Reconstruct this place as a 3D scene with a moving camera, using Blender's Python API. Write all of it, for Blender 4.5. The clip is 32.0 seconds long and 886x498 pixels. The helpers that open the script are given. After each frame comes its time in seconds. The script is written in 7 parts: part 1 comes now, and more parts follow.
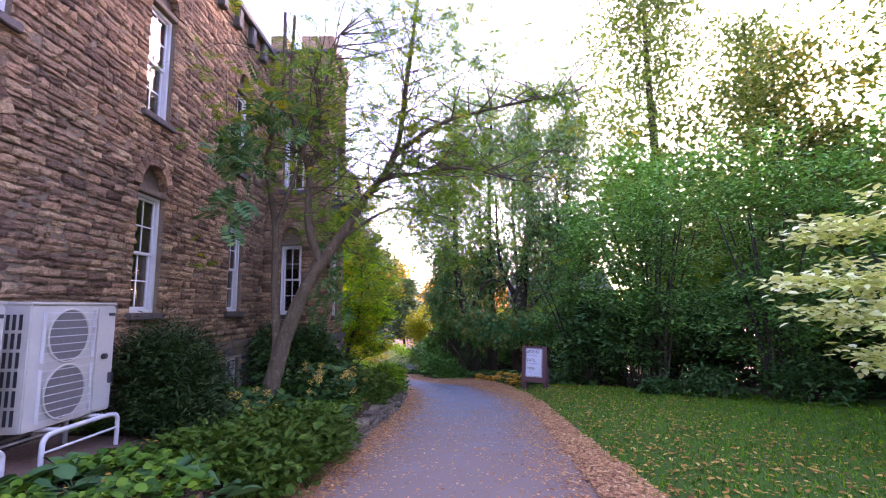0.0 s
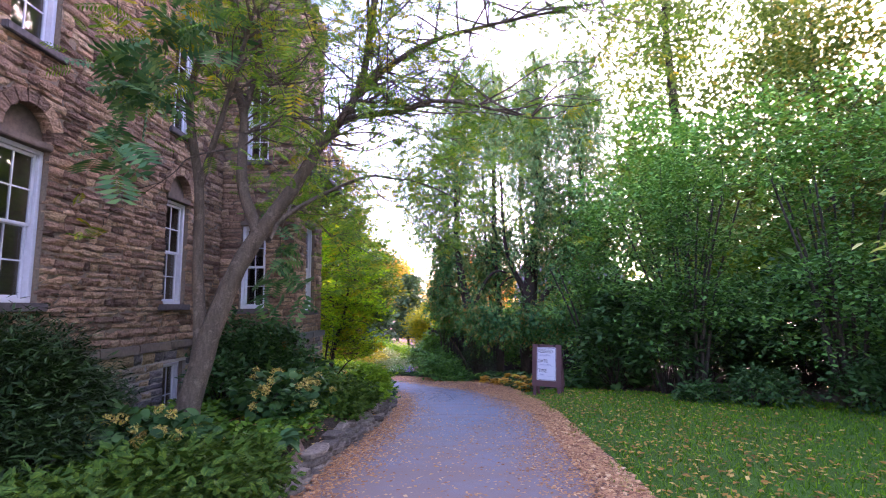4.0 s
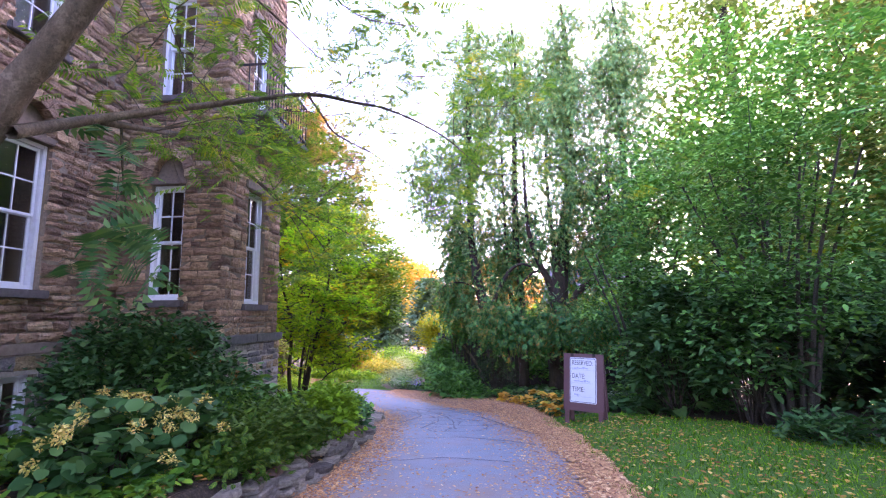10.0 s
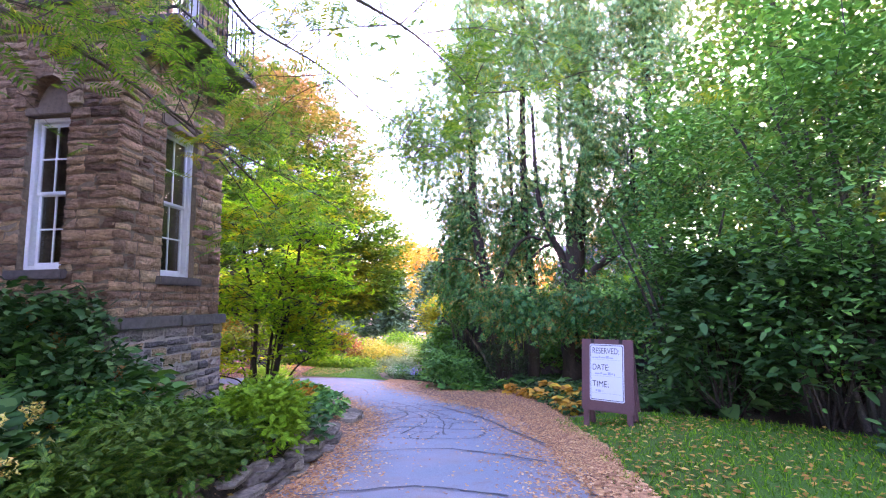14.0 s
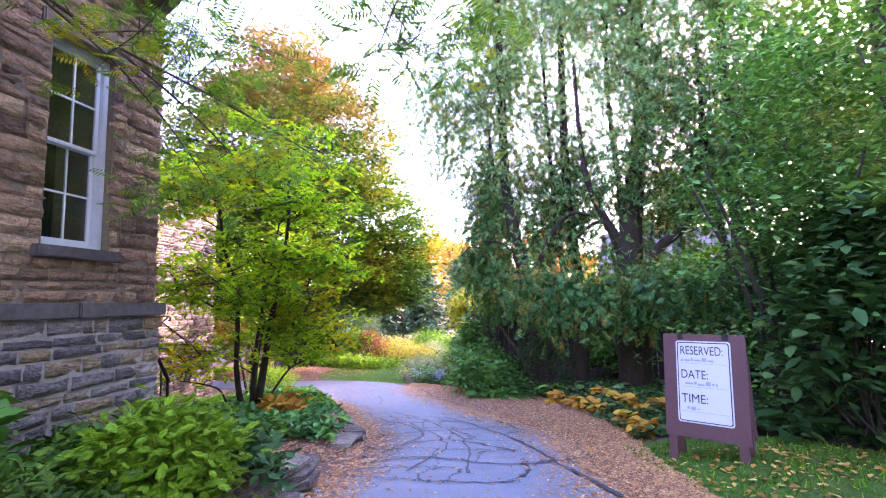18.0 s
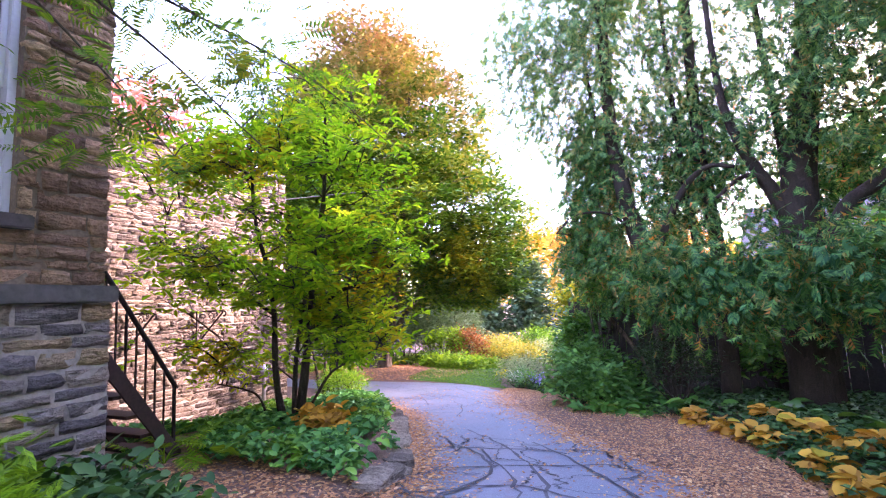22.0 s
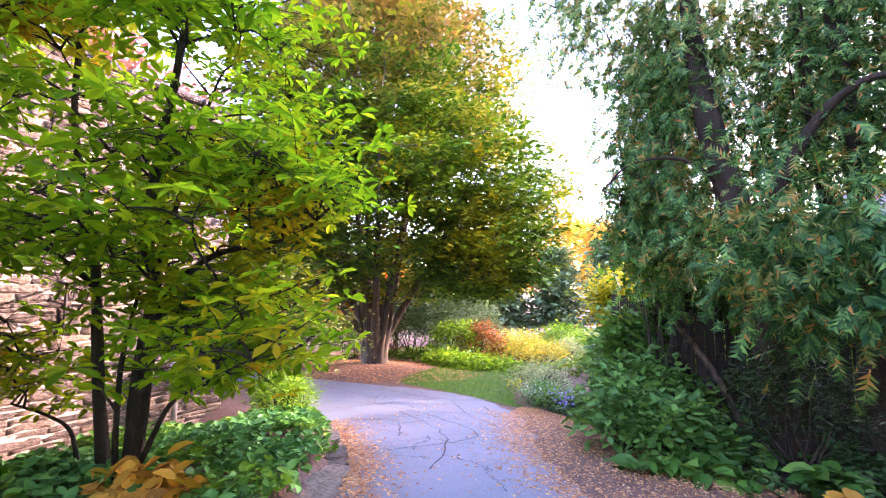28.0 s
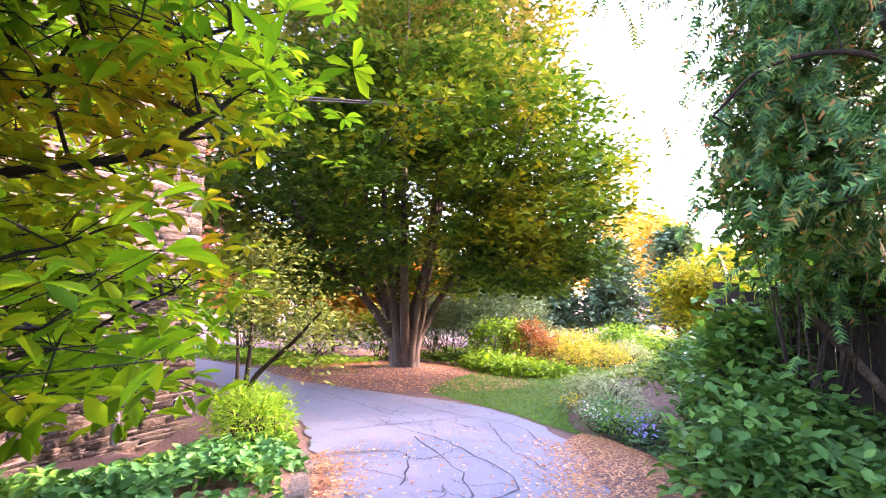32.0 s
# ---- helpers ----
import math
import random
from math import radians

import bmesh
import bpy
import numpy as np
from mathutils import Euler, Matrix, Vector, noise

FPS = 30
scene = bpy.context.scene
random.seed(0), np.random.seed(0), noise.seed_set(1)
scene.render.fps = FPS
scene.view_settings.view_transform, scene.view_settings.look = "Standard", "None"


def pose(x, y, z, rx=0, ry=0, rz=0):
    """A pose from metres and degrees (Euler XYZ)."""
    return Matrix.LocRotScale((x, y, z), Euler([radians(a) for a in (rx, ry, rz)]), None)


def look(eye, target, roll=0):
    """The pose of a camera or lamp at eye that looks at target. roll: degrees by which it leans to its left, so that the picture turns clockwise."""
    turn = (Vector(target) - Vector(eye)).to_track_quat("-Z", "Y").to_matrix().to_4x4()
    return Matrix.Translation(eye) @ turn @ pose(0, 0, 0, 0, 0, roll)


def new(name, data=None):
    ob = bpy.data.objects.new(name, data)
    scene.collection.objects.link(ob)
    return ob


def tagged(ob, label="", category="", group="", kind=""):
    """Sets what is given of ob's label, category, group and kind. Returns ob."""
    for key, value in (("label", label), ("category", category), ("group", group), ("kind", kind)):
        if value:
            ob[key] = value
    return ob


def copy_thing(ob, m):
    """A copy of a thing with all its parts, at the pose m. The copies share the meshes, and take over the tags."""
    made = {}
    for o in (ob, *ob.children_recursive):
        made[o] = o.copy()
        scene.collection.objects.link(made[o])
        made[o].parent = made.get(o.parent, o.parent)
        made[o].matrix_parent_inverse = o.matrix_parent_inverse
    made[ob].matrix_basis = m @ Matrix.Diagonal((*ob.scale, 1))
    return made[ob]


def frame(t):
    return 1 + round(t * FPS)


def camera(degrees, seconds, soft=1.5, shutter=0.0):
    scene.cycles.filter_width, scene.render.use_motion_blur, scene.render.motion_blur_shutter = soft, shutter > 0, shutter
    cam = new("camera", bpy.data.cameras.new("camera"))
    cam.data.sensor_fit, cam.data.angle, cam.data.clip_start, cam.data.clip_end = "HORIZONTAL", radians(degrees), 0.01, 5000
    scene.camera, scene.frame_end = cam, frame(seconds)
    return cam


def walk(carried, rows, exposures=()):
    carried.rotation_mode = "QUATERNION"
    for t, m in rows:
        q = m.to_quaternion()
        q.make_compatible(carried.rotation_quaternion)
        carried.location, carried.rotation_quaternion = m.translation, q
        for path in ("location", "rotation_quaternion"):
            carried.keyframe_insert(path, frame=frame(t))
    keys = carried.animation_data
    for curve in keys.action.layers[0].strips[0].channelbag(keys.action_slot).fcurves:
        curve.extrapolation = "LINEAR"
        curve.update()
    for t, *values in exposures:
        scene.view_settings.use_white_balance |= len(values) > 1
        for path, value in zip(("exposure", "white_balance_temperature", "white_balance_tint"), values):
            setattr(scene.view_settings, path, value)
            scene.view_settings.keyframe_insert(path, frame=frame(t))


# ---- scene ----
cam = camera(86.3, 32.0, soft=1.15)
METRES, EYE, TILT, LEAN, TURN = 17.0, 1.65, 0.0, 0.0, 0.0
ROWS = [
    (0.0, 0.0, 0.0, 0.0, 0.04, 7.09, 0.34),
    (0.5, 0.0061, 0.016, -0.0016, -0.32, 6.87, 0.56),
    (1.0, 0.0108, 0.031, -0.0024, 0.87, 6.97, 0.22),
    (1.5, 0.012, 0.0486, -0.0039, 0.39, 7.13, 0.22),
    (2.0, 0.0141, 0.0644, -0.0059, -0.3, 6.76, 0.03),
    (2.5, 0.0159, 0.0809, -0.0061, 0.38, 6.9, 0.02),
    (3.0, 0.0158, 0.0971, -0.0077, 0.81, 6.94, -0.1),
    (3.5, 0.0172, 0.1119, -0.0088, 0.58, 6.95, 0.51),
    (5.5, 0.0289, 0.1798, -0.0146, 3.19, 7.07, 1.03),
    (6.0, 0.032, 0.1943, -0.0155, 3.03, 6.66, 0.37),
    (6.5, 0.0327, 0.2109, -0.016, 1.96, 7.06, -0.16),
    (7.0, 0.0383, 0.2273, -0.0179, 2.02, 7.22, 0.24),
    (7.5, 0.0415, 0.2428, -0.0194, 3.6, 7.09, 0.43),
    (8.0, 0.0417, 0.2616, -0.0205, 3.9, 7.34, 0.4),
    (8.5, 0.0468, 0.2789, -0.0231, 4.5, 7.38, 0.76),
    (9.0, 0.0501, 0.2924, -0.0235, 5.82, 7.66, 1.06),
    (9.5, 0.0498, 0.3088, -0.0244, 5.23, 8.37, 0.79),
    (10.0, 0.0505, 0.3228, -0.0259, 4.47, 8.04, 0.74),
    (10.5, 0.0535, 0.3382, -0.0259, 4.85, 8.08, 1.23),
    (11.0, 0.0545, 0.354, -0.0287, 4.53, 7.42, 1.61),
    (11.5, 0.0562, 0.3696, -0.0288, 3.18, 7.42, 1.22),
    (12.0, 0.0603, 0.3863, -0.0306, 3.41, 7.26, 1.6),
    (12.5, 0.061, 0.4007, -0.0318, 4.29, 6.8, 1.4),
    (13.0, 0.06, 0.415, -0.0321, 3.9, 6.97, 0.67),
    (13.5, 0.0636, 0.43, -0.0339, 3.93, 6.65, 0.83),
    (14.0, 0.0656, 0.4439, -0.0351, 5.95, 6.4, 1.05),
    (14.5, 0.0637, 0.4608, -0.0362, 7.04, 6.62, 0.87),
    (16.5, 0.0683, 0.5291, -0.0435, 9.85, 6.54, 1.3),
    (17.0, 0.0662, 0.5448, -0.0437, 10.52, 6.44, 1.34),
    (17.5, 0.0604, 0.5605, -0.0452, 10.95, 6.48, 1.46),
    (18.0, 0.0601, 0.5747, -0.0468, 10.02, 6.34, 1.74),
    (18.5, 0.0631, 0.5901, -0.0476, 11.26, 6.87, 1.67),
    (19.0, 0.063, 0.6068, -0.05, 12.29, 6.78, 1.57),
    (19.5, 0.0639, 0.6243, -0.0518, 13.2, 6.87, 1.87),
    (20.0, 0.0671, 0.641, -0.0535, 15.97, 7.04, 2.31),
    (20.5, 0.0657, 0.658, -0.0561, 18.3, 6.97, 2.8),
    (21.0, 0.0651, 0.673, -0.0561, 19.87, 6.69, 3.08),
    (21.5, 0.0664, 0.69, -0.0568, 22.12, 6.88, 2.81),
    (22.0, 0.0648, 0.7033, -0.0581, 23.84, 6.6, 2.7),
    (22.5, 0.0604, 0.7172, -0.0578, 23.92, 6.72, 2.23),
    (23.0, 0.0597, 0.733, -0.0592, 23.26, 6.2, 2.38),
    (23.5, 0.0593, 0.7476, -0.0593, 23.6, 5.97, 2.44),
    (24.0, 0.0545, 0.7646, -0.0603, 22.82, 6.2, 1.81),
    (24.5, 0.05, 0.7797, -0.0611, 22.19, 6.06, 0.92),
    (25.0, 0.046, 0.7954, -0.0611, 22.46, 6.16, 0.81),
    (25.5, 0.0398, 0.8098, -0.0622, 22.76, 6.12, 1.26),
    (27.5, 0.0219, 0.8709, -0.0617, 25.73, 5.58, -0.25),
    (28.0, 0.0192, 0.8875, -0.0628, 26.79, 5.44, 0.05),
    (28.5, 0.0151, 0.9006, -0.0635, 29.02, 5.32, 0.13),
    (29.0, 0.0069, 0.9151, -0.064, 29.83, 5.87, 0.4),
    (29.5, 0.0025, 0.9297, -0.0657, 28.86, 5.73, 0.67),
    (30.0, -0.0017, 0.9457, -0.0661, 28.98, 5.85, 0.85),
    (30.5, -0.0104, 0.9612, -0.0677, 29.8, 5.81, 0.56),
    (31.0, -0.0178, 0.9751, -0.0686, 30.4, 5.58, 0.29),
    (31.5, -0.021, 0.9925, -0.0694, 31.35, 5.71, 0.07),
    (32.0, -0.0255, 1.0065, -0.0711, 32.49, 5.28, -0.16),
]
walk(cam, [(t, pose(0, 0, EYE, TILT, LEAN, TURN) @ pose(METRES * x, METRES * y, METRES * z, 90 + pitch, roll, yaw)) for t, x, y, z, yaw, pitch, roll in ROWS], [(0.0, 3.35, 6200, 59), (6.0, 3.75, 6050, 57), (13.0, 4.3, 5950, 58), (17.0, 4.36, 5950, 58), (20.0, 4.25, 6000, 57), (25.0, 4.28, 6150, 55), (32.0, 4.55, 6350, 56)])

# ---- light ----
world = bpy.data.worlds.new("world")
scene.world = world
world.use_nodes = True
wn, wl = world.node_tree.nodes, world.node_tree.links
sky = wn.new("ShaderNodeTexSky")
sky.sky_type = "NISHITA"
sky.sun_disc = False
SUN_EL, SUN_AZ = radians(18.0), radians(40.0)
sky.sun_elevation, sky.sun_rotation = SUN_EL, SUN_AZ
sky.air_density, sky.dust_density, sky.ozone_density = 1.0, 1.6, 1.0
wn["Background"].inputs["Strength"].default_value = 0.15
wl.new(sky.outputs["Color"], wn["Background"].inputs["Color"])
sun = new("sun", bpy.data.lights.new("sun", "SUN"))
sun.data.energy, sun.data.angle, sun.data.color = 1.15, radians(1.5), (1.0, 0.80, 0.58)
sun_dir = Vector((math.sin(SUN_AZ) * math.cos(SUN_EL), math.cos(SUN_AZ) * math.cos(SUN_EL), math.sin(SUN_EL)))
sun.matrix_world = look(sun_dir * 60, (0, 0, 0))

# ---- materials ----
def lin(r, g, b):
    return (r, g, b, 1.0)


class Nodes:
    """Short hand for building a node tree."""

    def __init__(self, name):
        self.mat = bpy.data.materials.new(name)
        self.mat.use_nodes = True
        self.t = self.mat.node_tree
        self.b = self.t.nodes["Principled BSDF"]
        self.out = self.t.nodes["Material Output"]

    def node(self, kind, **values):
        n = self.t.nodes.new(kind)
        for key, v in values.items():
            n.inputs[key].default_value = v
        return n

    def link(self, a, b):
        self.t.links.new(a, b)

    def noise(self, scale, detail=4.0, rough=0.6):
        n = self.node("ShaderNodeTexNoise", Scale=scale, Detail=detail, Roughness=rough)
        self.link(self.pos(), n.inputs["Vector"])
        return n.outputs["Fac"]

    def pos(self):
        if "Geometry" not in self.t.nodes:
            self.t.nodes.new("ShaderNodeNewGeometry")
        return self.t.nodes["Geometry"].outputs["Position"]

    def island(self):
        self.pos()
        return self.t.nodes["Geometry"].outputs["Random Per Island"]

    def whole(self):
        return self.node("ShaderNodeObjectInfo").outputs["Random"]

    def ramp(self, fac, stops):
        n = self.t.nodes.new("ShaderNodeValToRGB")
        e = n.color_ramp.elements
        while len(e) < len(stops):
            e.new(0.5)
        for el, (p, c) in zip(e, stops):
            el.position, el.color = p, lin(*c)
        self.link(fac, n.inputs["Fac"])
        return n.outputs["Color"]

    def mix(self, fac, a, b, how="MIX"):
        n = self.t.nodes.new("ShaderNodeMix")
        n.data_type, n.blend_type = "RGBA", how
        for sock, v in ((0, fac), (6, a), (7, b)):
            if isinstance(v, (int, float)):
                n.inputs[sock].default_value = v
            elif isinstance(v, tuple):
                n.inputs[sock].default_value = lin(*v)
            else:
                self.link(v, n.inputs[sock])
        return n.outputs[2]

    def math(self, op, a, b=0.0, c=0.0):
        n = self.t.nodes.new("ShaderNodeMath")
        n.operation = op
        for i, v in enumerate((a, b, c)):
            if isinstance(v, (int, float)):
                n.inputs[i].default_value = v
            else:
                self.link(v, n.inputs[i])
        return n.outputs[0]

    def bump(self, height, strength=0.4, dist=0.02):
        n = self.node("ShaderNodeBump", Strength=strength, Distance=dist)
        self.link(height, n.inputs["Height"])
        self.link(n.outputs["Normal"], self.b.inputs["Normal"])

    def layers(self, scale, flat, detail=4.0, rough=0.6):
        """Noise drawn out level, as the bedding of a sedimentary stone."""
        st = self.node("ShaderNodeMapping", Scale=(1.0, 1.0, flat))
        self.link(self.pos(), st.inputs["Vector"])
        n = self.node("ShaderNodeTexNoise", Scale=scale, Detail=detail, Roughness=rough)
        self.link(st.outputs[0], n.inputs["Vector"])
        return n.outputs["Fac"]

    def done(self, color, rough=0.8, metal=0.0, spec=0.5, tone=0.78):
        if isinstance(color, tuple):
            self.b.inputs["Base Color"].default_value = lin(*color)
        else:
            self.link(self.mix(1.0, color, (tone, tone, tone), "MULTIPLY"), self.b.inputs["Base Color"])
        if isinstance(rough, (int, float)):
            self.b.inputs["Roughness"].default_value = rough
        else:
            self.link(rough, self.b.inputs["Roughness"])
        self.b.inputs["Metallic"].default_value = metal
        self.b.inputs["Specular IOR Level"].default_value = spec
        return self.mat


def stone_mat(name, stops, grain=22.0, single=False, bump=0.9, stain=(0.10, 0.085, 0.075)):
    m = Nodes(name)
    pick = m.whole() if single else m.island()
    c = m.ramp(pick, stops)
    fine = m.noise(grain, 6.0, 0.7)
    c = m.mix(0.75, c, m.ramp(fine, [(0.28, (0.36, 0.34, 0.33)), (0.52, (0.92, 0.91, 0.90)), (0.75, (1.35, 1.3, 1.25))]), "MULTIPLY")
    bed_ = m.layers(7.0, 3.6, 5.0, 0.65)
    c = m.mix(0.55, c, m.ramp(bed_, [(0.32, (0.58, 0.56, 0.55)), (0.5, (1.2, 1.18, 1.16)), (0.68, (1.55, 1.5, 1.44))]), "MULTIPLY")
    wide = m.noise(0.9, 4.0, 0.6)
    c = m.mix(m.math("MULTIPLY", m.ramp(wide, [(0.5, (0, 0, 0)), (0.72, (1, 1, 1))]), 0.38), c, stain)
    chip = m.noise(grain * 0.42, 5.0, 0.65)
    m.bump(m.math("ADD", m.math("MULTIPLY", bed_, 2.2), m.math("ADD", m.math("MULTIPLY", chip, 1.2), fine)), bump, 0.05)
    return m.done(c, 0.9, 0, 0.25)


def plain_mat(name, color, rough=0.6, metal=0.0, vary=0.25, grain=30.0, bump=0.1, dirt=(0.12, 0.1, 0.08), dirty=0.25):
    m = Nodes(name)
    fine = m.noise(grain, 5.0, 0.65)
    dark = tuple(v * (1 - vary) for v in color)
    light = tuple(min(1.0, v * (1 + vary * 0.6)) for v in color)
    c = m.ramp(fine, [(0.3, dark), (0.7, light)])
    c = m.mix(m.math("MULTIPLY", m.ramp(m.noise(2.3, 5.0, 0.7), [(0.5, (0, 0, 0)), (0.75, (1, 1, 1))]), dirty), c, dirt)
    m.bump(fine, bump, 0.005)
    return m.done(c, rough, metal)


def rich(stops, chroma=1.1):
    """Leaf colours with the reflectance and chroma of thin living leaves."""
    out = []
    for q, c in stops or ():
        c = [v * k for v, k in zip(c, (1.66, 1.52, 1.18))]
        grey = sum(c) / 3
        out.append((q, tuple(min(0.8, max(0.004, grey + (v - grey) * chroma)) for v in c)))
    return out


def leaf_mat(name, stops, second=None, scale=0.5, where=0.5, glow=0.45, rough=0.55, high=None):
    """Leaves: a colour for each leaf, patches of a second palette, light let through. high: (z0, z1, palette) for the
    crown's top, turned leaves on the beech, painted light on cedars and shrubs.
    """
    m = Nodes(name)
    stops, second = rich(stops), rich(second)
    c = m.ramp(m.island(), stops)
    if second:
        patch = m.noise(scale, 3.0, 0.6)
        c2 = m.ramp(m.island(), second)
        c = m.mix(m.ramp(patch, [(where - 0.06, (0, 0, 0)), (where + 0.1, (1, 1, 1))]), c, c2)
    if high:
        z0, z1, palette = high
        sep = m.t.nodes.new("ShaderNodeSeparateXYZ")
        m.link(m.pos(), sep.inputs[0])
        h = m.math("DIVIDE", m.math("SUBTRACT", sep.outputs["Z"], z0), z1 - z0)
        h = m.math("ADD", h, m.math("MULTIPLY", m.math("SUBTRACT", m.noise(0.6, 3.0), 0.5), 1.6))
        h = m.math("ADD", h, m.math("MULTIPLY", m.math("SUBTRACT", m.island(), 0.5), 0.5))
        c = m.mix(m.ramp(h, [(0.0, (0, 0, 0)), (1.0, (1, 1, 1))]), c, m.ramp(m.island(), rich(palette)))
    m.done(c, rough, 0, 0.18, 1.0)
    tr = m.t.nodes.new("ShaderNodeBsdfTranslucent")
    warm = m.mix(1.0, c, (1.25, 1.2, 0.55), "MULTIPLY")
    m.link(warm, tr.inputs["Color"])
    mx = m.t.nodes.new("ShaderNodeMixShader")
    mx.inputs[0].default_value = glow * 0.75
    m.link(m.b.outputs[0], mx.inputs[1])
    m.link(tr.outputs[0], mx.inputs[2])
    m.link(mx.outputs[0], m.out.inputs["Surface"])
    return m.mat


def bark_mat(name, a, b, scale=14.0):
    m = Nodes(name)
    st = m.node("ShaderNodeMapping")
    st.inputs["Scale"].default_value = (1.0, 1.0, 0.22)
    m.link(m.pos(), st.inputs["Vector"])
    n = m.node("ShaderNodeTexNoise", Scale=scale, Detail=6.0, Roughness=0.7)
    m.link(st.outputs[0], n.inputs["Vector"])
    c = m.ramp(n.outputs["Fac"], [(0.3, a), (0.65, b)])
    c = m.mix(m.math("MULTIPLY", m.noise(1.6), 0.35), c, (0.09, 0.10, 0.06))
    fine = m.noise(scale * 4.0, 5.0, 0.7)
    c = m.mix(0.7, c, m.ramp(fine, [(0.3, (0.5, 0.48, 0.46)), (0.5, (1.0, 1.0, 1.0)), (0.72, (1.5, 1.46, 1.4))]), "MULTIPLY")
    c = m.mix(m.math("MULTIPLY", m.ramp(m.noise(7.0, 4.0, 0.7), [(0.56, (0, 0, 0)), (0.66, (1, 1, 1))]), 0.45), c, tuple(v * 1.5 + 0.02 for v in b))
    m.bump(m.math("ADD", n.outputs["Fac"], m.math("MULTIPLY", fine, 0.5)), 0.9, 0.025)
    return m.done(c, 0.92, 0, 0.2)


SANDSTONE = stone_mat("brown_sandstone", [(0.0, (0.21, 0.125, 0.08)), (0.3, (0.40, 0.25, 0.155)), (0.6, (0.53, 0.335, 0.20)), (0.88, (0.63, 0.415, 0.24)), (1.0, (0.71, 0.505, 0.29))])
SANDSTONE_ONE = stone_mat("brown_sandstone_block", [(0.0, (0.21, 0.125, 0.08)), (0.3, (0.40, 0.25, 0.155)), (0.6, (0.53, 0.335, 0.20)), (0.88, (0.63, 0.415, 0.24)), (1.0, (0.71, 0.505, 0.29))], single=True)
GREYSTONE = stone_mat("grey_basement_stone", [(0.0, (0.17, 0.155, 0.15)), (0.35, (0.28, 0.255, 0.245)), (0.62, (0.40, 0.35, 0.30)), (0.74, (0.50, 0.38, 0.24)), (1.0, (0.58, 0.42, 0.22))])
GREYSTONE_ONE = stone_mat("grey_basement_block", [(0.0, (0.17, 0.155, 0.15)), (0.35, (0.28, 0.255, 0.245)), (0.62, (0.40, 0.35, 0.30)), (0.74, (0.50, 0.38, 0.24)), (1.0, (0.58, 0.42, 0.22))], single=True)
PALESTONE = stone_mat("pale_rubble", [(0.0, (0.12, 0.10, 0.08)), (0.4, (0.21, 0.172, 0.135)), (0.75, (0.29, 0.235, 0.175)), (1.0, (0.38, 0.295, 0.20))])
PALESTONE_ONE = stone_mat("pale_rubble_block", [(0.0, (0.12, 0.10, 0.08)), (0.4, (0.21, 0.172, 0.135)), (0.75, (0.29, 0.235, 0.175)), (1.0, (0.38, 0.295, 0.20))], single=True)
MORTAR_BROWN = plain_mat("brown_mortar", (0.27, 0.20, 0.13), 0.95, vary=0.4)
MORTAR_PALE = plain_mat("pale_mortar", (0.47, 0.41, 0.33), 0.95, vary=0.3)
LEDGE = plain_mat("dark_ledge_stone", (0.13, 0.12, 0.105), 0.85, vary=0.4, grain=14, bump=0.3)
SILL = plain_mat("sill_stone", (0.12, 0.10, 0.09), 0.85, vary=0.35, grain=18, bump=0.3)
LINTEL = plain_mat("lintel_stone", (0.21, 0.155, 0.105), 0.88, vary=0.35, grain=16, bump=0.4)
WHITE_PAINT = plain_mat("white_window_paint", (0.82, 0.82, 0.83), 0.45, vary=0.08, dirty=0.15, bump=0.04)
WALL_STONE = stone_mat("dry_wall_slab", [(0.0, (0.16, 0.13, 0.10)), (0.5, (0.31, 0.26, 0.195)), (1.0, (0.47, 0.39, 0.285))], single=True)
IVORY = plain_mat("ivory_metal", (0.66, 0.65, 0.59), 0.4, vary=0.05, dirty=0.12, bump=0.02)
WHITE_PIPE = plain_mat("white_pipe", (0.78, 0.77, 0.77), 0.4, vary=0.06, dirty=0.2, bump=0.03)
GRILLE_DARK = plain_mat("grille_dark", (0.045, 0.05, 0.06), 0.5, dirty=0.1)
GRILLE_GREY = plain_mat("fan_grey", (0.22, 0.22, 0.22), 0.5, dirty=0.1)
IRON = plain_mat("rusted_black_iron", (0.035, 0.026, 0.024), 0.6, metal=0.3, vary=0.4, dirt=(0.10, 0.045, 0.025), dirty=0.5)
RUST = plain_mat("rusty_brown_iron", (0.075, 0.04, 0.03), 0.75, metal=0.1, vary=0.4, dirt=(0.03, 0.02, 0.018), dirty=0.5)
MAROON = plain_mat("maroon_paint", (0.155, 0.072, 0.07), 0.5, vary=0.16, grain=40, bump=0.08, dirty=0.25)
PAPER = plain_mat("white_board", (0.78, 0.80, 0.86), 0.35, vary=0.03, dirty=0.04, bump=0.0)
INK = plain_mat("black_ink", (0.02, 0.02, 0.025), 0.5, vary=0.1, dirty=0.0)
INK_FAINT = plain_mat("faint_pencil", (0.42, 0.46, 0.60), 0.6, vary=0.1, dirty=0.0)
CONCRETE = plain_mat("pad_concrete", (0.42, 0.37, 0.31), 0.9, vary=0.25, grain=12)
WOOD_GREY = plain_mat("weathered_fence", (0.055, 0.045, 0.037), 0.9, vary=0.4, grain=25, bump=0.3)
INSIDE = plain_mat("dim_plaster", (0.30, 0.28, 0.26), 0.9)
ROOFING = plain_mat("dark_roofing", (0.11, 0.10, 0.10), 0.9, vary=0.35)
PINK_ROOF = plain_mat("faded_shingle", (0.30, 0.24, 0.24), 0.9, vary=0.3)
GREY_SIDING = plain_mat("grey_siding", (0.50, 0.50, 0.53), 0.7, vary=0.1)
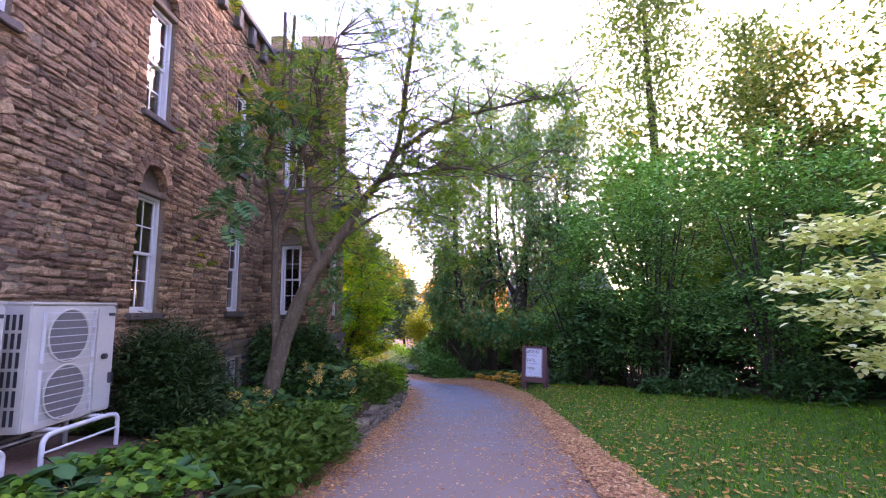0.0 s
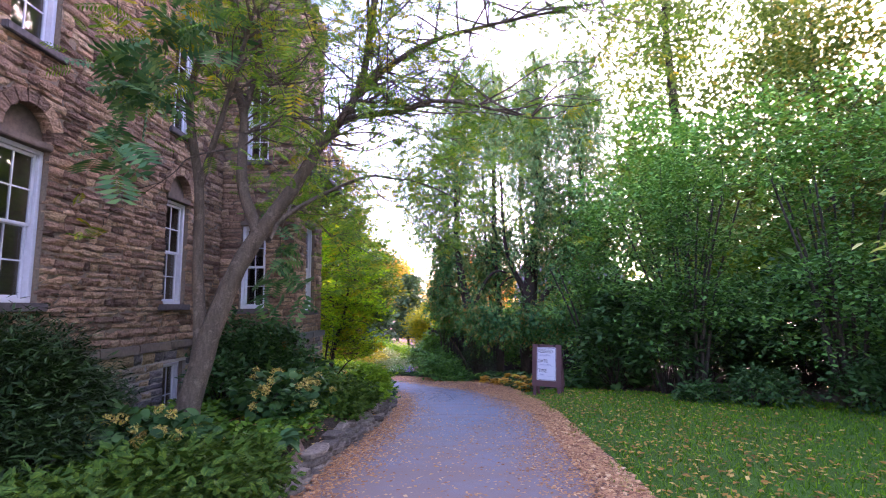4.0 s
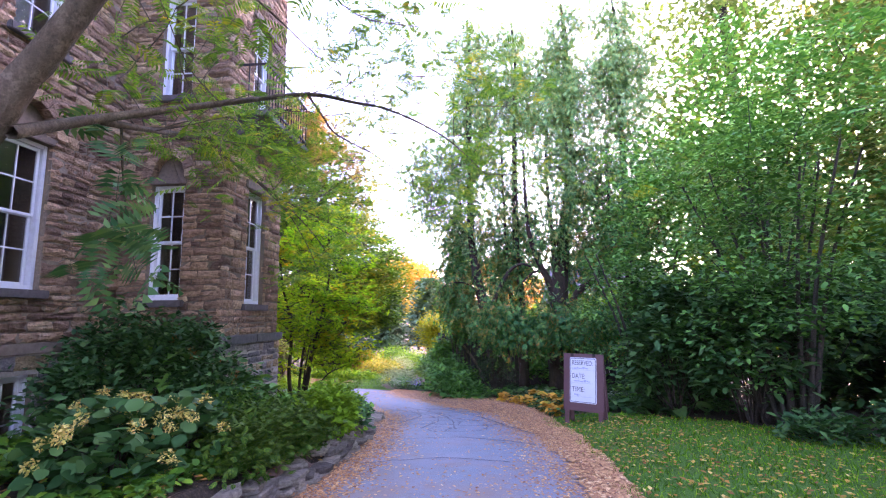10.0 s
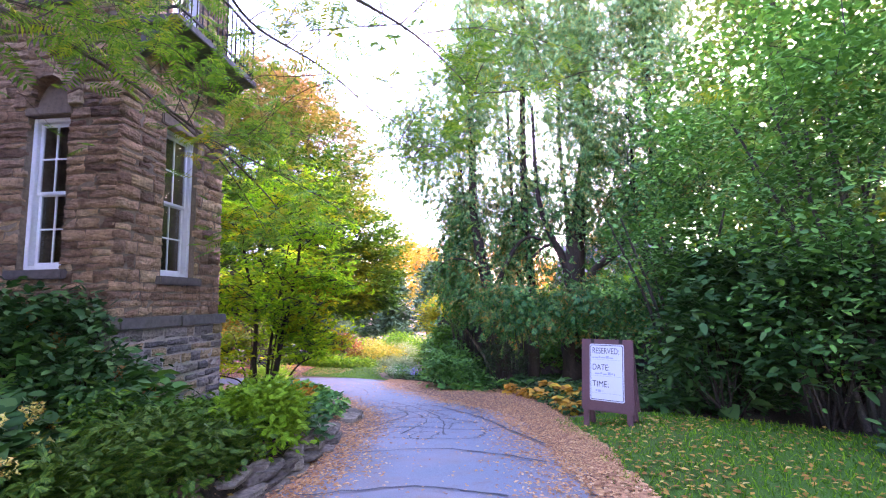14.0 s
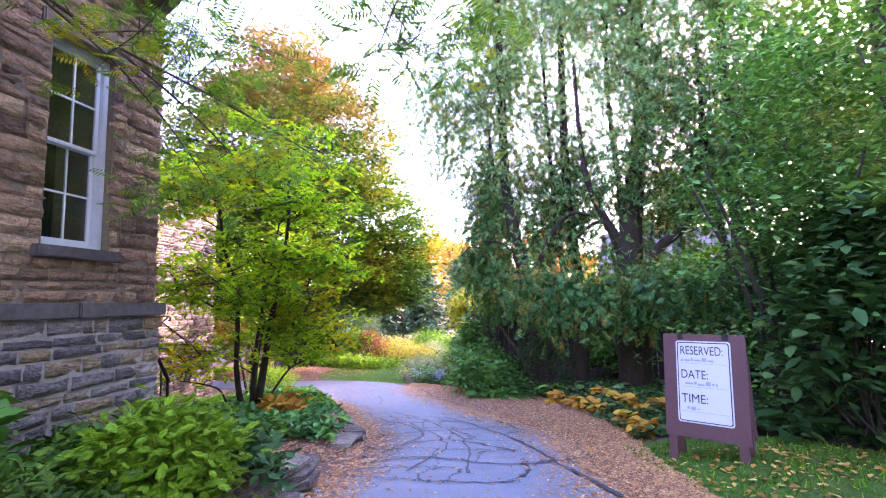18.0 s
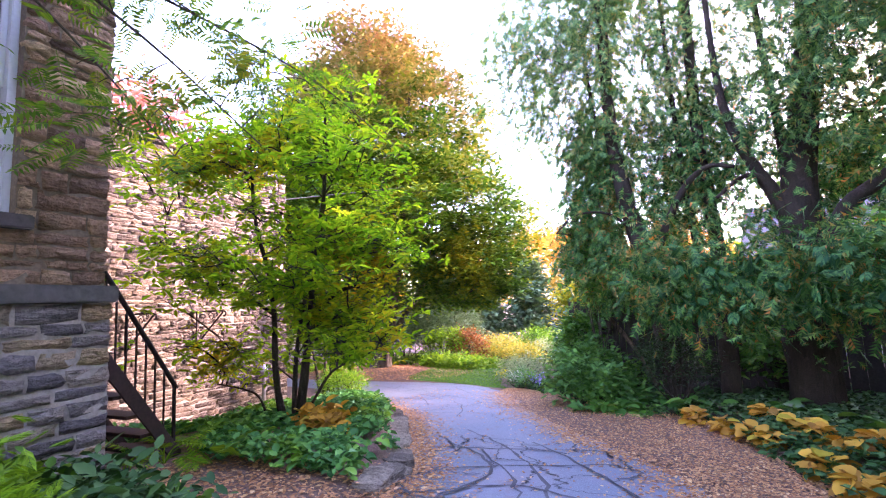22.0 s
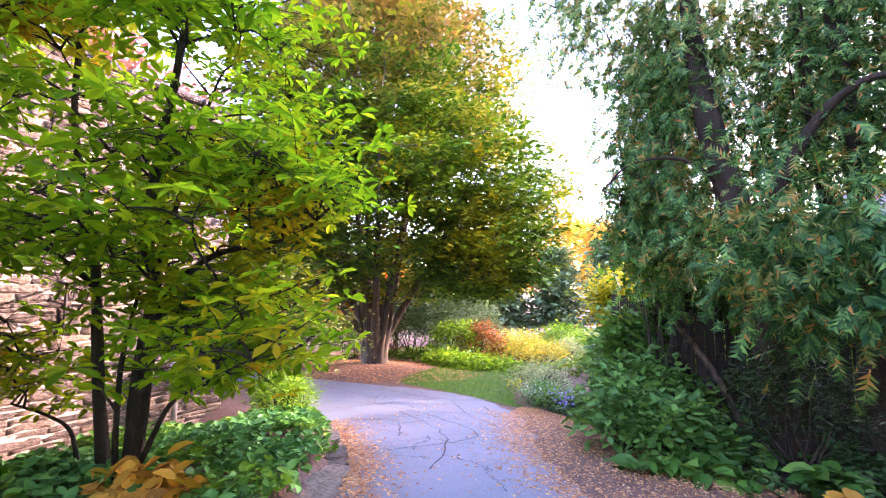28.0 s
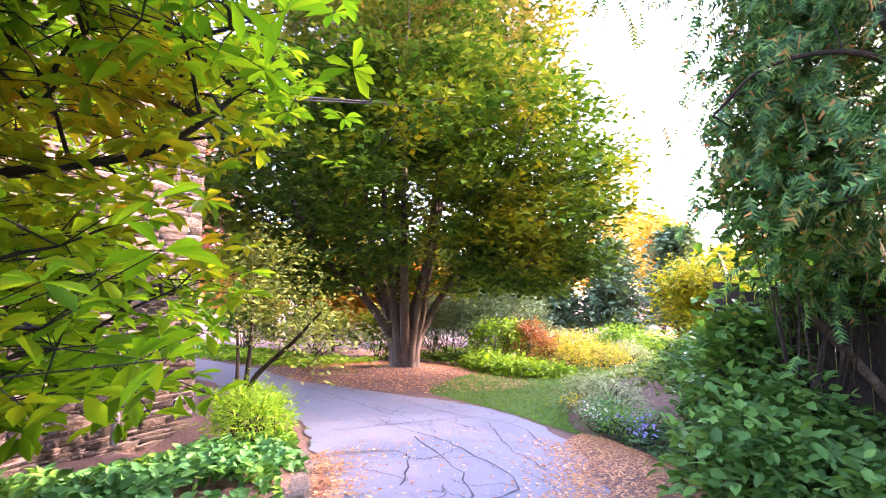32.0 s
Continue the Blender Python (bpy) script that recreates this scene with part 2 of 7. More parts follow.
BARK_GREY = bark_mat("grey_brown_bark", (0.085, 0.06, 0.04), (0.22, 0.165, 0.11))
BARK_DARK = bark_mat("dark_bark", (0.022, 0.015, 0.011), (0.075, 0.052, 0.038))
BARK_STEM = bark_mat("brown_stem_bark", (0.03, 0.025, 0.02), (0.11, 0.088, 0.066))
BARK_RED = bark_mat("cedar_bark", (0.022, 0.013, 0.009), (0.07, 0.042, 0.03))
BARK_BEECH = bark_mat("beech_bark", (0.075, 0.06, 0.055), (0.21, 0.17, 0.145), 9.0)

m = Nodes("window_glass")
m.b.inputs["Transmission Weight"].default_value = 1.0
m.b.inputs["IOR"].default_value = 1.5
GLASS = m.done((0.9, 0.93, 0.92), 0.02)

m = Nodes("asphalt")
n1, n2 = m.noise(90.0, 3.0, 0.8), m.noise(1.1, 5.0, 0.65)
c = m.ramp(n1, [(0.3, (0.138, 0.155, 0.178)), (0.6, (0.258, 0.293, 0.335)), (0.85, (0.39, 0.435, 0.485))])
c = m.mix(m.ramp(n2, [(0.42, (0, 0, 0)), (0.68, (0.6, 0.6, 0.6))]), c, (0.31, 0.285, 0.31))
c = m.mix(m.math("MULTIPLY", m.ramp(m.noise(2.7, 6.0, 0.75), [(0.56, (0, 0, 0)), (0.66, (1, 1, 1))]), 0.5), c, (0.26, 0.17, 0.13))
sep = m.t.nodes.new("ShaderNodeSeparateXYZ")
m.link(m.pos(), sep.inputs[0])
dust = m.math("MULTIPLY", m.math("SUBTRACT", 14.5, sep.outputs["Y"]), 0.12)
dust = m.math("ADD", dust, m.math("MULTIPLY", m.math("SUBTRACT", m.noise(1.7, 5.0, 0.7), 0.5), 2.2))
c = m.mix(m.math("MULTIPLY", m.ramp(dust, [(0.1, (0, 0, 0)), (0.9, (1, 1, 1))]), 0.8), c, (0.31, 0.205, 0.15))
m.bump(n1, 0.35, 0.006)
ASPHALT = m.done(c, 0.72, 0, 0.45)
TAR = plain_mat("tar_seam", (0.055, 0.055, 0.065), 0.6, vary=0.3, grain=40, dirty=0.35, dirt=(0.12, 0.1, 0.09))

m = Nodes("leaf_littered_soil")
n1, n2 = m.noise(38.0, 6.0, 0.75), m.noise(3.0, 5.0, 0.6)
c = m.ramp(n1, [(0.28, (0.13, 0.078, 0.058)), (0.48, (0.30, 0.18, 0.13)), (0.62, (0.43, 0.27, 0.19)), (0.8, (0.54, 0.37, 0.26))])
c = m.mix(m.math("MULTIPLY", n2, 0.5), c, (0.10, 0.075, 0.055))
m.bump(n1, 0.8, 0.03)
SOIL = m.done(c, 0.95, 0, 0.2)

m = Nodes("dark_humus")
n1, n2 = m.noise(30.0, 6.0, 0.75), m.noise(2.2, 4.0, 0.6)
c = m.ramp(n1, [(0.3, (0.022, 0.016, 0.012)), (0.5, (0.07, 0.05, 0.034)), (0.66, (0.17, 0.105, 0.065)), (0.8, (0.26, 0.17, 0.11))])
c = m.mix(m.math("MULTIPLY", n2, 0.5), c, (0.03, 0.035, 0.018))
m.bump(n1, 0.9, 0.03)
HUMUS = m.done(c, 0.95, 0, 0.15)

m = Nodes("lawn_turf")
n1, n2 = m.noise(55.0, 5.0, 0.75), m.noise(0.8, 4.0, 0.6)
c = m.ramp(n1, [(0.3, (0.03, 0.09, 0.012)), (0.6, (0.10, 0.25, 0.025)), (0.85, (0.20, 0.36, 0.04))])
c = m.mix(m.math("MULTIPLY", m.ramp(n2, [(0.45, (0, 0, 0)), (0.75, (1, 1, 1))]), 0.45), c, (0.13, 0.12, 0.04))
m.bump(n1, 0.8, 0.03)
TURF = m.done(c, 0.9, 0, 0.2)

G1, G2, G3 = (0.025, 0.065, 0.014), (0.05, 0.12, 0.02), (0.09, 0.18, 0.03)
YEL, GOLD, ORA, RED, RUSTC = (0.42, 0.34, 0.03), (0.46, 0.27, 0.03), (0.40, 0.17, 0.03), (0.36, 0.09, 0.07), (0.26, 0.11, 0.04)
LEAF_LOCUST = leaf_mat("locust_leaf", [(0, (0.04, 0.11, 0.025)), (0.6, (0.09, 0.20, 0.04)), (1, (0.17, 0.27, 0.045))], [(0, (0.14, 0.22, 0.03)), (0.6, (0.32, 0.31, 0.04)), (1, GOLD)], 0.9, 0.6, 0.55)
LEAF_MAGNOLIA = leaf_mat("magnolia_leaf", [(0, (0.055, 0.155, 0.012)), (0.5, (0.13, 0.29, 0.014)), (1, (0.24, 0.38, 0.016))], [(0, (0.15, 0.21, 0.02)), (0.6, (0.32, 0.29, 0.02)), (1, (0.28, 0.16, 0.02))], 0.8, 0.58, 0.95, 0.4)
LEAF_BEECH = leaf_mat("beech_leaf", [(0, (0.018, 0.06, 0.012)), (0.6, (0.045, 0.12, 0.018)), (1, (0.10, 0.20, 0.022))], [(0, (0.11, 0.18, 0.02)), (0.6, (0.22, 0.25, 0.025)), (1, (0.31, 0.28, 0.03))], 0.55, 0.57, 0.22, high=(6.0, 13.5, [(0, (0.22, 0.185, 0.08)), (0.5, (0.27, 0.185, 0.125)), (1, (0.27, 0.155, 0.125))]))
# high: upper sprays coloured paler and bluer, sky light put into the leaf colour.
LEAF_CEDAR = leaf_mat("cedar_spray", [(0, (0.010, 0.042, 0.016)), (0.5, (0.032, 0.105, 0.038)), (0.93, (0.08, 0.20, 0.06)), (0.96, (0.20, 0.11, 0.045)), (1, (0.26, 0.13, 0.05))], [(0, (0.02, 0.06, 0.02)), (0.5, (0.10, 0.14, 0.03)), (0.7, (0.22, 0.12, 0.045)), (1, (0.30, 0.14, 0.05))], 1.3, 0.6, 0.3, high=(3.0, 8.0, [(0, (0.06, 0.14, 0.07)), (0.7, (0.12, 0.22, 0.10)), (0.93, (0.20, 0.26, 0.09)), (1, (0.28, 0.16, 0.08))]))
LEAF_BOUGH = leaf_mat("fresh_cedar_bough", [(0, (0.008, 0.05, 0.024)), (0.6, (0.024, 0.10, 0.042)), (1, (0.065, 0.18, 0.068))], None, glow=0.25)
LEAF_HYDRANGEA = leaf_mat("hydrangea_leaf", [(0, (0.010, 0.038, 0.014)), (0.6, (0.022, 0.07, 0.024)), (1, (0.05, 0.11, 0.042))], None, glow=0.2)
LEAF_OPEN = leaf_mat("olive_shrub_leaf", [(0, (0.05, 0.09, 0.025)), (1, (0.15, 0.19, 0.05))], None, glow=0.3)
LEAF_JUNIPER = leaf_mat("juniper_needle", [(0, (0.014, 0.05, 0.010)), (0.6, (0.036, 0.088, 0.016)), (1, (0.085, 0.145, 0.025))], None, glow=0.25)
LEAF_AILANTHUS = leaf_mat("drooping_compound_leaf", [(0, (0.025, 0.085, 0.045)), (0.6, (0.055, 0.14, 0.07)), (1, (0.11, 0.20, 0.09))], None, glow=0.35)
# Leaf colour brightens with height: the light on the shrub tops is painted in.
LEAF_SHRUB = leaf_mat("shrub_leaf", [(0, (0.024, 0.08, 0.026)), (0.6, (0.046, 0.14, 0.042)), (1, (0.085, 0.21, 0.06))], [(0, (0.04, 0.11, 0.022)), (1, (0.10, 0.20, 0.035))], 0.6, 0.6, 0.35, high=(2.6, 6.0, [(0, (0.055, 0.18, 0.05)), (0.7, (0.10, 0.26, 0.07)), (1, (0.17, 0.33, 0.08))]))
LEAF_DARK = leaf_mat("dark_evergreen_leaf", [(0, (0.006, 0.018, 0.007)), (1, (0.024, 0.055, 0.018))], None, glow=0.1, rough=0.45)
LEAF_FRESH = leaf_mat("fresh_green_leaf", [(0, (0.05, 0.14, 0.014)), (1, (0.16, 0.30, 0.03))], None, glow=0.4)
LEAF_YELLOW = leaf_mat("yellow_leaf", [(0, (0.14, 0.21, 0.02)), (0.5, (0.27, 0.29, 0.025)), (1, (0.38, 0.33, 0.03))], None, glow=0.45)
LEAF_OCHRE = leaf_mat("ochre_leaf", [(0, (0.09, 0.14, 0.03)), (0.6, (0.20, 0.21, 0.04)), (1, (0.32, 0.27, 0.05))], None, glow=0.4)
LEAF_ORANGE = leaf_mat("orange_leaf", [(0, (0.26, 0.17, 0.04)), (0.5, ORA), (1, (0.44, 0.26, 0.08))], [(0, (0.22, 0.20, 0.04)), (1, (0.40, 0.32, 0.09))], 0.15, 0.5, 0.4)
LEAF_PINK = leaf_mat("pink_red_leaf", [(0, (0.26, 0.11, 0.12)), (1, (0.42, 0.22, 0.22))], None, glow=0.4)
LEAF_WOODS = leaf_mat("woods_leaf", [(0, G1), (0.6, G2), (1, G3)], [(0, G3), (1, (0.2, 0.22, 0.03))], 0.12, 0.58, 0.4)
LEAF_BLUE = leaf_mat("blue_green_needle", [(0, (0.035, 0.075, 0.05)), (1, (0.10, 0.17, 0.11))], None, glow=0.2)
LEAF_LAMB = leaf_mat("woolly_grey_green_leaf", [(0, (0.022, 0.075, 0.036)), (1, (0.055, 0.125, 0.062))], None, glow=0.15, rough=0.8)
LEAF_PINE = leaf_mat("pine_tuft", [(0, (0.04, 0.085, 0.03)), (1, (0.12, 0.19, 0.06))], None, glow=0.3)
LEAF_AIRY = leaf_mat("airy_leaf", [(0, (0.035, 0.075, 0.025)), (0.7, (0.09, 0.14, 0.04)), (1, (0.20, 0.18, 0.06))], None, glow=0.4)
LEAF_GROUND = leaf_mat("ground_cover_leaf", [(0, (0.014, 0.055, 0.010)), (0.6, (0.036, 0.105, 0.015)), (1, (0.085, 0.17, 0.022))], None, glow=0.25)
LEAF_RUSSET = leaf_mat("russet_leaf", [(0, (0.08, 0.06, 0.03)), (0.6, (0.17, 0.075, 0.035)), (1, (0.23, 0.11, 0.05))], None, glow=0.3)
LEAF_PALE = leaf_mat("variegated_leaf", [(0, (0.28, 0.36, 0.14)), (0.4, (0.50, 0.56, 0.32)), (1, (0.66, 0.68, 0.50))], None, glow=0.35)
LEAF_HOSTA = leaf_mat("broad_hosta_leaf", [(0, (0.02, 0.075, 0.02)), (0.6, (0.045, 0.14, 0.03)), (1, (0.09, 0.20, 0.05))], None, glow=0.25, rough=0.38)
LEAF_GOLDHOSTA = leaf_mat("withered_golden_leaf", [(0, (0.17, 0.09, 0.03)), (0.4, (0.30, 0.175, 0.045)), (0.9, (0.42, 0.265, 0.06)), (1, (0.12, 0.17, 0.025))], None, glow=0.3)
LEAF_JADE = leaf_mat("jade_ground_leaf", [(0, (0.018, 0.08, 0.03)), (0.7, (0.05, 0.18, 0.06)), (1, (0.11, 0.29, 0.10))], [(0, (0.05, 0.15, 0.02)), (1, (0.13, 0.27, 0.035))], 1.6, 0.56, glow=0.3)
LEAF_FALLEN = leaf_mat("fallen_leaf", [(0, (0.15, 0.075, 0.05)), (0.3, (0.25, 0.135, 0.085)), (0.6, (0.33, 0.19, 0.12)), (0.88, (0.40, 0.245, 0.15)), (1, (0.46, 0.35, 0.24))], None, glow=0.15, rough=0.7)
LEAF_GOLDFALL = leaf_mat("fallen_gold_leaf", [(0, (0.11, 0.055, 0.025)), (0.4, (0.22, 0.125, 0.04)), (0.8, (0.29, 0.19, 0.06)), (1, (0.36, 0.29, 0.13))], None, glow=0.15, rough=0.7)
GRASS_BLADE = leaf_mat("grass_blade", [(0, (0.022, 0.085, 0.008)), (0.6, (0.062, 0.185, 0.014)), (1, (0.15, 0.29, 0.022))], None, glow=0.35)
LEAF_GREYGREEN = leaf_mat("grey_green_leaf", [(0, (0.10, 0.15, 0.09)), (1, (0.26, 0.32, 0.22))], None, glow=0.25)
PETAL_CREAM = leaf_mat("cream_floret", [(0, (0.26, 0.25, 0.09)), (0.4, (0.38, 0.35, 0.13)), (0.8, (0.34, 0.23, 0.11)), (1, (0.48, 0.45, 0.24))], None, glow=0.3)
PETAL_BLUE = leaf_mat("violet_petal", [(0, (0.12, 0.10, 0.50)), (1, (0.30, 0.26, 0.75))], None, glow=0.3)
PETAL_WHITE = leaf_mat("white_petal", [(0, (0.6, 0.62, 0.6)), (1, (0.8, 0.8, 0.78))], None, glow=0.3)
PETAL_YELLOW = leaf_mat("yellow_petal", [(0, (0.55, 0.36, 0.02)), (1, (0.7, 0.52, 0.03))], None, glow=0.3)

# ---- shaping helpers ----
RNG = np.random.default_rng(7)


def quick_mesh(name, verts, faces, mat, smooth=False):
    """A mesh from arrays; faces: list of (n, k) index arrays."""
    me = bpy.data.meshes.new(name)
    verts = np.asarray(verts, np.float32)
    faces = [np.asarray(f, np.int32) for f in faces if len(f)]
    me.vertices.add(len(verts))
    me.vertices.foreach_set("co", verts.ravel())
    total = sum(f.size for f in faces)
    me.loops.add(total)
    me.loops.foreach_set("vertex_index", np.concatenate([f.ravel() for f in faces]))
    sizes = np.concatenate([np.full(len(f), f.shape[1], np.int32) for f in faces])
    me.polygons.add(len(sizes))
    me.polygons.foreach_set("loop_start", np.concatenate([[0], np.cumsum(sizes)[:-1]]).astype(np.int32))
    if smooth:
        me.polygons.foreach_set("use_smooth", np.ones(len(sizes), bool))
    me.update(calc_edges=True)
    me.validate()
    if mat:
        me.materials.append(mat)
    return me


def thing(name, at=(0, 0, 0), label="", category="", group="", kind=""):
    ob = new(name)
    ob.location = at
    ob.empty_display_size = 0.1
    return tagged(ob, label, category, group, kind)


def hang(name, me, parent=None, label="", kind=""):
    """Links a mesh in world coordinates as a part of parent."""
    ob = new(name, me)
    if parent is not None:
        ob.parent = parent
        chain, m = [parent], Matrix()
        while chain[-1].parent is not None:
            chain.append(chain[-1].parent)
        for o in reversed(chain):
            m = m @ o.matrix_parent_inverse @ Matrix.Translation(o.location)
        ob.matrix_parent_inverse = m.inverted()
    return tagged(ob, label, "", "", kind)


def part(name, bm, mat, parent, label="", smooth=False):
    me = bpy.data.meshes.new(name)
    bm.to_mesh(me)
    bm.free()
    me.materials.append(mat)
    if smooth:
        for p in me.polygons:
            p.use_smooth = True
    return hang(name, me, parent, label)


def boxes(list_of, bevel=0.0):
    """A bmesh of boxes (x0, x1, y0, y1, z0, z1)."""
    bm = bmesh.new()
    for x0, x1, y0, y1, z0, z1 in list_of:
        r = bmesh.ops.create_cube(bm, size=1.0)
        for v in r["verts"]:
            v.co = Vector(((x0 + x1) / 2 + v.co.x * (x1 - x0), (y0 + y1) / 2 + v.co.y * (y1 - y0), (z0 + z1) / 2 + v.co.z * (z1 - z0)))
    if bevel:
        bmesh.ops.bevel(bm, geom=bm.edges[:], offset=bevel, segments=2, affect="EDGES")
    return bm


def smooth_line(pts, n):
    """Catmull-Rom through pts, n samples a span."""
    p = np.asarray(pts, float)
    q = np.vstack([2 * p[0] - p[1], p, 2 * p[-1] - p[-2]])
    t = np.linspace(0, 1, n, endpoint=False)[:, None]
    out = []
    for i in range(len(p) - 1):
        a, b, c, d = q[i], q[i + 1], q[i + 2], q[i + 3]
        out.append(0.5 * (2 * b + (c - a) * t + (2 * a - 5 * b + 4 * c - d) * t ** 2 + (3 * b - a - 3 * c + d) * t ** 3))
    out.append(p[-1:])
    return np.vstack(out)


class Tubes:
    """Collects tapered tubes into one mesh."""

    def __init__(self):
        self.v, self.f, self.n = [], [], 0

    def add(self, pts, r0, r1, sides=6, power=1.0, wobble=0.0):
        p = np.asarray(pts, float)
        k = len(p)
        tan = np.gradient(p, axis=0)
        tan /= np.linalg.norm(tan, axis=1)[:, None] + 1e-9
        ref = np.array([0.31, 0.87, 0.2]) if abs(tan[:, 2]).mean() > 0.6 else np.array([0.05, 0.05, 1.0])
        a = np.cross(tan, ref)
        a /= np.linalg.norm(a, axis=1)[:, None] + 1e-9
        b = np.cross(tan, a)
        r = r0 + (r1 - r0) * np.linspace(0, 1, k) ** power
        ang = np.linspace(0, 2 * np.pi, sides, endpoint=False)
        rr = r[:, None] * (1 + (wobble * RNG.standard_normal((k, sides)) if wobble else 0.0))
        ring = p[:, None] + rr[..., None] * (np.cos(ang)[None, :, None] * a[:, None] + np.sin(ang)[None, :, None] * b[:, None])
        self.v.append(ring.reshape(-1, 3))
        i = np.arange(k - 1)[:, None] * sides + np.arange(sides)[None]
        j = np.arange(k - 1)[:, None] * sides + (np.arange(sides)[None] + 1) % sides
        self.f.append(np.stack([i, j, j + sides, i + sides], -1).reshape(-1, 4) + self.n)
        self.n += k * sides

    def mesh(self, name, mat):
        return quick_mesh(name, np.vstack(self.v), [np.vstack(self.f)], mat, True)


# leaf outlines: x along the leaf, y across, z off the blade
OVAL = (np.array([(0, 0, 0), (0.3, 0.24, 0.05), (0.7, 0.2, 0.03), (1, 0, -0.06), (0.7, -0.2, 0.03), (0.3, -0.24, 0.05)]), [(0, 1, 2, 3), (0, 3, 4, 5)])
LANCE = (np.array([(0, 0, 0), (0.35, 0.16, 0.04), (0.75, 0.14, 0.03), (1, 0, -0.08), (0.75, -0.14, 0.03), (0.35, -0.16, 0.04)]), [(0, 1, 2, 3), (0, 3, 4, 5)])
BROAD = (np.array([(0, 0, 0), (0.10, 0.22, 0.06), (0.36, 0.35, 0.09), (0.70, 0.24, 0.05), (1, 0, -0.14), (0.70, -0.24, 0.05), (0.36, -0.35, 0.09), (0.10, -0.22, 0.06)]), [(0, 1, 2, 3, 4), (0, 4, 5, 6, 7)])
DIAMOND = (np.array([(0, 0, 0), (0.45, 0.27, 0.04), (1, 0, -0.05), (0.45, -0.27, 0.04)]), [(0, 1, 2, 3)])
NARROW = (np.array([(0, 0, 0), (0.4, 0.09, 0.02), (1, 0, -0.05), (0.4, -0.09, 0.02)]), [(0, 1, 2, 3)])
BLADE = (np.array([(0, 0.07, 0), (0, -0.07, 0), (0.6, -0.05, 0.06), (1, 0, 0.22), (0.6, 0.05, 0.06)]), [(0, 1, 2, 3, 4)])


OBOVATE = (np.array([(0, 0, 0), (0.45, 0.12, 0.05), (0.74, 0.17, 0.03), (1, 0, -0.08), (0.74, -0.17, 0.03), (0.45, -0.12, 0.05)]), [(0, 1, 2, 3), (0, 3, 4, 5)])
ROUND = (np.array([(0, 0, 0), (0.18, 0.34, 0.07), (0.55, 0.42, 0.06), (0.86, 0.24, -0.01), (1, 0, -0.10), (0.86, -0.24, -0.01), (0.55, -0.42, 0.06), (0.18, -0.34, 0.07)]), [(0, 1, 2, 3, 4), (0, 4, 5, 6, 7)])


def whorl(count=7, leaf=OBOVATE, rise=0.25):
    """Leaves standing out from a twig's end like spokes."""
    v, f = [], []
    for i in range(count):
        a = 2.4 * i + 0.3 + 0.45 * math.sin(5.1 * i)
        c, s, k = math.cos(a), math.sin(a), len(v)
        ln = 0.58 + 0.42 * ((i * 37) % 10) / 9
        lift = rise * (1.6 * ((i * 53) % 7) / 6 - 0.4)
        for x, y, z in leaf[0]:
            x, y = (x + 0.06) * ln, y * ln
            v.append((x * c - y * s, x * s + y * c, z + lift * x - 0.18 * x * x))
        f += [tuple(k + q for q in g) for g in leaf[1]]
    return np.array(v), f


WHORL = whorl()


def pinnate(pairs=6, width=0.3, broad=0.10):
    v, f = [], []
    for i in range(pairs):
        x = 0.12 + 0.8 * i / pairs
        ln = width * (0.75 + 0.5 * math.sin(math.pi * (i + 0.7) / pairs))
        for s in (1, -1):
            k = len(v)
            v += [(x, 0, 0), (x + 0.02, s * ln * 0.5, 0.0), (x + 0.10, s * ln, -0.06), (x + broad, s * ln * 0.45, 0.0)]
            f.append((k, k + 1, k + 2, k + 3))
    k = len(v)
    v += [(0, 0.006, 0), (0, -0.006, 0), (0.95, -0.004, -0.02), (0.95, 0.004, -0.02)]
    f.append((k, k + 1, k + 2, k + 3))
    return np.array(v), f


PINNATE = pinnate(8, 0.22, 0.085)


def spray(forks=5):
    """A flat drooping conifer fan of thin scaly fingers."""
    v, f = [(0, 0.012, 0), (0, -0.012, 0), (1.0, -0.006, -0.04), (1.0, 0.006, -0.04)], [(0, 1, 2, 3)]
    for i in range(forks):
        x = 0.08 + 0.8 * i / forks
        ln = 0.42 * (1 - 0.55 * i / forks)
        for s in (1, -1):
            k = len(v)
            v += [(x, 0, 0), (x + 0.5 * ln, s * ln * 0.40, 0.02), (x + 1.2 * ln, s * ln * 0.58, -0.06), (x + 0.75 * ln, s * ln * 0.16, 0.0)]
            f.append((k, k + 1, k + 2, k + 3))
    return np.array(v), f


SPRAY = spray(6)


def tuft(pairs=5):
    """A hanging cedar frond: a thin axis with short scaly fingers on both sides."""
    v, f = [(0, 0.02, 0), (0, -0.02, 0), (1.0, 0, -0.06)], [(0, 1, 2)]
    for i in range(pairs):
        x, ln = 0.10 + 0.78 * i / pairs, 0.40 * (1 - 0.6 * abs(i / pairs - 0.3))
        for s in (1, -1):
            k = len(v)
            v += [(x, 0, 0), (x + 0.72 * ln, s * ln * 0.72, -0.03), (x + 0.14, 0, 0)]
            f.append((k, k + 1, k + 2))
    return np.array(v), f


TUFT = tuft()
COMPOUND = pinnate(6, 0.40, 0.15)


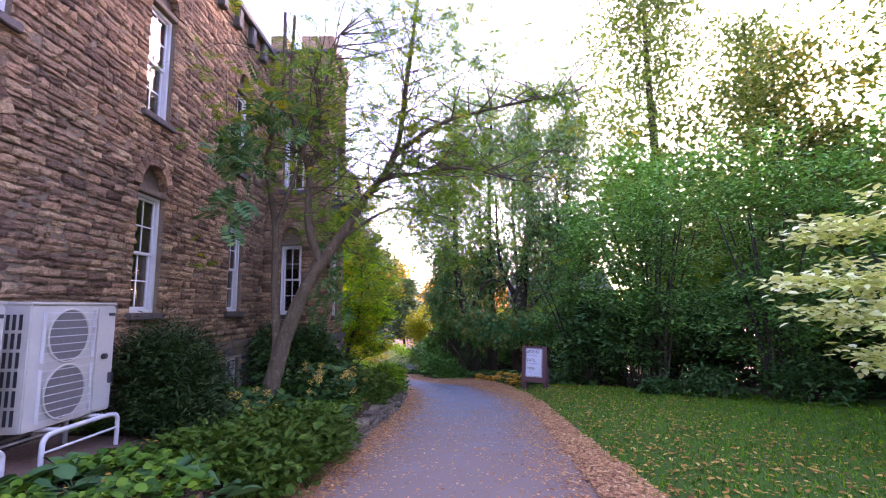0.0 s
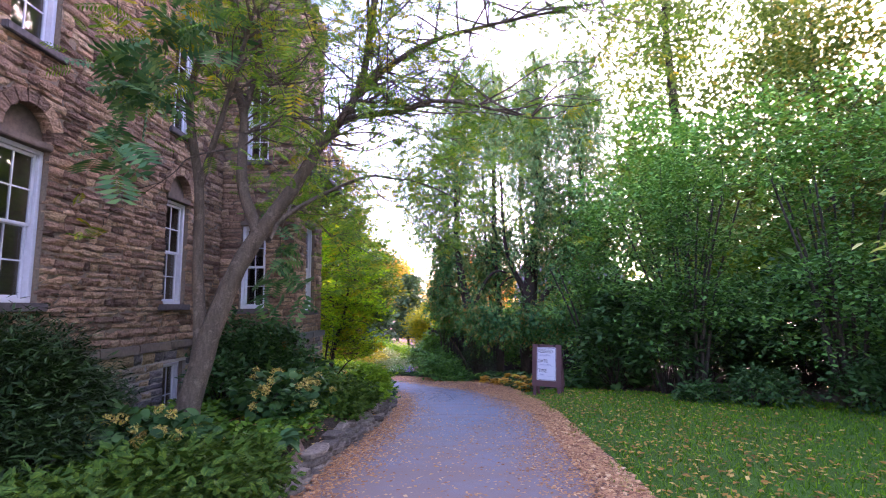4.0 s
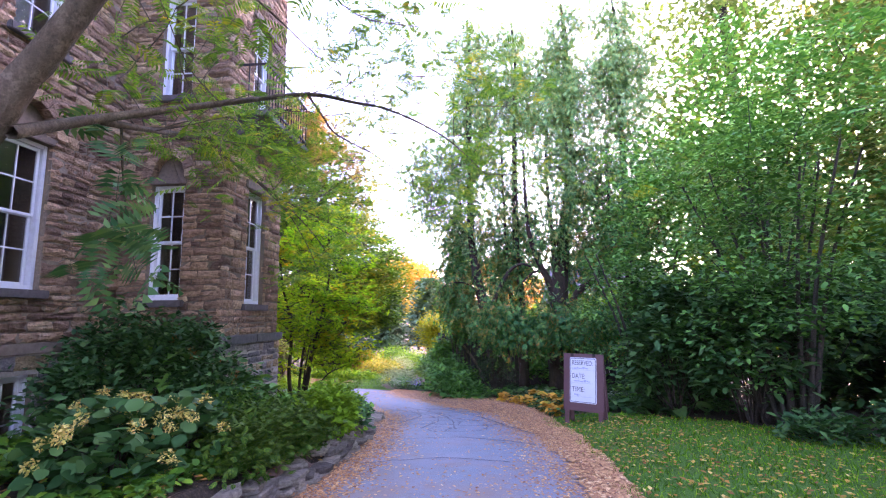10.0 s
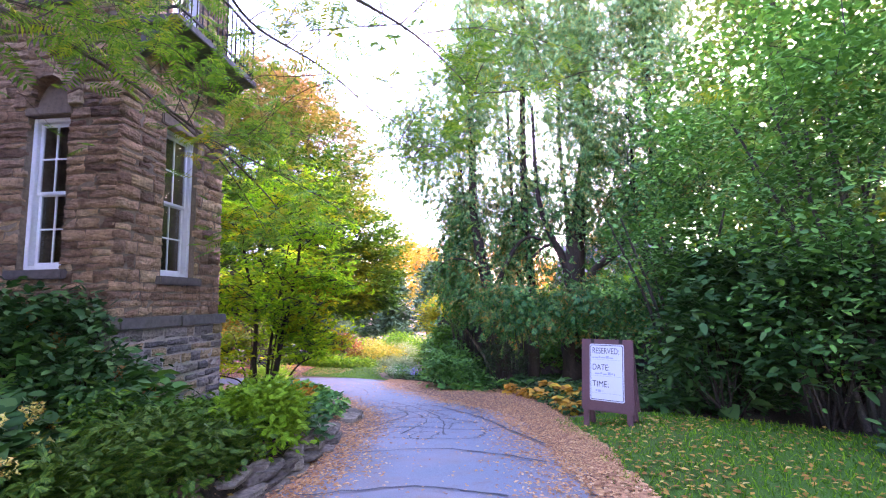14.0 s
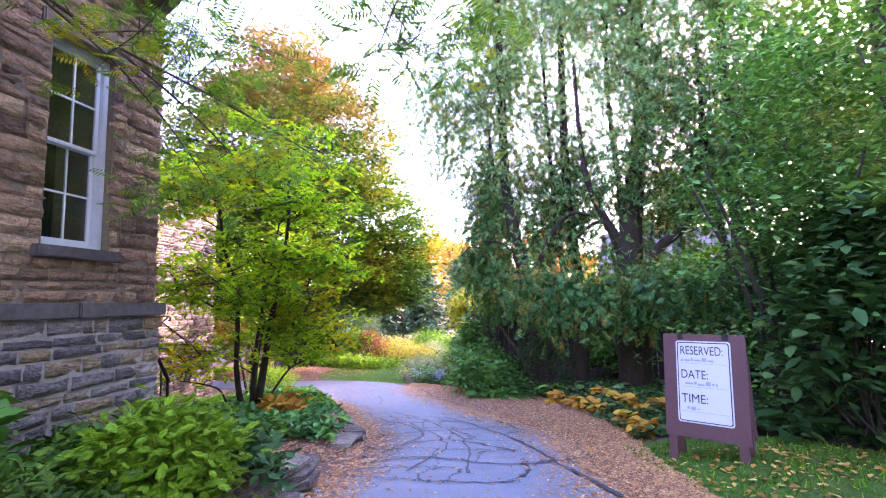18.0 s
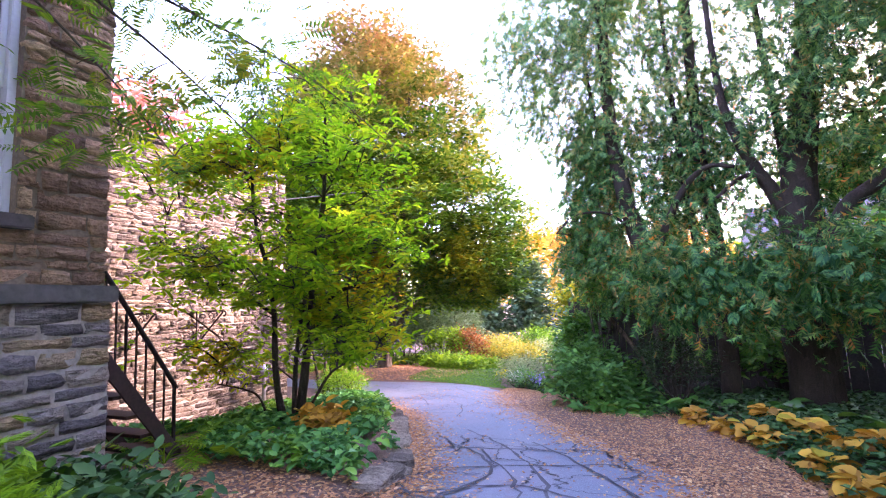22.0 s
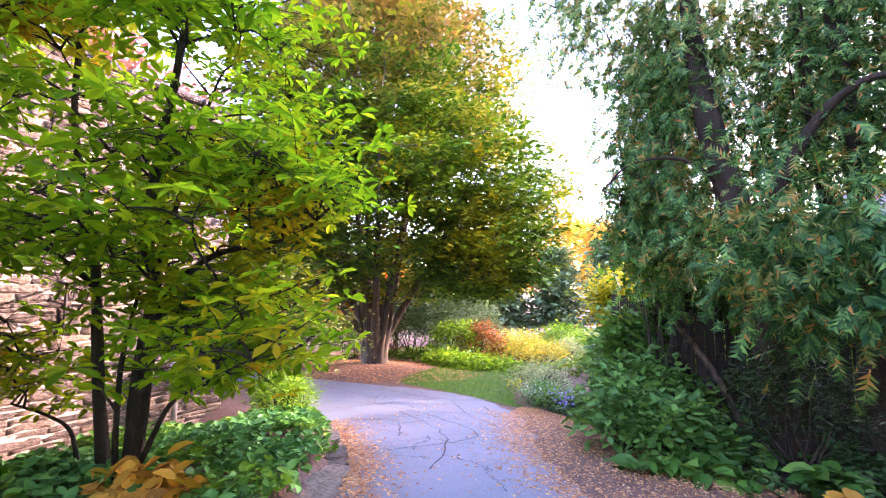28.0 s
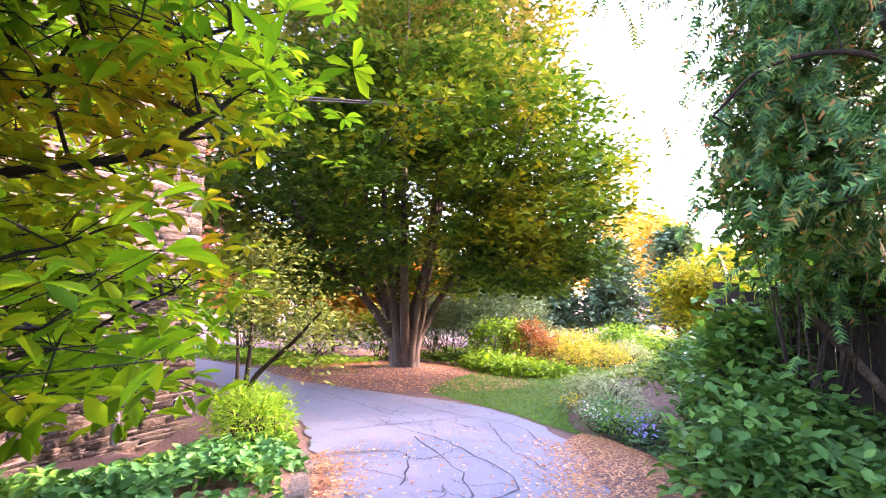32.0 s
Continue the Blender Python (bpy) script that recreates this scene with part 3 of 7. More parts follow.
def leaves(name, p, size, shape, mat, parent=None, along=None, up=0.8, vary=0.35, droop=0.0, rng=None, label="", kind=""):
    """One mesh of many leaves at points p. along: preferred direction of each leaf."""
    rng = rng or RNG
    p = np.asarray(p, float)
    n = len(p)
    nor = rng.standard_normal((n, 3))
    nor /= np.linalg.norm(nor, axis=1)[:, None]
    nor[:, 2] = np.abs(nor[:, 2])
    nor += np.array([0, 0, up])
    nor /= np.linalg.norm(nor, axis=1)[:, None]
    d = rng.standard_normal((n, 3))
    if along is not None:
        d = d * 0.85 + np.asarray(along) * 0.75
    d[:, 2] -= droop
    d -= (d * nor).sum(1)[:, None] * nor * (0.75 if droop else 1.0)
    d /= np.linalg.norm(d, axis=1)[:, None] + 1e-9
    side = np.cross(nor, d)
    side /= np.linalg.norm(side, axis=1)[:, None] + 1e-9
    nor = np.cross(d, side)
    s = size * (1 + vary * rng.uniform(-1, 1, n))
    tv, tf = shape
    v = p[:, None] + s[:, None, None] * (tv[None, :, 0:1] * d[:, None] + tv[None, :, 1:2] * side[:, None] + tv[None, :, 2:3] * nor[:, None])
    k = len(tv)
    fs = {}
    for f in tf:
        fs.setdefault(len(f), []).append(f)
    off = (np.arange(n) * k)[:, None, None]
    faces = [(np.array(q)[None] + off).reshape(-1, size_) for size_, q in fs.items()]
    return hang(name, quick_mesh(name, v.reshape(-1, 3), faces, mat), parent, label, kind)


def blob_points(centre, radii, n, rng, shell=0.45):
    """Points in an ellipsoid, thicker towards its outside."""
    d = rng.standard_normal((n, 3))
    d /= np.linalg.norm(d, axis=1)[:, None]
    r = rng.uniform(0, 1, n) ** shell
    return np.asarray(centre) + d * r[:, None] * np.asarray(radii)


def tree(name, stems, blobs, leaf, shape, size, bark, label, category="tree", per=60, spread=(0.5, 0.5, 0.3), twig=0.03, droop=0.0, up=0.8, seed=1, group="", shell=0.45, outward=True, limb_sides=5, bare=(), fine=0, limb_seg=4, first=0.17, twiglet=0.0):
    """stems: (points, r0, r1); blobs: (centre, radii, clusters). Every cluster hangs on a limb of its own from a stem."""
    rng = np.random.default_rng(seed)
    root = thing(name, stems[0][0][0], label, category, group)
    twigs = Tubes()
    nodes = []
    for pts, r0, r1 in stems:
        line = smooth_line(pts, 6)
        wood = Tubes()
        wood.add(line, r0, r1, 9, 0.8, 0.05)
        hang("trunk" if r0 >= 0.06 else "stem", wood.mesh("trunk", bark), root)
        nodes.append(line[int(len(line) * first):])
    nodes = np.vstack(nodes)
    for pts, r0, r1 in bare:
        line = smooth_line(pts, 5)
        wood = Tubes()
        wood.add(line, r0, r1, 6)
        hang("branch", wood.mesh("branch", bark), root)
        nodes = np.vstack([nodes, line])
    centres, dirs = [], []
    for centre, radii, count in blobs:
        c = blob_points(centre, radii, count, rng, shell)
        centres.append(c)
    centres = np.vstack(centres)
    base = nodes[::2]
    near = np.array([np.linalg.norm(base - c, axis=1).min() for c in centres])
    centres = centres[np.argsort(near)]
    net, used = np.vstack([nodes, np.zeros((2 * len(centres), 3))]), len(nodes)
    for c in centres:
        at = net[:used]
        lift = c[2] - at[:, 2]
        flat = np.linalg.norm(at[:, :2] - c[:2], axis=1)
        cost = flat + np.abs(lift - 0.45 * flat) * 0.9 + np.maximum(-lift, 0) * 1.5
        cost[len(nodes):] += 0.12
        s = at[np.argmin(cost)]
        gap = c - s
        ln = np.linalg.norm(gap)
        mid = s + gap * 0.5 + np.array([0, 0, 0.10 * ln]) + rng.standard_normal(3) * 0.06 * ln
        twigs.add(smooth_line([s, mid, c], limb_seg), twig * (0.4 + 0.25 * ln), twig * 0.2, limb_sides)
        net[used], net[used + 1] = mid * 0.9 + c * 0.1, c * 0.8 + mid * 0.2
        used += 2
        dirs.append(gap / (ln + 1e-6))
    dirs = np.array(dirs)
    n = len(centres)
    extra = []
    if fine:
        high = nodes[(nodes[:, 2] > 2.9) & (nodes[:, 0] > -2.45)]
        odds = np.where(high[:, 1] < 9.5, np.where(high[:, 2] > 3.5, 1.0, 0.0), 0.3)
        odds = odds / odds.sum()
        for i in range(fine):
            s = high[rng.choice(len(high), p=odds)]
            d = np.array([rng.normal() * 0.8 + 0.35, rng.normal() * 0.7 + 0.1, rng.uniform(-0.1, 0.9)])
            d /= np.linalg.norm(d)
            ln = rng.uniform(0.9, 2.2)
            e = s + d * ln + np.array([0, 0, -0.12 * ln])
            far = s[1] > 9.5
            line = smooth_line([s, s + d * ln * 0.33 + rng.standard_normal(3) * 0.06, s + d * ln * 0.7 + rng.standard_normal(3) * 0.08, e], 5)
            twigs.add(line, 0.007 if far else 0.014, 0.002, 5)
            for k in range(7 if far else 4):
                q = line[rng.integers(3, len(line))]
                w = q + (d + rng.standard_normal(3) * 0.8) * rng.uniform(0.15, 0.4) - [0, 0, 0.1]
                twigs.add(smooth_line([q, (q + w) / 2 + rng.standard_normal(3) * 0.03, w], 4), 0.004, 0.0015, 4)
                extra.append(w + rng.standard_normal((3 if far else 2, 3)) * 0.10)
    off = rng.standard_normal((n, per, 3)) * np.asarray(spread)
    pts = (centres[:, None] + off).reshape(-1, 3)
    if twiglet:
        for c, q in zip(np.repeat(centres, per, 0), pts):
            twigs.add([c, (c + q) / 2 + [0, 0, 0.02], q], twiglet, twiglet * 0.5, 3)
    if extra:
        ex = np.vstack(extra)
    along = np.repeat(dirs, per, 0) + off.reshape(-1, 3) * 0.8 if outward else None
    if extra:
        pts, along = np.vstack([pts, ex]), np.vstack([along, rng.standard_normal(ex.shape) * 0.5])
    hang("branchwork", twigs.mesh("branchwork", bark), root, kind="stuff")
    leaves("crown", pts, size, shape, leaf, root, along, up, droop=droop, rng=rng)
    return root


def bush(name, blobs, leaf, shape, size, label, per_m2=220, category="shrub", group="", seed=1, up=0.7, stems=True, droop=0.0, bark=None, ground=None, inner=0.7):
    """A shrub: leaf clumps over mounds on a fan of stems. blobs: (centre, radii)."""
    rng = np.random.default_rng(seed)
    c0 = np.asarray(blobs[0][0], float)
    z0 = gz(c0[0], c0[1]) if ground is None else ground
    root = thing(name, (c0[0], c0[1], z0), label, category, group)
    pts, out = [], []
    tubes = Tubes()
    for centre, radii in blobs:
        centre, radii = np.asarray(centre, float), np.asarray(radii, float)
        area = 4 * math.pi * (((radii[0] * radii[1]) ** 1.6 + (radii[0] * radii[2]) ** 1.6 + (radii[1] * radii[2]) ** 1.6) / 3) ** (1 / 1.6)
        k = max(6, int(area * per_m2 / 14))
        d = rng.standard_normal((k, 3))
        d /= np.linalg.norm(d, axis=1)[:, None]
        d[:, 2] = np.where(d[:, 2] < -0.35, -d[:, 2], d[:, 2])
        r = inner + (1.05 - inner) * rng.uniform(0, 1, k)
        q = centre + d * r[:, None] * radii
        off = rng.standard_normal((k, 14, 3)) * (0.13 * radii.mean() + 0.03)
        pts.append((q[:, None] + off).reshape(-1, 3))
        out.append(np.repeat(d, 14, 0))
        if stems:
            for i in range(min(k, 16)):
                s = np.array([centre[0] + rng.normal() * 0.12 * radii[0], centre[1] + rng.normal() * 0.12 * radii[1], 0.0])
                s[2] = (gz(s[0], s[1]) if ground is None else ground) - 0.03
                tubes.add(smooth_line([s, (s + q[i]) / 2 + rng.standard_normal(3) * 0.08, q[i]], 4), 0.012 + 0.008 * radii.mean(), 0.004, 5)
    pts, out = np.vstack(pts), np.vstack(out)
    low = gz(pts[:, 0], pts[:, 1]) if ground is None else ground
    keep = pts[:, 2] > low + 0.01
    if stems:
        hang("branchwork", tubes.mesh("branchwork", bark or BARK_DARK), root, kind="stuff")
    leaves("foliage", pts[keep], size, shape, leaf, root, out[keep], up, droop=droop, rng=rng)
    return root


def rosette(name, spots, leaf, length, label, category="plant", count=14, group="", seed=3, lift=0.7, shape=BROAD):
    """Broad-leaved ground plants: stalked leaves arching out of each spot, one plant a spot."""
    rng = np.random.default_rng(seed)
    for i, (x, y) in enumerate(spots):
        z = float(gz(x, y))
        root = thing(name, (x, y, z), label, category, group)
        stalks = Tubes()
        pts, dirs = [], []
        for j in range(count):
            a = rng.uniform(0, 2 * math.pi)
            ln = length * rng.uniform(0.5, 1.1)
            rise = lift * length * rng.uniform(0.4, 1.2)
            o = np.array([math.cos(a), math.sin(a), 0.0])
            s = np.array([x, y, z - 0.02])
            e = s + o * ln * 0.7 + np.array([0, 0, rise])
            stalks.add(smooth_line([s, s + o * ln * 0.25 + np.array([0, 0, rise * 0.7]), e], 3), 0.006, 0.003, 4)
            pts.append(e - o * 0.02)
            dirs.append(o + np.array([0, 0, -0.25]))
        hang("stalk", stalks.mesh("stalk", leaf), root, kind="stuff")
        leaves("foliage", pts, length, shape, leaf, root, np.array(dirs) * 2, up=1.6, rng=rng)

# ---- ground, road and lawns ----
LEFT_EDGE = [(-1.8, -14), (-1.75, 3.0), (-1.4, 6.5), (-1.1, 10.0), (-1.0, 12.5), (-1.15, 15.0), (-1.35, 16.5), (-2.15, 17.9), (-3.2, 19.7), (-4.7, 21.1), (-6.5, 22.3), (-9.0, 23.2), (-16.0, 23.6), (-34.0, 22.5)]
RIGHT_EDGE = [(1.5, -14), (1.5, 3.0), (1.75, 6.5), (2.0, 10.0), (2.05, 12.5), (1.75, 15.0), (1.25, 17.2), (0.1, 18.9), (-1.2, 20.9), (-2.5, 23.6), (-4.3, 25.1), (-7.4, 25.4), (-16.0, 26.2), (-34.0, 25.4)]
LITTER_EDGE = [(1.9, -14), (2.0, 3.0), (2.2, 8.0), (2.45, 12.5), (2.3, 15.5), (2.1, 17.5), (1.6, 20.2), (-0.7, 22.5), (-2.6, 24.5)]
LE, RE, LT = np.array(LEFT_EDGE), np.array(RIGHT_EDGE), np.array(LITTER_EDGE)


def ease(t):
    t = np.clip(t, 0, 1)
    return t * t * (3 - 2 * t)


def slope(y):
    y = np.asarray(y, float)
    near = 0.1 - 0.072 * np.clip(y, -20, 30)
    return near - np.where(y > 30, 1.1 * (1 - np.exp(-np.clip(y - 30, 0, 400) / 16)), 0)


def gz(x, y):
    """Height of the ground, with the raised beds beside the drive."""
    x, y = np.asarray(x, float), np.asarray(y, float)
    xl = np.interp(y, LE[:10, 1], LE[:10, 0])
    h = np.interp(y, [-20, 13.8, 14.8, 15.5, 16.2, 20.0, 21.2], [0.4, 0.4, 0.10, 0.10, 0.2, 0.18, 0.0])
    left = h * ease((xl - x - 0.12) / 0.3) + 0.05 * ease((xl - x - 1.2) / 1.5) * (y < 14.5)
    xr = np.interp(y, LT[:, 1], LT[:, 0])
    right = 0.12 * ease((x - xr) / 1.2) * np.where(y < 24.4, 1, 0)
    left = left - 0.36 * ease((-4.7 - x) / 1.1) * ease((y - 15.7) / 0.9) * ease((21.1 - y) / 0.9)
    mound = 0.22 * np.exp(-((x + 9.1) ** 2 + (y - 28.6) ** 2) / 7.0)
    return slope(y) + np.where(y < 21.2, left, 0) + right + mound


def sheet(xs, ys, lift=0.0, keep=None):
    gx, gy = np.meshgrid(xs, ys)
    z = gz(gx, gy) + lift
    v = np.stack([gx, gy, z], -1).reshape(-1, 3)
    w = len(xs)
    i = (np.arange(len(ys) - 1)[:, None] * w + np.arange(w - 1)[None]).ravel()
    f = np.stack([i, i + 1, i + 1 + w, i + w], -1)
    if keep is not None:
        mid = v[f].mean(1)
        f = f[keep(mid[:, 0], mid[:, 1])]
        used, inv = np.unique(f, return_inverse=True)
        v, f = v[used], inv.reshape(-1, 4)
    return v, f


xs = np.concatenate([np.linspace(-400, -40, 10), np.linspace(-36, -13, 12), np.arange(-12, 12.01, 0.2), np.linspace(13, 36, 12), np.linspace(40, 400, 10)])
ys = np.concatenate([np.linspace(-300, -30, 8), np.linspace(-25, -4, 10), np.arange(-3, 30.01, 0.2), np.linspace(31, 60, 25), np.linspace(70, 600, 12)])
v, f = sheet(xs, ys)
tagged(new("ground", quick_mesh("ground", v, [f], SOIL, True)), "brown soil strewn with dry leaf litter", "ground", kind="structure")

ll, rr = smooth_line(LEFT_EDGE, 12), smooth_line(RIGHT_EDGE, 12)
u = np.linspace(0, 1, 13)
jag = 0.05 * RNG.standard_normal((2, len(ll), 2))
ll, rr = ll + jag[0], rr + jag[1]
grid = ll[:, None] * (1 - u)[None, :, None] + rr[:, None] * u[None, :, None]
crown_z = 0.014 + 0.03 * (1 - (2 * u - 1) ** 2)
z = slope(grid[..., 1]) + crown_z[None]
v = np.concatenate([grid, z[..., None]], -1).reshape(-1, 3)
i = (np.arange(len(ll) - 1)[:, None] * 13 + np.arange(12)[None]).ravel()
tagged(new("road", quick_mesh("road", v, [np.stack([i, i + 1, i + 14, i + 13], -1)], ASPHALT, True)), "worn grey asphalt drive with tar seams and fallen leaves", "road", kind="structure")


def road_z(x, y):
    return slope(y) + 0.046


# tar seams: wandering ribbons laid over the asphalt
seams_v, seams_f = [], []


def seam(pts, w=0.035):
    line = smooth_line([(a + RNG.normal() * 0.05, b + RNG.normal() * 0.05) for a, b in pts], 9)
    line = line + RNG.standard_normal(line.shape) * 0.018
    t = np.gradient(line, axis=0)
    nrm = np.stack([-t[:, 1], t[:, 0]], 1)
    nrm /= np.linalg.norm(nrm, axis=1)[:, None] + 1e-9
    ww = w * RNG.uniform(0.35, 1.0, len(line))[:, None]
    a, b = line + nrm * ww, line - nrm * ww
    k = sum(len(q) for q in seams_v)
    q = np.empty((2 * len(line), 3))
    q[0::2, :2], q[1::2, :2] = a, b
    q[:, 2] = road_z(q[:, 0], q[:, 1]) + 0.004
    seams_v.append(q)
    i = k + 2 * np.arange(len(line) - 1)
    seams_f.append(np.stack([i, i + 1, i + 3, i + 2], -1))


def inside_road(t, s):
    """A point of the drive: t along (0 to 1), s across."""
    j = int(t * (len(ll) - 1))
    return tuple(ll[j] * (1 - s) + rr[j] * s)


for row in ([(-0.9, 13.6), (0.4, 13.9), (1.7, 13.3)], [(-0.9, 15.2), (-0.2, 15.5), (0.6, 15.2), (1.6, 15.6)], [(-1.1, 15.9), (0.0, 16.4), (0.9, 15.9)], [(1.7, 14.3), (1.2, 15.6), (0.6, 16.8), (-0.4, 18.2)],
            [(-0.3, 14.8), (-0.2, 16.2), (-1.0, 17.6)], [(0.3, 14.9), (0.1, 16.3), (-0.7, 17.7), (-1.6, 18.6)], [(-1.2, 16.6), (-0.5, 17.0), (0.6, 17.4)], [(-1.6, 17.6), (-0.8, 17.7), (0.2, 18.0)], [(-0.8, 15.6), (-0.7, 16.9), (-1.7, 18.2)],
            [(-3.0, 20.0), (-2.4, 21.4), (-3.6, 22.4), (-4.6, 22.6), (-5.4, 22.9)], [(-2.2, 19.6), (-2.7, 21.2), (-4.2, 22.5)], [(-6.0, 24.6), (-4.9, 24.2), (-3.6, 24.0), (-2.8, 23.2)], [(-3.8, 23.9), (-3.0, 22.8), (-2.4, 22.2)],
            [(-5.3, 22.0), (-4.8, 23.0), (-4.2, 24.2)], [(-8.5, 24.4), (-7.0, 24.0), (-5.2, 23.3)], [(-4.4, 21.2), (-3.8, 21.6), (-3.3, 20.8)], [(-0.7, 12.0), (0.3, 12.3), (1.2, 12.1)]):
    seam(row, 0.024 if row[0][1] < 19 else 0.015)
# fine crazing where the drive bends
rk = np.random.default_rng(15)
for k in range(46):
    t0, s0 = rk.uniform(0.60, 0.90), rk.uniform(0.12, 0.9)
    p = np.array(inside_road(t0, s0))
    a = rk.uniform(0, 6.28)
    pts = [p]
    for q in range(3):
        a += rk.normal() * 0.5
        pts.append(pts[-1] + 0.28 * np.array([math.cos(a), math.sin(a)]))
    seam([tuple(q) for q in pts], 0.008)
# a net of cracks where the asphalt has broken into plates
rk = np.random.default_rng(16)
knots = {(i, j): (-1.15 + 0.47 * i - 0.10 * max(0, j - 5) + rk.normal() * 0.10, 14.5 + 0.46 * j + rk.normal() * 0.10) for i in range(5) for j in range(9)}
for (i, j), p in knots.items():
    for q in ((i + 1, j), (i, j + 1)):
        if q in knots and rk.uniform() < 0.68:
            m_ = ((p[0] + knots[q][0]) / 2 + rk.normal() * 0.05, (p[1] + knots[q][1]) / 2 + rk.normal() * 0.05)
            seam([p, m_, knots[q]], rk.uniform(0.008, 0.022))
seams = hang("tar_seams", quick_mesh("tar_seams", np.vstack(seams_v), [np.vstack(seams_f)], TAR))
tagged(seams, "dark tar seams over cracks in the drive", "crack", kind="stuff")


def in_lawn(x, y):
    xr = np.interp(y, LT[:, 1], LT[:, 0]) + 0.12 * np.sin(y * 2.3) + 0.07 * np.sin(y * 7.1 + x)
    far = np.interp(x, [2.0, 3.2, 5.0, 7.0, 11.0], [16.8, 17.0, 15.8, 13.8, 11.5])
    return (x > xr) & (y < far + 0.15 * np.sin(x * 5)) & (x < 11.5)


def in_garden_lawn(x, y):
    left = np.interp(y, [24.0, 25.6, 26.4, 29.5, 32.7, 38.0, 44.0], [-2.4, -6.1, -6.7, -7.2, -6.6, -6.2, -5.6])
    right = np.interp(y, [24.2, 25.0, 27.0, 31.0, 38.0, 44.0], [-2.5, -3.0, -3.6, -3.8, -3.6, -4.2])
    edge = np.interp(x, [-7, -5.9, -4.4, -2.5], [25.9, 25.7, 25.2, 24.2])
    return (x > left) & (x < right) & (y > edge) & (y < 45)


v1, f1 = sheet(np.arange(1.8, 11.6, 0.12), np.arange(-6, 16.6, 0.12), 0.012, in_lawn)
tagged(new("lawn", quick_mesh("lawn", v1, [f1], TURF, True)), "shaded green lawn strewn with yellow leaves", "lawn", kind="structure")
v2, f2 = sheet(np.arange(-8, -2.0, 0.14), np.arange(24, 45.1, 0.14), 0.012, in_garden_lawn)
tagged(new("garden_lawn", quick_mesh("garden_lawn", v2, [f2], TURF, True)), "mown green lawn path into the garden", "lawn", kind="structure")


def in_bed(x, y):
    xl = np.interp(y, LE[:10, 1], LE[:10, 0])
    return (x < xl - 0.2) & (x > -4.72) & ~((x < -3.4) & (y < 6.0)) & (y < 14.35)


def in_shade(x, y):
    edge = np.interp(x, [2.0, 3.2, 5.0, 7.0, 11.0], [16.8, 17.0, 15.8, 13.8, 11.5])
    wood = (x > 9.5) & (y < 34) | (x > 2.3) & (y > edge - 0.1) & (y < 25.5)
    return wood | (x > np.interp(y, LT[:, 1], LT[:, 0]) + 0.35 + 0.15 * np.sin(y * 3.1)) & (y > 16.8) & (y < 25.5)


v3, f3 = sheet(np.arange(-4.72, -1.0, 0.1), np.arange(3.0, 14.5, 0.12), 0.006, in_bed)
tagged(new("bed_soil", quick_mesh("bed_soil", v3, [f3], HUMUS, True)), "dark moist soil of the planted bed", "soil", kind="structure")
# Dark sheet: shade under the cedars, shrubs and wood is put into its colour.
v3, f3 = sheet(np.concatenate([np.arange(-2.4, 12.0, 0.14), np.arange(12.2, 34, 1.0)]), np.concatenate([np.arange(-8, 10, 1.0), np.arange(10, 25.5, 0.14), np.arange(26, 34, 1.0)]), 0.006, in_shade)
tagged(new("shade_toned_soil", quick_mesh("shade_toned_soil", v3, [f3], HUMUS, True)), "dark woodland soil with the shade under cedars and shrubs in its colour", "soil", kind="structure")


def scatter(n, x0, x1, y0, y1, test, rng):
    p = np.stack([rng.uniform(x0, x1, n), rng.uniform(y0, y1, n)], 1)
    return p[test(p[:, 0], p[:, 1])]


rng = np.random.default_rng(21)
pa = scatter(50000, 1.8, 9.5, 1.0, 16.5, in_lawn, rng)
pb = scatter(30000, -8, -2.0, 24, 36, in_garden_lawn, rng)
for nm, pp, sz, lab in (("lawn_grass", pa, 0.065, "short green grass of the lawn"), ("garden_grass", pb, 0.05, "short grass of the garden lawn")):
    p3 = np.column_stack([pp, gz(pp[:, 0], pp[:, 1]) + 0.008])
    up_dir = np.tile([0, 0, 2.0], (len(p3), 1)) + rng.standard_normal((len(p3), 3)) * 0.6
    g = leaves(nm, p3, sz, BLADE, GRASS_BLADE, None, up_dir, up=0.0, rng=rng)
    tagged(g, lab, "grass", kind="stuff")


def leaf_fall(name, pp, lift, size, label, mat=LEAF_FALLEN):
    p3 = np.column_stack([pp, lift])
    ob = leaves(name, p3, size, DIAMOND, mat, None, None, up=3.5, vary=0.5, rng=rng)
    tagged(ob, label, "leaves", kind="stuff")


def road_span(y):
    return np.interp(y, LE[:10, 1], LE[:10, 0]), np.interp(y, RE[:10, 1], RE[:10, 0])


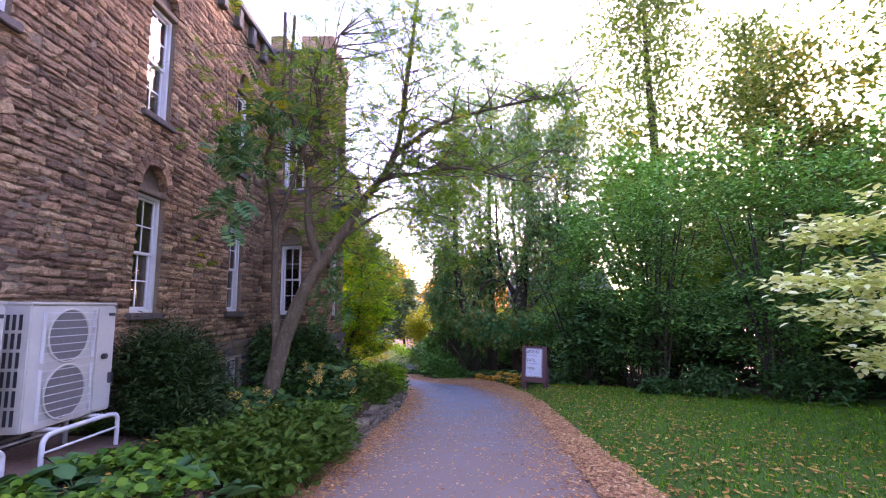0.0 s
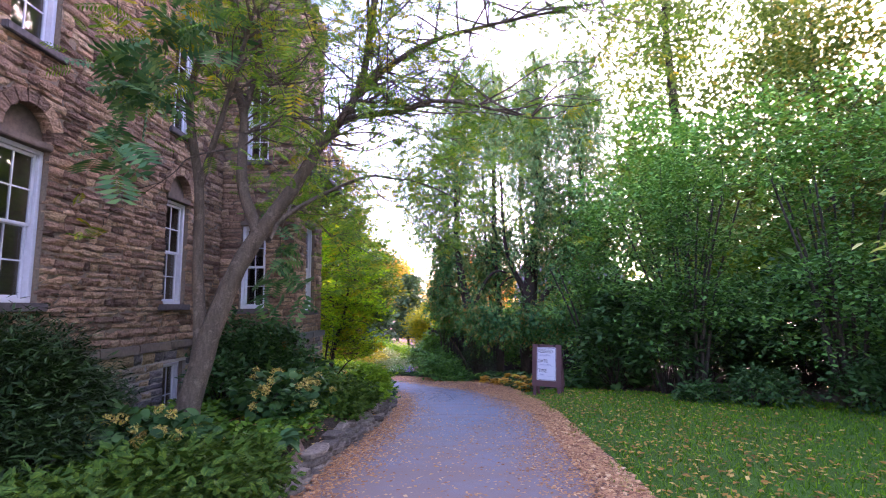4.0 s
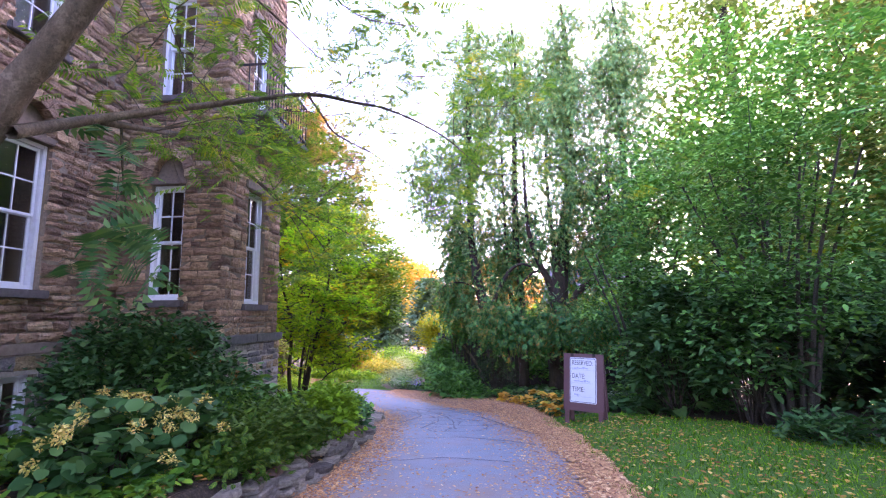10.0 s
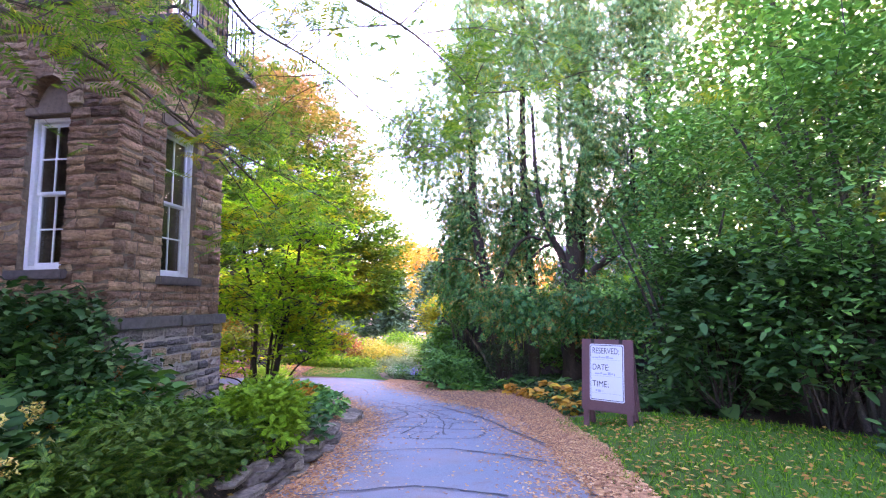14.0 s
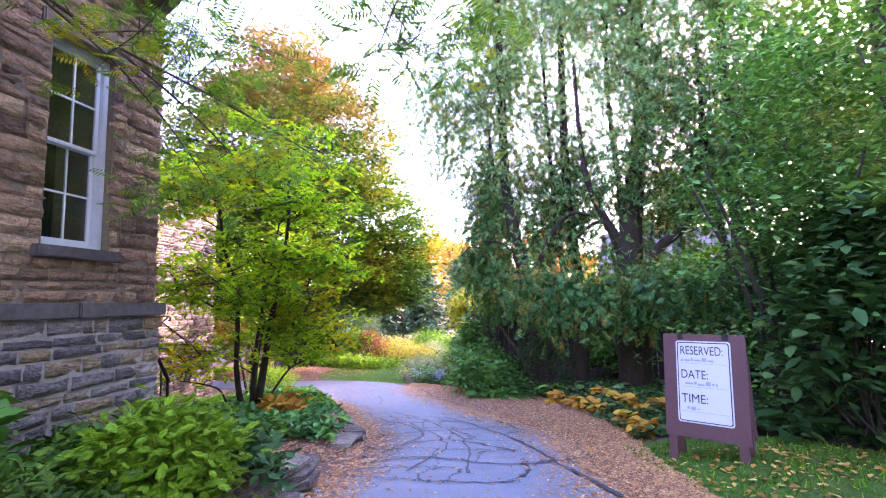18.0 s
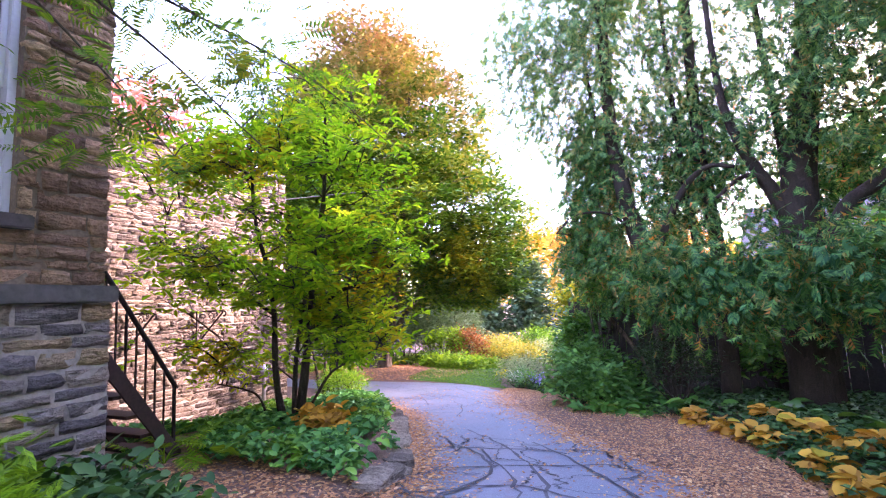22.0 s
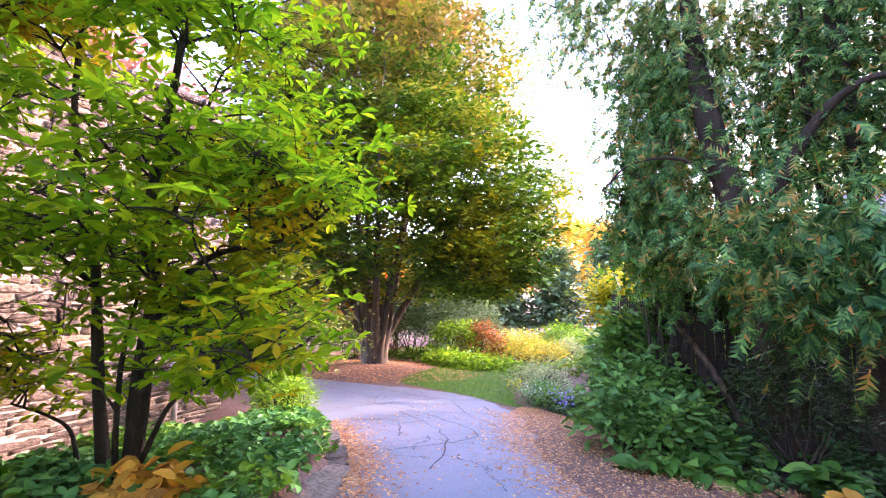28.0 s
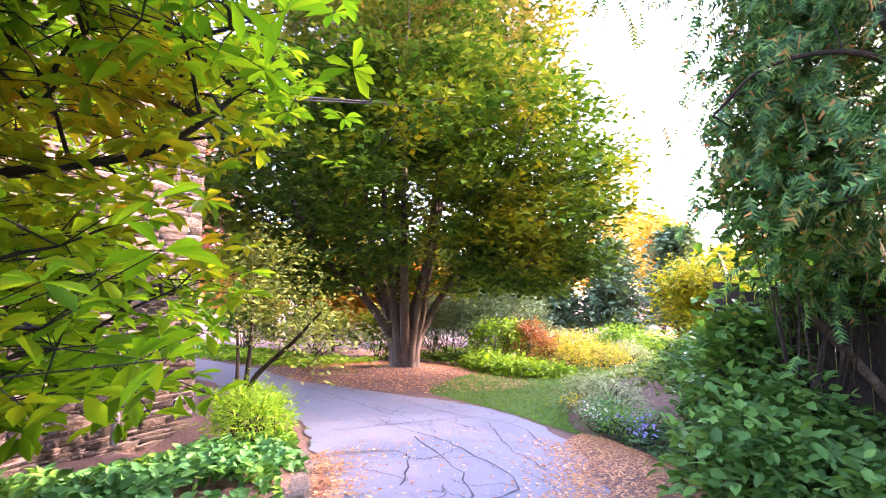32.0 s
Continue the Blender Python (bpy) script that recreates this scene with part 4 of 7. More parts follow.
yy = rng.uniform(1.5, 23.5, 24000)
a, b = road_span(yy)
k = rng.uniform(0, 1, len(yy))
side = rng.uniform(0, 1, len(yy)) < 0.55
s = np.where(rng.uniform(0, 1, len(yy)) < np.where(yy < 12, 0.26, 0.06), k, np.where(side, 1 - np.abs(rng.normal(0, 0.13, len(yy))), np.abs(rng.normal(0, 0.12, len(yy)))))
s = np.clip(s, 0.0, 1.0)
pp = np.column_stack([a + (b - a) * s, yy])
leaf_fall("fallen_leaves", pp, slope(yy) + 0.02 + 0.03 * (1 - (2 * s - 1) ** 2), 0.043, "dry tan leaves scattered on the asphalt drive")
for y0_, y1_, n_, size_ in ((1.5, 13.0, 15000, 0.056), (13.0, 24.2, 36000, 0.036)):
    yy = rng.uniform(y0_, y1_, n_)
    a, b = np.interp(yy, RE[:10, 1], RE[:10, 0]), np.interp(yy, LT[:, 1], LT[:, 0])
    xx = a + (b - a) * (rng.uniform(0, 1, len(yy)) ** 0.8 * 1.5 - 0.22 - 0.12 * np.sin(yy * 2.1) * (yy > 13))
    leaf_fall("leaf_drift", np.column_stack([xx, yy]), np.maximum(gz(xx, yy), slope(yy) + 0.028) + 0.012, size_, "drift of dry brown leaves along the drive's edge")
pp = scatter(9500, 2, 9, 1, 16, in_lawn, rng)
pp = pp[rng.uniform(0, 1, len(pp)) < np.clip(1.25 - (pp[:, 0] - 2.2) * 0.26, 0.12, 1)]
leaf_fall("lawn_leaves", pp, gz(pp[:, 0], pp[:, 1]) + 0.04, 0.07, "yellow and brown leaves lying on the lawn", LEAF_GOLDFALL)
yy = rng.uniform(3.5, 21, 9000)
a = np.interp(yy, LE[:10, 1], LE[:10, 0])
xx = a + rng.normal(0.10, 0.2, len(yy))
leaf_fall("verge_leaves", np.column_stack([xx, yy]), np.maximum(gz(xx, yy), slope(yy) + 0.03) + 0.012, 0.05, "brown leaves against the bed's stone edge")
pp = scatter(3200, -4.6, -1.2, 3.2, 14.3, in_bed, rng)
leaf_fall("bed_leaves", pp, gz(pp[:, 0], pp[:, 1]) + 0.09 * rng.uniform(0.2, 1.0, len(pp)), 0.06, "brown and yellow leaves caught in the planted bed", LEAF_GOLDFALL)
aa, rr_ = rng.uniform(0, 6.283, 7000), 3.4 * np.sqrt(rng.uniform(0, 1, 7000))
xx, yy = -9.0 + rr_ * np.cos(aa) * 1.1, 28.2 + rr_ * np.sin(aa)
leaf_fall("beech_litter", np.column_stack([xx, yy]), gz(xx, yy) + 0.016, 0.07, "russet leaf mulch under the beech tree")
xx, yy = -3.8 + 2.4 * rng.uniform(0, 1, 2500), rng.uniform(14.6, 16.0, 2500)
leaf_fall("path_leaves", np.column_stack([xx, yy]), gz(xx, yy) + 0.018, 0.055, "brown leaves on the bare path to the iron stair")

# ---- the stone building ----
# A wall lies along u from (x, y); o is the way out of its face. Openings: (u0, u1, z0, z1, arch rise).


class Wall:
    def __init__(self, name, start, along, out, length, z0, z1, openings=(), thick=0.4, label="", kind="structure", category="wall"):
        self.name, self.p, self.a, self.o = name, np.array([*start, 0.0]), np.array([*along, 0.0]), np.array([*out, 0.0])
        self.len, self.z0, self.z1, self.op, self.thick = length, z0, z1, list(openings), thick
        self.label, self.kind, self.category = label, kind, category
        self.root = None

    def at(self, u, z, d=0.0):
        u, z, d = np.broadcast_arrays(np.asarray(u, float), np.asarray(z, float), np.asarray(d, float))
        return self.p + u[..., None] * self.a + d[..., None] * self.o + z[..., None] * np.array([0, 0, 1.0])

    def top_of(self, o):
        return o[3] + o[4]

    def body(self, mat, setback=0.03):
        us = sorted({0.0, self.len, *[q for o in self.op for q in o[:2]]})
        zs = sorted({self.z0, self.z1, *[q for o in self.op for q in (o[2], self.top_of(o))]})
        v, f = [], []

        def quad(*pts):
            k = len(v)
            v.extend(pts)
            f.append((k, k + 1, k + 2, k + 3))
        fr, bk = -setback, -self.thick
        for u0, u1 in zip(us, us[1:]):
            for z0, z1 in zip(zs, zs[1:]):
                um, zm = (u0 + u1) / 2, (z0 + z1) / 2
                if any(o[0] < um < o[1] and o[2] < zm < self.top_of(o) for o in self.op):
                    continue
                for d in (fr, bk):
                    quad(self.at(u0, z0, d), self.at(u1, z0, d), self.at(u1, z1, d), self.at(u0, z1, d))
        rects = [(o[0], o[1], o[2], self.top_of(o)) for o in self.op] + [(0, self.len, self.z0, self.z1)]
        for u0, u1, z0, z1 in rects:
            quad(self.at(u0, z0, fr), self.at(u0, z1, fr), self.at(u0, z1, bk), self.at(u0, z0, bk))
            quad(self.at(u1, z0, fr), self.at(u1, z1, fr), self.at(u1, z1, bk), self.at(u1, z0, bk))
            quad(self.at(u0, z1, fr), self.at(u1, z1, fr), self.at(u1, z1, bk), self.at(u0, z1, bk))
            quad(self.at(u0, z0, fr), self.at(u1, z0, fr), self.at(u1, z0, bk), self.at(u0, z0, bk))
        self.root = new(self.name, quick_mesh(self.name, np.array(v), [np.array(f)], mat))
        tagged(self.root, self.label, self.category, kind=self.kind)
        return self.root

    def spans(self, z0, z1):
        """Free stretches of the course between z0 and z1."""
        zm = (z0 + z1) / 2
        cut = []
        for u0, u1, a, b, rise in self.op:
            if a < z1 - 0.01 and zm < b + rise:
                if zm > b:
                    h = (zm - b) / rise
                    half = (u1 - u0) / 2 * math.sqrt(max(0.0, 1 - h * h))
                    cut.append(((u0 + u1) / 2 - half, (u0 + u1) / 2 + half))
                else:
                    cut.append((u0, u1))
        free, pos = [], 0.0
        for a, b in sorted(cut):
            if a > pos:
                free.append((pos, a))
            pos = max(pos, b)
        if pos < self.len:
            free.append((pos, self.len))
        return free

    def stones(self, rng, heights=(0.06, 0.145), lengths=(0.14, 0.44), gap=0.008, proud=0.035, z0=None, z1=None, base=0.0):
        """(u0, u1, z0, z1) of every stone."""
        out = []
        z, end = self.z0 if z0 is None else z0, self.z1 if z1 is None else z1
        while z < end - 0.02:
            h = rng.uniform(*heights)
            if end - z - h < heights[0] * 0.7:
                h = end - z
            for a, b in self.spans(z, z + h):
                u = a
                while u < b - 0.005:
                    w = rng.uniform(*lengths)
                    if b - u - w < lengths[0]:
                        w = b - u
                    out.append((u + gap, u + w - gap, z + gap, z + h - gap))
                    u += w
            z += h
        return out

    def stone_geometry(self, st, rng, proud=0.028, base=0.0):
        """A rock-faced block each: rim at the joint, a rough bulging face."""
        st = np.array([q for q in st if q[1] - q[0] > 0.02 and q[3] - q[2] > 0.02])
        n = len(st)
        gu, gv = np.array([0, 0.3, 0.7, 1.0]), np.array([0, 0.45, 1.0])
        uu, vv = np.meshgrid(gu, gv)
        uu, vv = uu.ravel(), vv.ravel()
        edge = np.minimum(np.minimum(uu, 1 - uu) * 3, np.minimum(vv, 1 - vv) * 2)
        U = st[:, 0:1] + (st[:, 1] - st[:, 0])[:, None] * uu[None]
        Z = st[:, 2:3] + (st[:, 3] - st[:, 2])[:, None] * vv[None]
        U = U + rng.normal(0, 0.009, U.shape)
        Z = Z + rng.normal(0, 0.008, Z.shape)
        tilt = rng.normal(0, 0.4, (n, 1)) * (vv[None] - 0.5) + rng.normal(0, 0.4, (n, 1)) * (uu[None] - 0.5)
        rim = np.where(edge[None] > 0, 0.0, -rng.uniform(0.0, 0.18, U.shape))
        D = base + proud * (0.3 + 0.6 * rng.uniform(0, 1, (n, 1)) + tilt + rim + rng.normal(0, 0.33, U.shape))
        front = self.at(U, Z, D)
        rim_i = [0, 1, 2, 3, 7, 11, 10, 9, 8, 4]
        back = self.at(U[:, rim_i], Z[:, rim_i], np.full((n, 10), base - 0.04))
        v = np.concatenate([front, back], 1)
        f = [(r * 4 + c, r * 4 + c + 1, r * 4 + c + 5, r * 4 + c + 4) for r in range(2) for c in range(3)]
        f += [(rim_i[i], 12 + i, 12 + (i + 1) % 10, rim_i[(i + 1) % 10]) for i in range(10)]
        return v, np.array(f)

    def face(self, st, mat, rng, proud=0.028, base=0.0, name="stonework"):
        v, f = self.stone_geometry(st, rng, proud, base)
        n = len(v)
        faces = (f[None] + (np.arange(n) * 22)[:, None, None]).reshape(-1, 4)
        return hang(name, quick_mesh(name, v.reshape(-1, 3), [faces], mat), self.root, kind="stuff")

    def face_parts(self, st, mat, rng, proud=0.028, base=0.0, name="stone"):
        v, f = self.stone_geometry(st, rng, proud, base)
        for q in v:
            hang(name, quick_mesh(name, q, [f], mat), self.root)

    def box(self, u0, u1, z0, z1, d0, d1):
        """World bounds of a box on the wall, for boxes()."""
        p, q = self.at(u0, z0, d0), self.at(u1, z1, d1)
        lo, hi = np.minimum(p, q), np.maximum(p, q)
        return (lo[0], hi[0], lo[1], hi[1], lo[2], hi[2])


def sash_window(wall, name, o, label, rows=2, cols=2, open_sash=False, sashes=2):
    """A white sash window set back in its opening, with stone sill; o: the wall's opening."""
    u0, u1, z0, z1, rise = o
    root = thing(name, wall.at((u0 + u1) / 2, z0, -0.1), label, "window", kind="structure")
    fw = 0.055
    fr = part("window_frame", boxes([wall.box(u0, u0 + fw, z0, z1, -0.17, -0.07), wall.box(u1 - fw, u1, z0, z1, -0.17, -0.07), wall.box(u0 + fw, u1 - fw, z1 - fw, z1, -0.17, -0.07), wall.box(u0 + fw, u1 - fw, z0, z0 + fw, -0.17, -0.06)], 0.006), WHITE_PAINT, root)
    mid = (z0 + z1) / 2
    parts = [(z0 + fw, mid + 0.015, -0.15), (mid - 0.015, z1 - fw, -0.115)] if sashes == 2 else [(z0 + fw, z1 - fw, -0.13)]
    for a, b, d in parts:
        s = 0.04
        x0, x1 = u0 + fw + 0.002, u1 - fw - 0.002
        sash = part("sash", boxes([wall.box(x0, x0 + s, a, b, d - 0.03, d), wall.box(x1 - s, x1, a, b, d - 0.03, d), wall.box(x0 + s, x1 - s, b - s, b, d - 0.03, d), wall.box(x0 + s, x1 - s, a, a + s, d - 0.03, d)], 0.004), WHITE_PAINT, root)
        xs_ = np.linspace(x0 + s, x1 - s, cols + 1)
        zs_ = np.linspace(a + s, b - s, rows + 1)
        bars = [wall.box(q - 0.009, q + 0.009, a + s, b - s, d - 0.025, d - 0.005) for q in xs_[1:-1]]
        bars += [wall.box(x0 + s, x1 - s, q - 0.009, q + 0.009, d - 0.027, d - 0.007) for q in zs_[1:-1]]
        if bars:
            part("muntin", boxes(bars), WHITE_PAINT, sash)
        for i in range(cols):
            for j in range(rows):
                pane = part("pane", boxes([wall.box(xs_[i], xs_[i + 1], zs_[j], zs_[j + 1], d - 0.019, d - 0.014)]), GLASS, sash)
                pane.visible_shadow = False
    part("window_sill", boxes([wall.box(u0 - 0.09, u1 + 0.09, z0 - 0.11, z0 - 0.004, -0.16, 0.085)], 0.012), SILL, root, "rough dark stone sill")
    if rise > 0.1:
        # lintel and carved half-round panel under the arch
        part("lintel", boxes([wall.box(u0 - 0.03, u1 + 0.03, z1 + 0.003, z1 + 0.10, -0.2, 0.03)], 0.012), LINTEL, root)
        bm = bmesh.new()
        c, hw, hh = (u0 + u1) / 2, (u1 - u0) / 2, rise - 0.1
        for d in (-0.10, -0.2):
            pts = [wall.at(c + hw * math.cos(t), z1 + 0.1 + hh * math.sin(t), d) for t in np.linspace(0, math.pi, 15)]
            bm.faces.new([bm.verts.new(p) for p in pts])
        part("arch_panel", bm, LINTEL, root, "carved half-round stone panel")
        # the ring of wedge stones
        for t0, t1 in zip(np.linspace(0, math.pi, 10), np.linspace(0, math.pi, 10)[1:]):
            bm = bmesh.new()
            ring = []
            for t, k in ((t0 + 0.02, 1.0), (t1 - 0.02, 1.0), (t1 - 0.02, 1.0 + 0.16 / hw), (t0 + 0.02, 1.0 + 0.16 / hw)):
                ring.append((c + hw * k * math.cos(t), z1 + 0.1 + (hh + 0.16 * (k > 1)) * math.sin(t)))
            a_ = [bm.verts.new(wall.at(p, q, -0.12)) for p, q in ring]
            b_ = [bm.verts.new(wall.at(p, q, 0.055)) for p, q in ring]
            bm.faces.new(a_), bm.faces.new(b_)
            for i in range(4):
                bm.faces.new((a_[i], a_[(i + 1) % 4], b_[(i + 1) % 4], b_[i]))
            part("arch_stone", bm, SANDSTONE_ONE, root)
    else:
        part("lintel", boxes([wall.box(u0 - 0.12, u1 + 0.12, z1 + 0.003, z1 + 0.15, -0.2, 0.04)], 0.014), LINTEL, root)
    return root


def mortar_bed(wall, u0, u1, z0, z1, holes=()):
    """Pale mortar behind the basement blocks, proud of the wall."""
    pieces = []
    pos = u0
    for a, b, c, d in sorted(holes):
        pieces += [(pos, a, z0, z1), (a, b, z0, c), (a, b, d, z1)]
        pos = b
    pieces.append((pos, u1, z0, z1))
    part("mortar_bed", boxes([wall.box(a, b, c, d, 0.002, 0.053) for a, b, c, d in pieces if b > a and d > c]), MORTAR_PALE, wall.root)


LEDGE_Z = (0.80, 0.94)
TOP = 8.15
Y0 = -9.0
main_windows = [(y - Y0, y + 0.70 - Y0, z, z + 1.9, 0.5) for y in (-2.6, 0.9, 4.15, 7.2, 10.4) for z in (1.6, 4.82)]
cellar = (10.48 - Y0, 11.16 - Y0, -0.62, 0.56, 0.0)
rng = np.random.default_rng(5)

wall_main = Wall("wall_main", (-4.75, Y0), (0, 1), (1, 0), 12.4 - Y0, -0.9, TOP, main_windows + [cellar], 0.5, "brown rock-faced sandstone wall of a three-storey house")
wall_main.body(MORTAR_BROWN, 0.0)
main_st = wall_main.stones(rng, z0=LEDGE_Z[1])
near_st = [q for q in main_st if q[0] > 6.3 - Y0 and q[2] < 2.3]
wall_main.face([q for q in main_st if not (q[0] > 6.3 - Y0 and q[2] < 2.3)], SANDSTONE, rng)
wall_main.face_parts(near_st, SANDSTONE_ONE, rng)
low = Wall("low", (-4.75, Y0), (0, 1), (1, 0), 12.4 - Y0, -0.9, 0.8, [cellar], 0.5)
low.root = wall_main.root
low.face(low.stones(rng, (0.09, 0.16), (0.2, 0.5), 0.014), GREYSTONE, rng, 0.016, 0.055, "basement_stonework")
mortar_bed(low, 0, 12.34 - Y0, -0.9, 0.799, [(cellar[0], cellar[1], cellar[2], cellar[3])])
wall_front = Wall("wall_tower_front", (-4.75, 12.4), (1, 0), (0, -1), 1.672, -1.2, 8.7, [(0.47, 1.02, 1.5, 3.32, 0.48), (0.47, 1.02, 4.8, 6.6, 0.48)], 0.45, "shaded brown sandstone face of the corner tower")
wall_front.body(MORTAR_BROWN, 0.0)
front_st = wall_front.stones(rng, z0=LEDGE_Z[1])
wall_front.face([q for q in front_st if q[2] > 3.4], SANDSTONE, rng)
wall_front.face_parts([q for q in front_st if q[2] <= 3.4], SANDSTONE_ONE, rng)
lowf = Wall("low", (-4.75, 12.4), (1, 0), (0, -1), 1.68, -1.2, 0.8, [], 0.45)
lowf.root = wall_front.root
lowf.face(lowf.stones(rng, (0.09, 0.17), (0.2, 0.5), 0.014), GREYSTONE, rng, 0.016, 0.055, "basement_stonework")
mortar_bed(lowf, 0.06, 1.725, -1.2, 0.799)
wall_side = Wall("wall_tower_side", (-3.07, 12.41), (0, 1), (1, 0), 2.02, -1.2, 8.7, [(0.73, 1.39, 1.45, 3.42, 0.0), (0.73, 1.39, 4.75, 6.6, 0.0)], 0.45, "brown sandstone side of the corner tower")
wall_side.body(MORTAR_BROWN, 0.0)
wall_back = Wall("wall_tower_back", (-3.52, 14.43), (-1, 0), (0, 1), 3.5, -1.3, 8.7, [(0.5, 1.35, 0.85, 2.85, 0.0)], 0.4, "brown sandstone back of the tower with a doorway")
wall_back.body(MORTAR_BROWN, 0.0)
wall_back.face(wall_back.stones(rng, (0.1, 0.2), (0.25, 0.6)), SANDSTONE, rng)
wall_rear = Wall("wall_rear", (-7.02, 14.43), (0, 1), (1, 0), 6.52, -1.6, 3.85, [], 0.45, "pale thin-coursed rubble wall of the rear wing")
wall_rear.body(MORTAR_PALE, 0.0)
rear_st = wall_rear.stones(rng, (0.05, 0.13), (0.15, 0.55), 0.007)
wall_rear.face([q for q in rear_st if not (q[0] < 4.5 and 0.1 < q[2] < 1.6)], PALESTONE, rng, 0.03)
wall_rear.face_parts([q for q in rear_st if q[0] < 4.5 and 0.1 < q[2] < 1.6], PALESTONE_ONE, rng, 0.03)
wall_end = Wall("wall_rear_end", (-7.47, 20.95), (-1, 0), (0, 1), 7.0, -1.6, 3.85, [], 0.4, "pale rubble end wall of the rear wing")
wall_end.body(MORTAR_PALE, 0.0)
wall_end.face(wall_end.stones(rng, (0.12, 0.22), (0.3, 0.7), 0.01), PALESTONE, rng, 0.045)

for wl_, name, u0, u1 in ((wall_main, "ledge", 0, 12.29 - Y0), (wall_front, "ledge", 0.12, 1.78), (wall_side, "ledge", -0.01, 2.08)):
    edges = np.linspace(u0, u1, max(2, int((u1 - u0) / 0.85) + 1))
    run = thing("ledge_course", wl_.at(u0, 0.8, 0.05), "dark projecting stone ledge above the basement", "ledge", kind="structure")
    for a, b in zip(edges, edges[1:]):
        part("ledge_stone", boxes([wl_.box(a + 0.004, b - 0.004, 0.802 + RNG.uniform(0, 0.006), 0.938, -0.02, 0.115 + RNG.uniform(-0.006, 0.006))], 0.012), LINTEL if wl_ is wall_main else LEDGE, run)

number = 0
for wl_ in (wall_main, wall_front, wall_side):
    for o in wl_.op:
        number += 1
        if o[3] < 1:
            sash_window(wl_, f"window_{number}", o, "small white six-pane basement window", 2, 3, sashes=1)
        else:
            sash_window(wl_, f"window_{number}", o, "tall white double-hung sash window with dark glass", 2, 2)

# tower and main parapets, closing walls, floors and roofs
para = thing("parapet", (-4.7, 2.0, TOP), "dark corbelled stone cornice and parapet", "cornice", kind="structure")
part("coping", boxes([(-5.3, -4.55, Y0, 12.38, TOP + 0.34, TOP + 0.5)], 0.02), LEDGE, para)
part("frieze", boxes([(-5.25, -4.70, Y0, 12.38, TOP + 0.003, TOP + 0.337)]), SANDSTONE_ONE, para)
for y in np.arange(1.0, 12.2, 0.75):
    part("corbel", boxes([(-4.745, -4.58, y, y + 0.22, TOP - 0.12, TOP + 0.335)], 0.02), LEDGE, para)
para = thing("tower_parapet", (-3.9, 13.5, 8.7), "stepped stone parapet of the tower", "parapet", kind="structure")
for a, b, c_, d in ((-4.75, -4.3, 12.32, 12.75), (-3.9, -3.45, 12.32, 12.75), (-3.43, -2.99, 12.32, 12.85), (-3.43, -2.99, 13.3, 13.8), (-3.43, -2.99, 14.05, 14.46)):
    part("merlon", boxes([(a, b, c_, d, 8.803, 9.2)], 0.02), SANDSTONE_ONE, para)
part("coping", boxes([(-4.78, -2.98, 12.31, 12.8, 8.702, 8.8), (-3.5, -2.98, 12.81, 14.47, 8.702, 8.8)], 0.02), LEDGE, para)
tagged(hang("wall_hidden", quick_mesh("wall_hidden", *(lambda bm: (np.array([v.co[:] for v in bm.verts]), [np.array([[v.index for v in f.verts] for f in bm.faces])]))((lambda bm: (bm.verts.index_update(), bm)[1])(boxes([(-15.0, -14.6, Y0, 20.9, -1.6, 8.1), (-14.6, -5.25, Y0, Y0 + 0.4, -1.6, 8.1), (-14.6, -7.03, 14.05, 14.42, -1.6, 8.1)]))), INSIDE)), "plain far walls closing the house", "wall", kind="structure")
tagged(hang("floor_inside", quick_mesh("floor_inside", *(lambda bm: (np.array([v.co[:] for v in bm.verts]), [np.array([[v.index for v in f.verts] for f in bm.faces])]))((lambda bm: (bm.verts.index_update(), bm)[1])(boxes([(-14.6, -5.26, Y0 + 0.4, 14.02, 0.9, 1.05), (-14.6, -5.26, Y0 + 0.4, 14.02, 4.2, 4.35), (-5.25, -3.53, 12.86, 14.02, 0.9, 1.05), (-5.25, -3.53, 12.86, 14.02, 4.2, 4.35)]))), INSIDE)), "dim floors inside the house", "floor", kind="structure")
tagged(hang("roof", quick_mesh("roof", *(lambda bm: (np.array([v.co[:] for v in bm.verts]), [np.array([[v.index for v in f.verts] for f in bm.faces])]))((lambda bm: (bm.verts.index_update(), bm)[1])(boxes([(-15.0, -5.3, Y0, 12.38, 8.12, 8.3), (-15.0, -3.53, 12.86, 14.4, 8.4, 8.6), (-14.6, -7.05, 14.6, 20.9, 3.72, 3.84)]))), ROOFING)), "flat dark roof of the house", "roof", kind="structure")
cap = thing("rear_coping", (-7.2, 17.8, 3.86), "weathered flat capstones on the rear wall", "coping", kind="structure")
for y in np.arange(14.7, 20.9, 0.62):
    part("capstone", boxes([(-7.5, -6.92 + RNG.uniform(-0.02, 0.05), y, y + 0.6, 3.855, 3.95 + RNG.uniform(0, 0.03))], 0.02), GREYSTONE_ONE, cap)
door = thing("door_1", (-4.45, 14.29, 0.85), "dark painted plank door at the head of the iron stair", "door", kind="structure")
for i in range(5):
    part("plank", boxes([(-4.865 + i * 0.168, -4.865 + i * 0.168 + 0.164, 14.27, 14.31, 0.86, 2.84)], 0.004), WOOD_GREY, door)

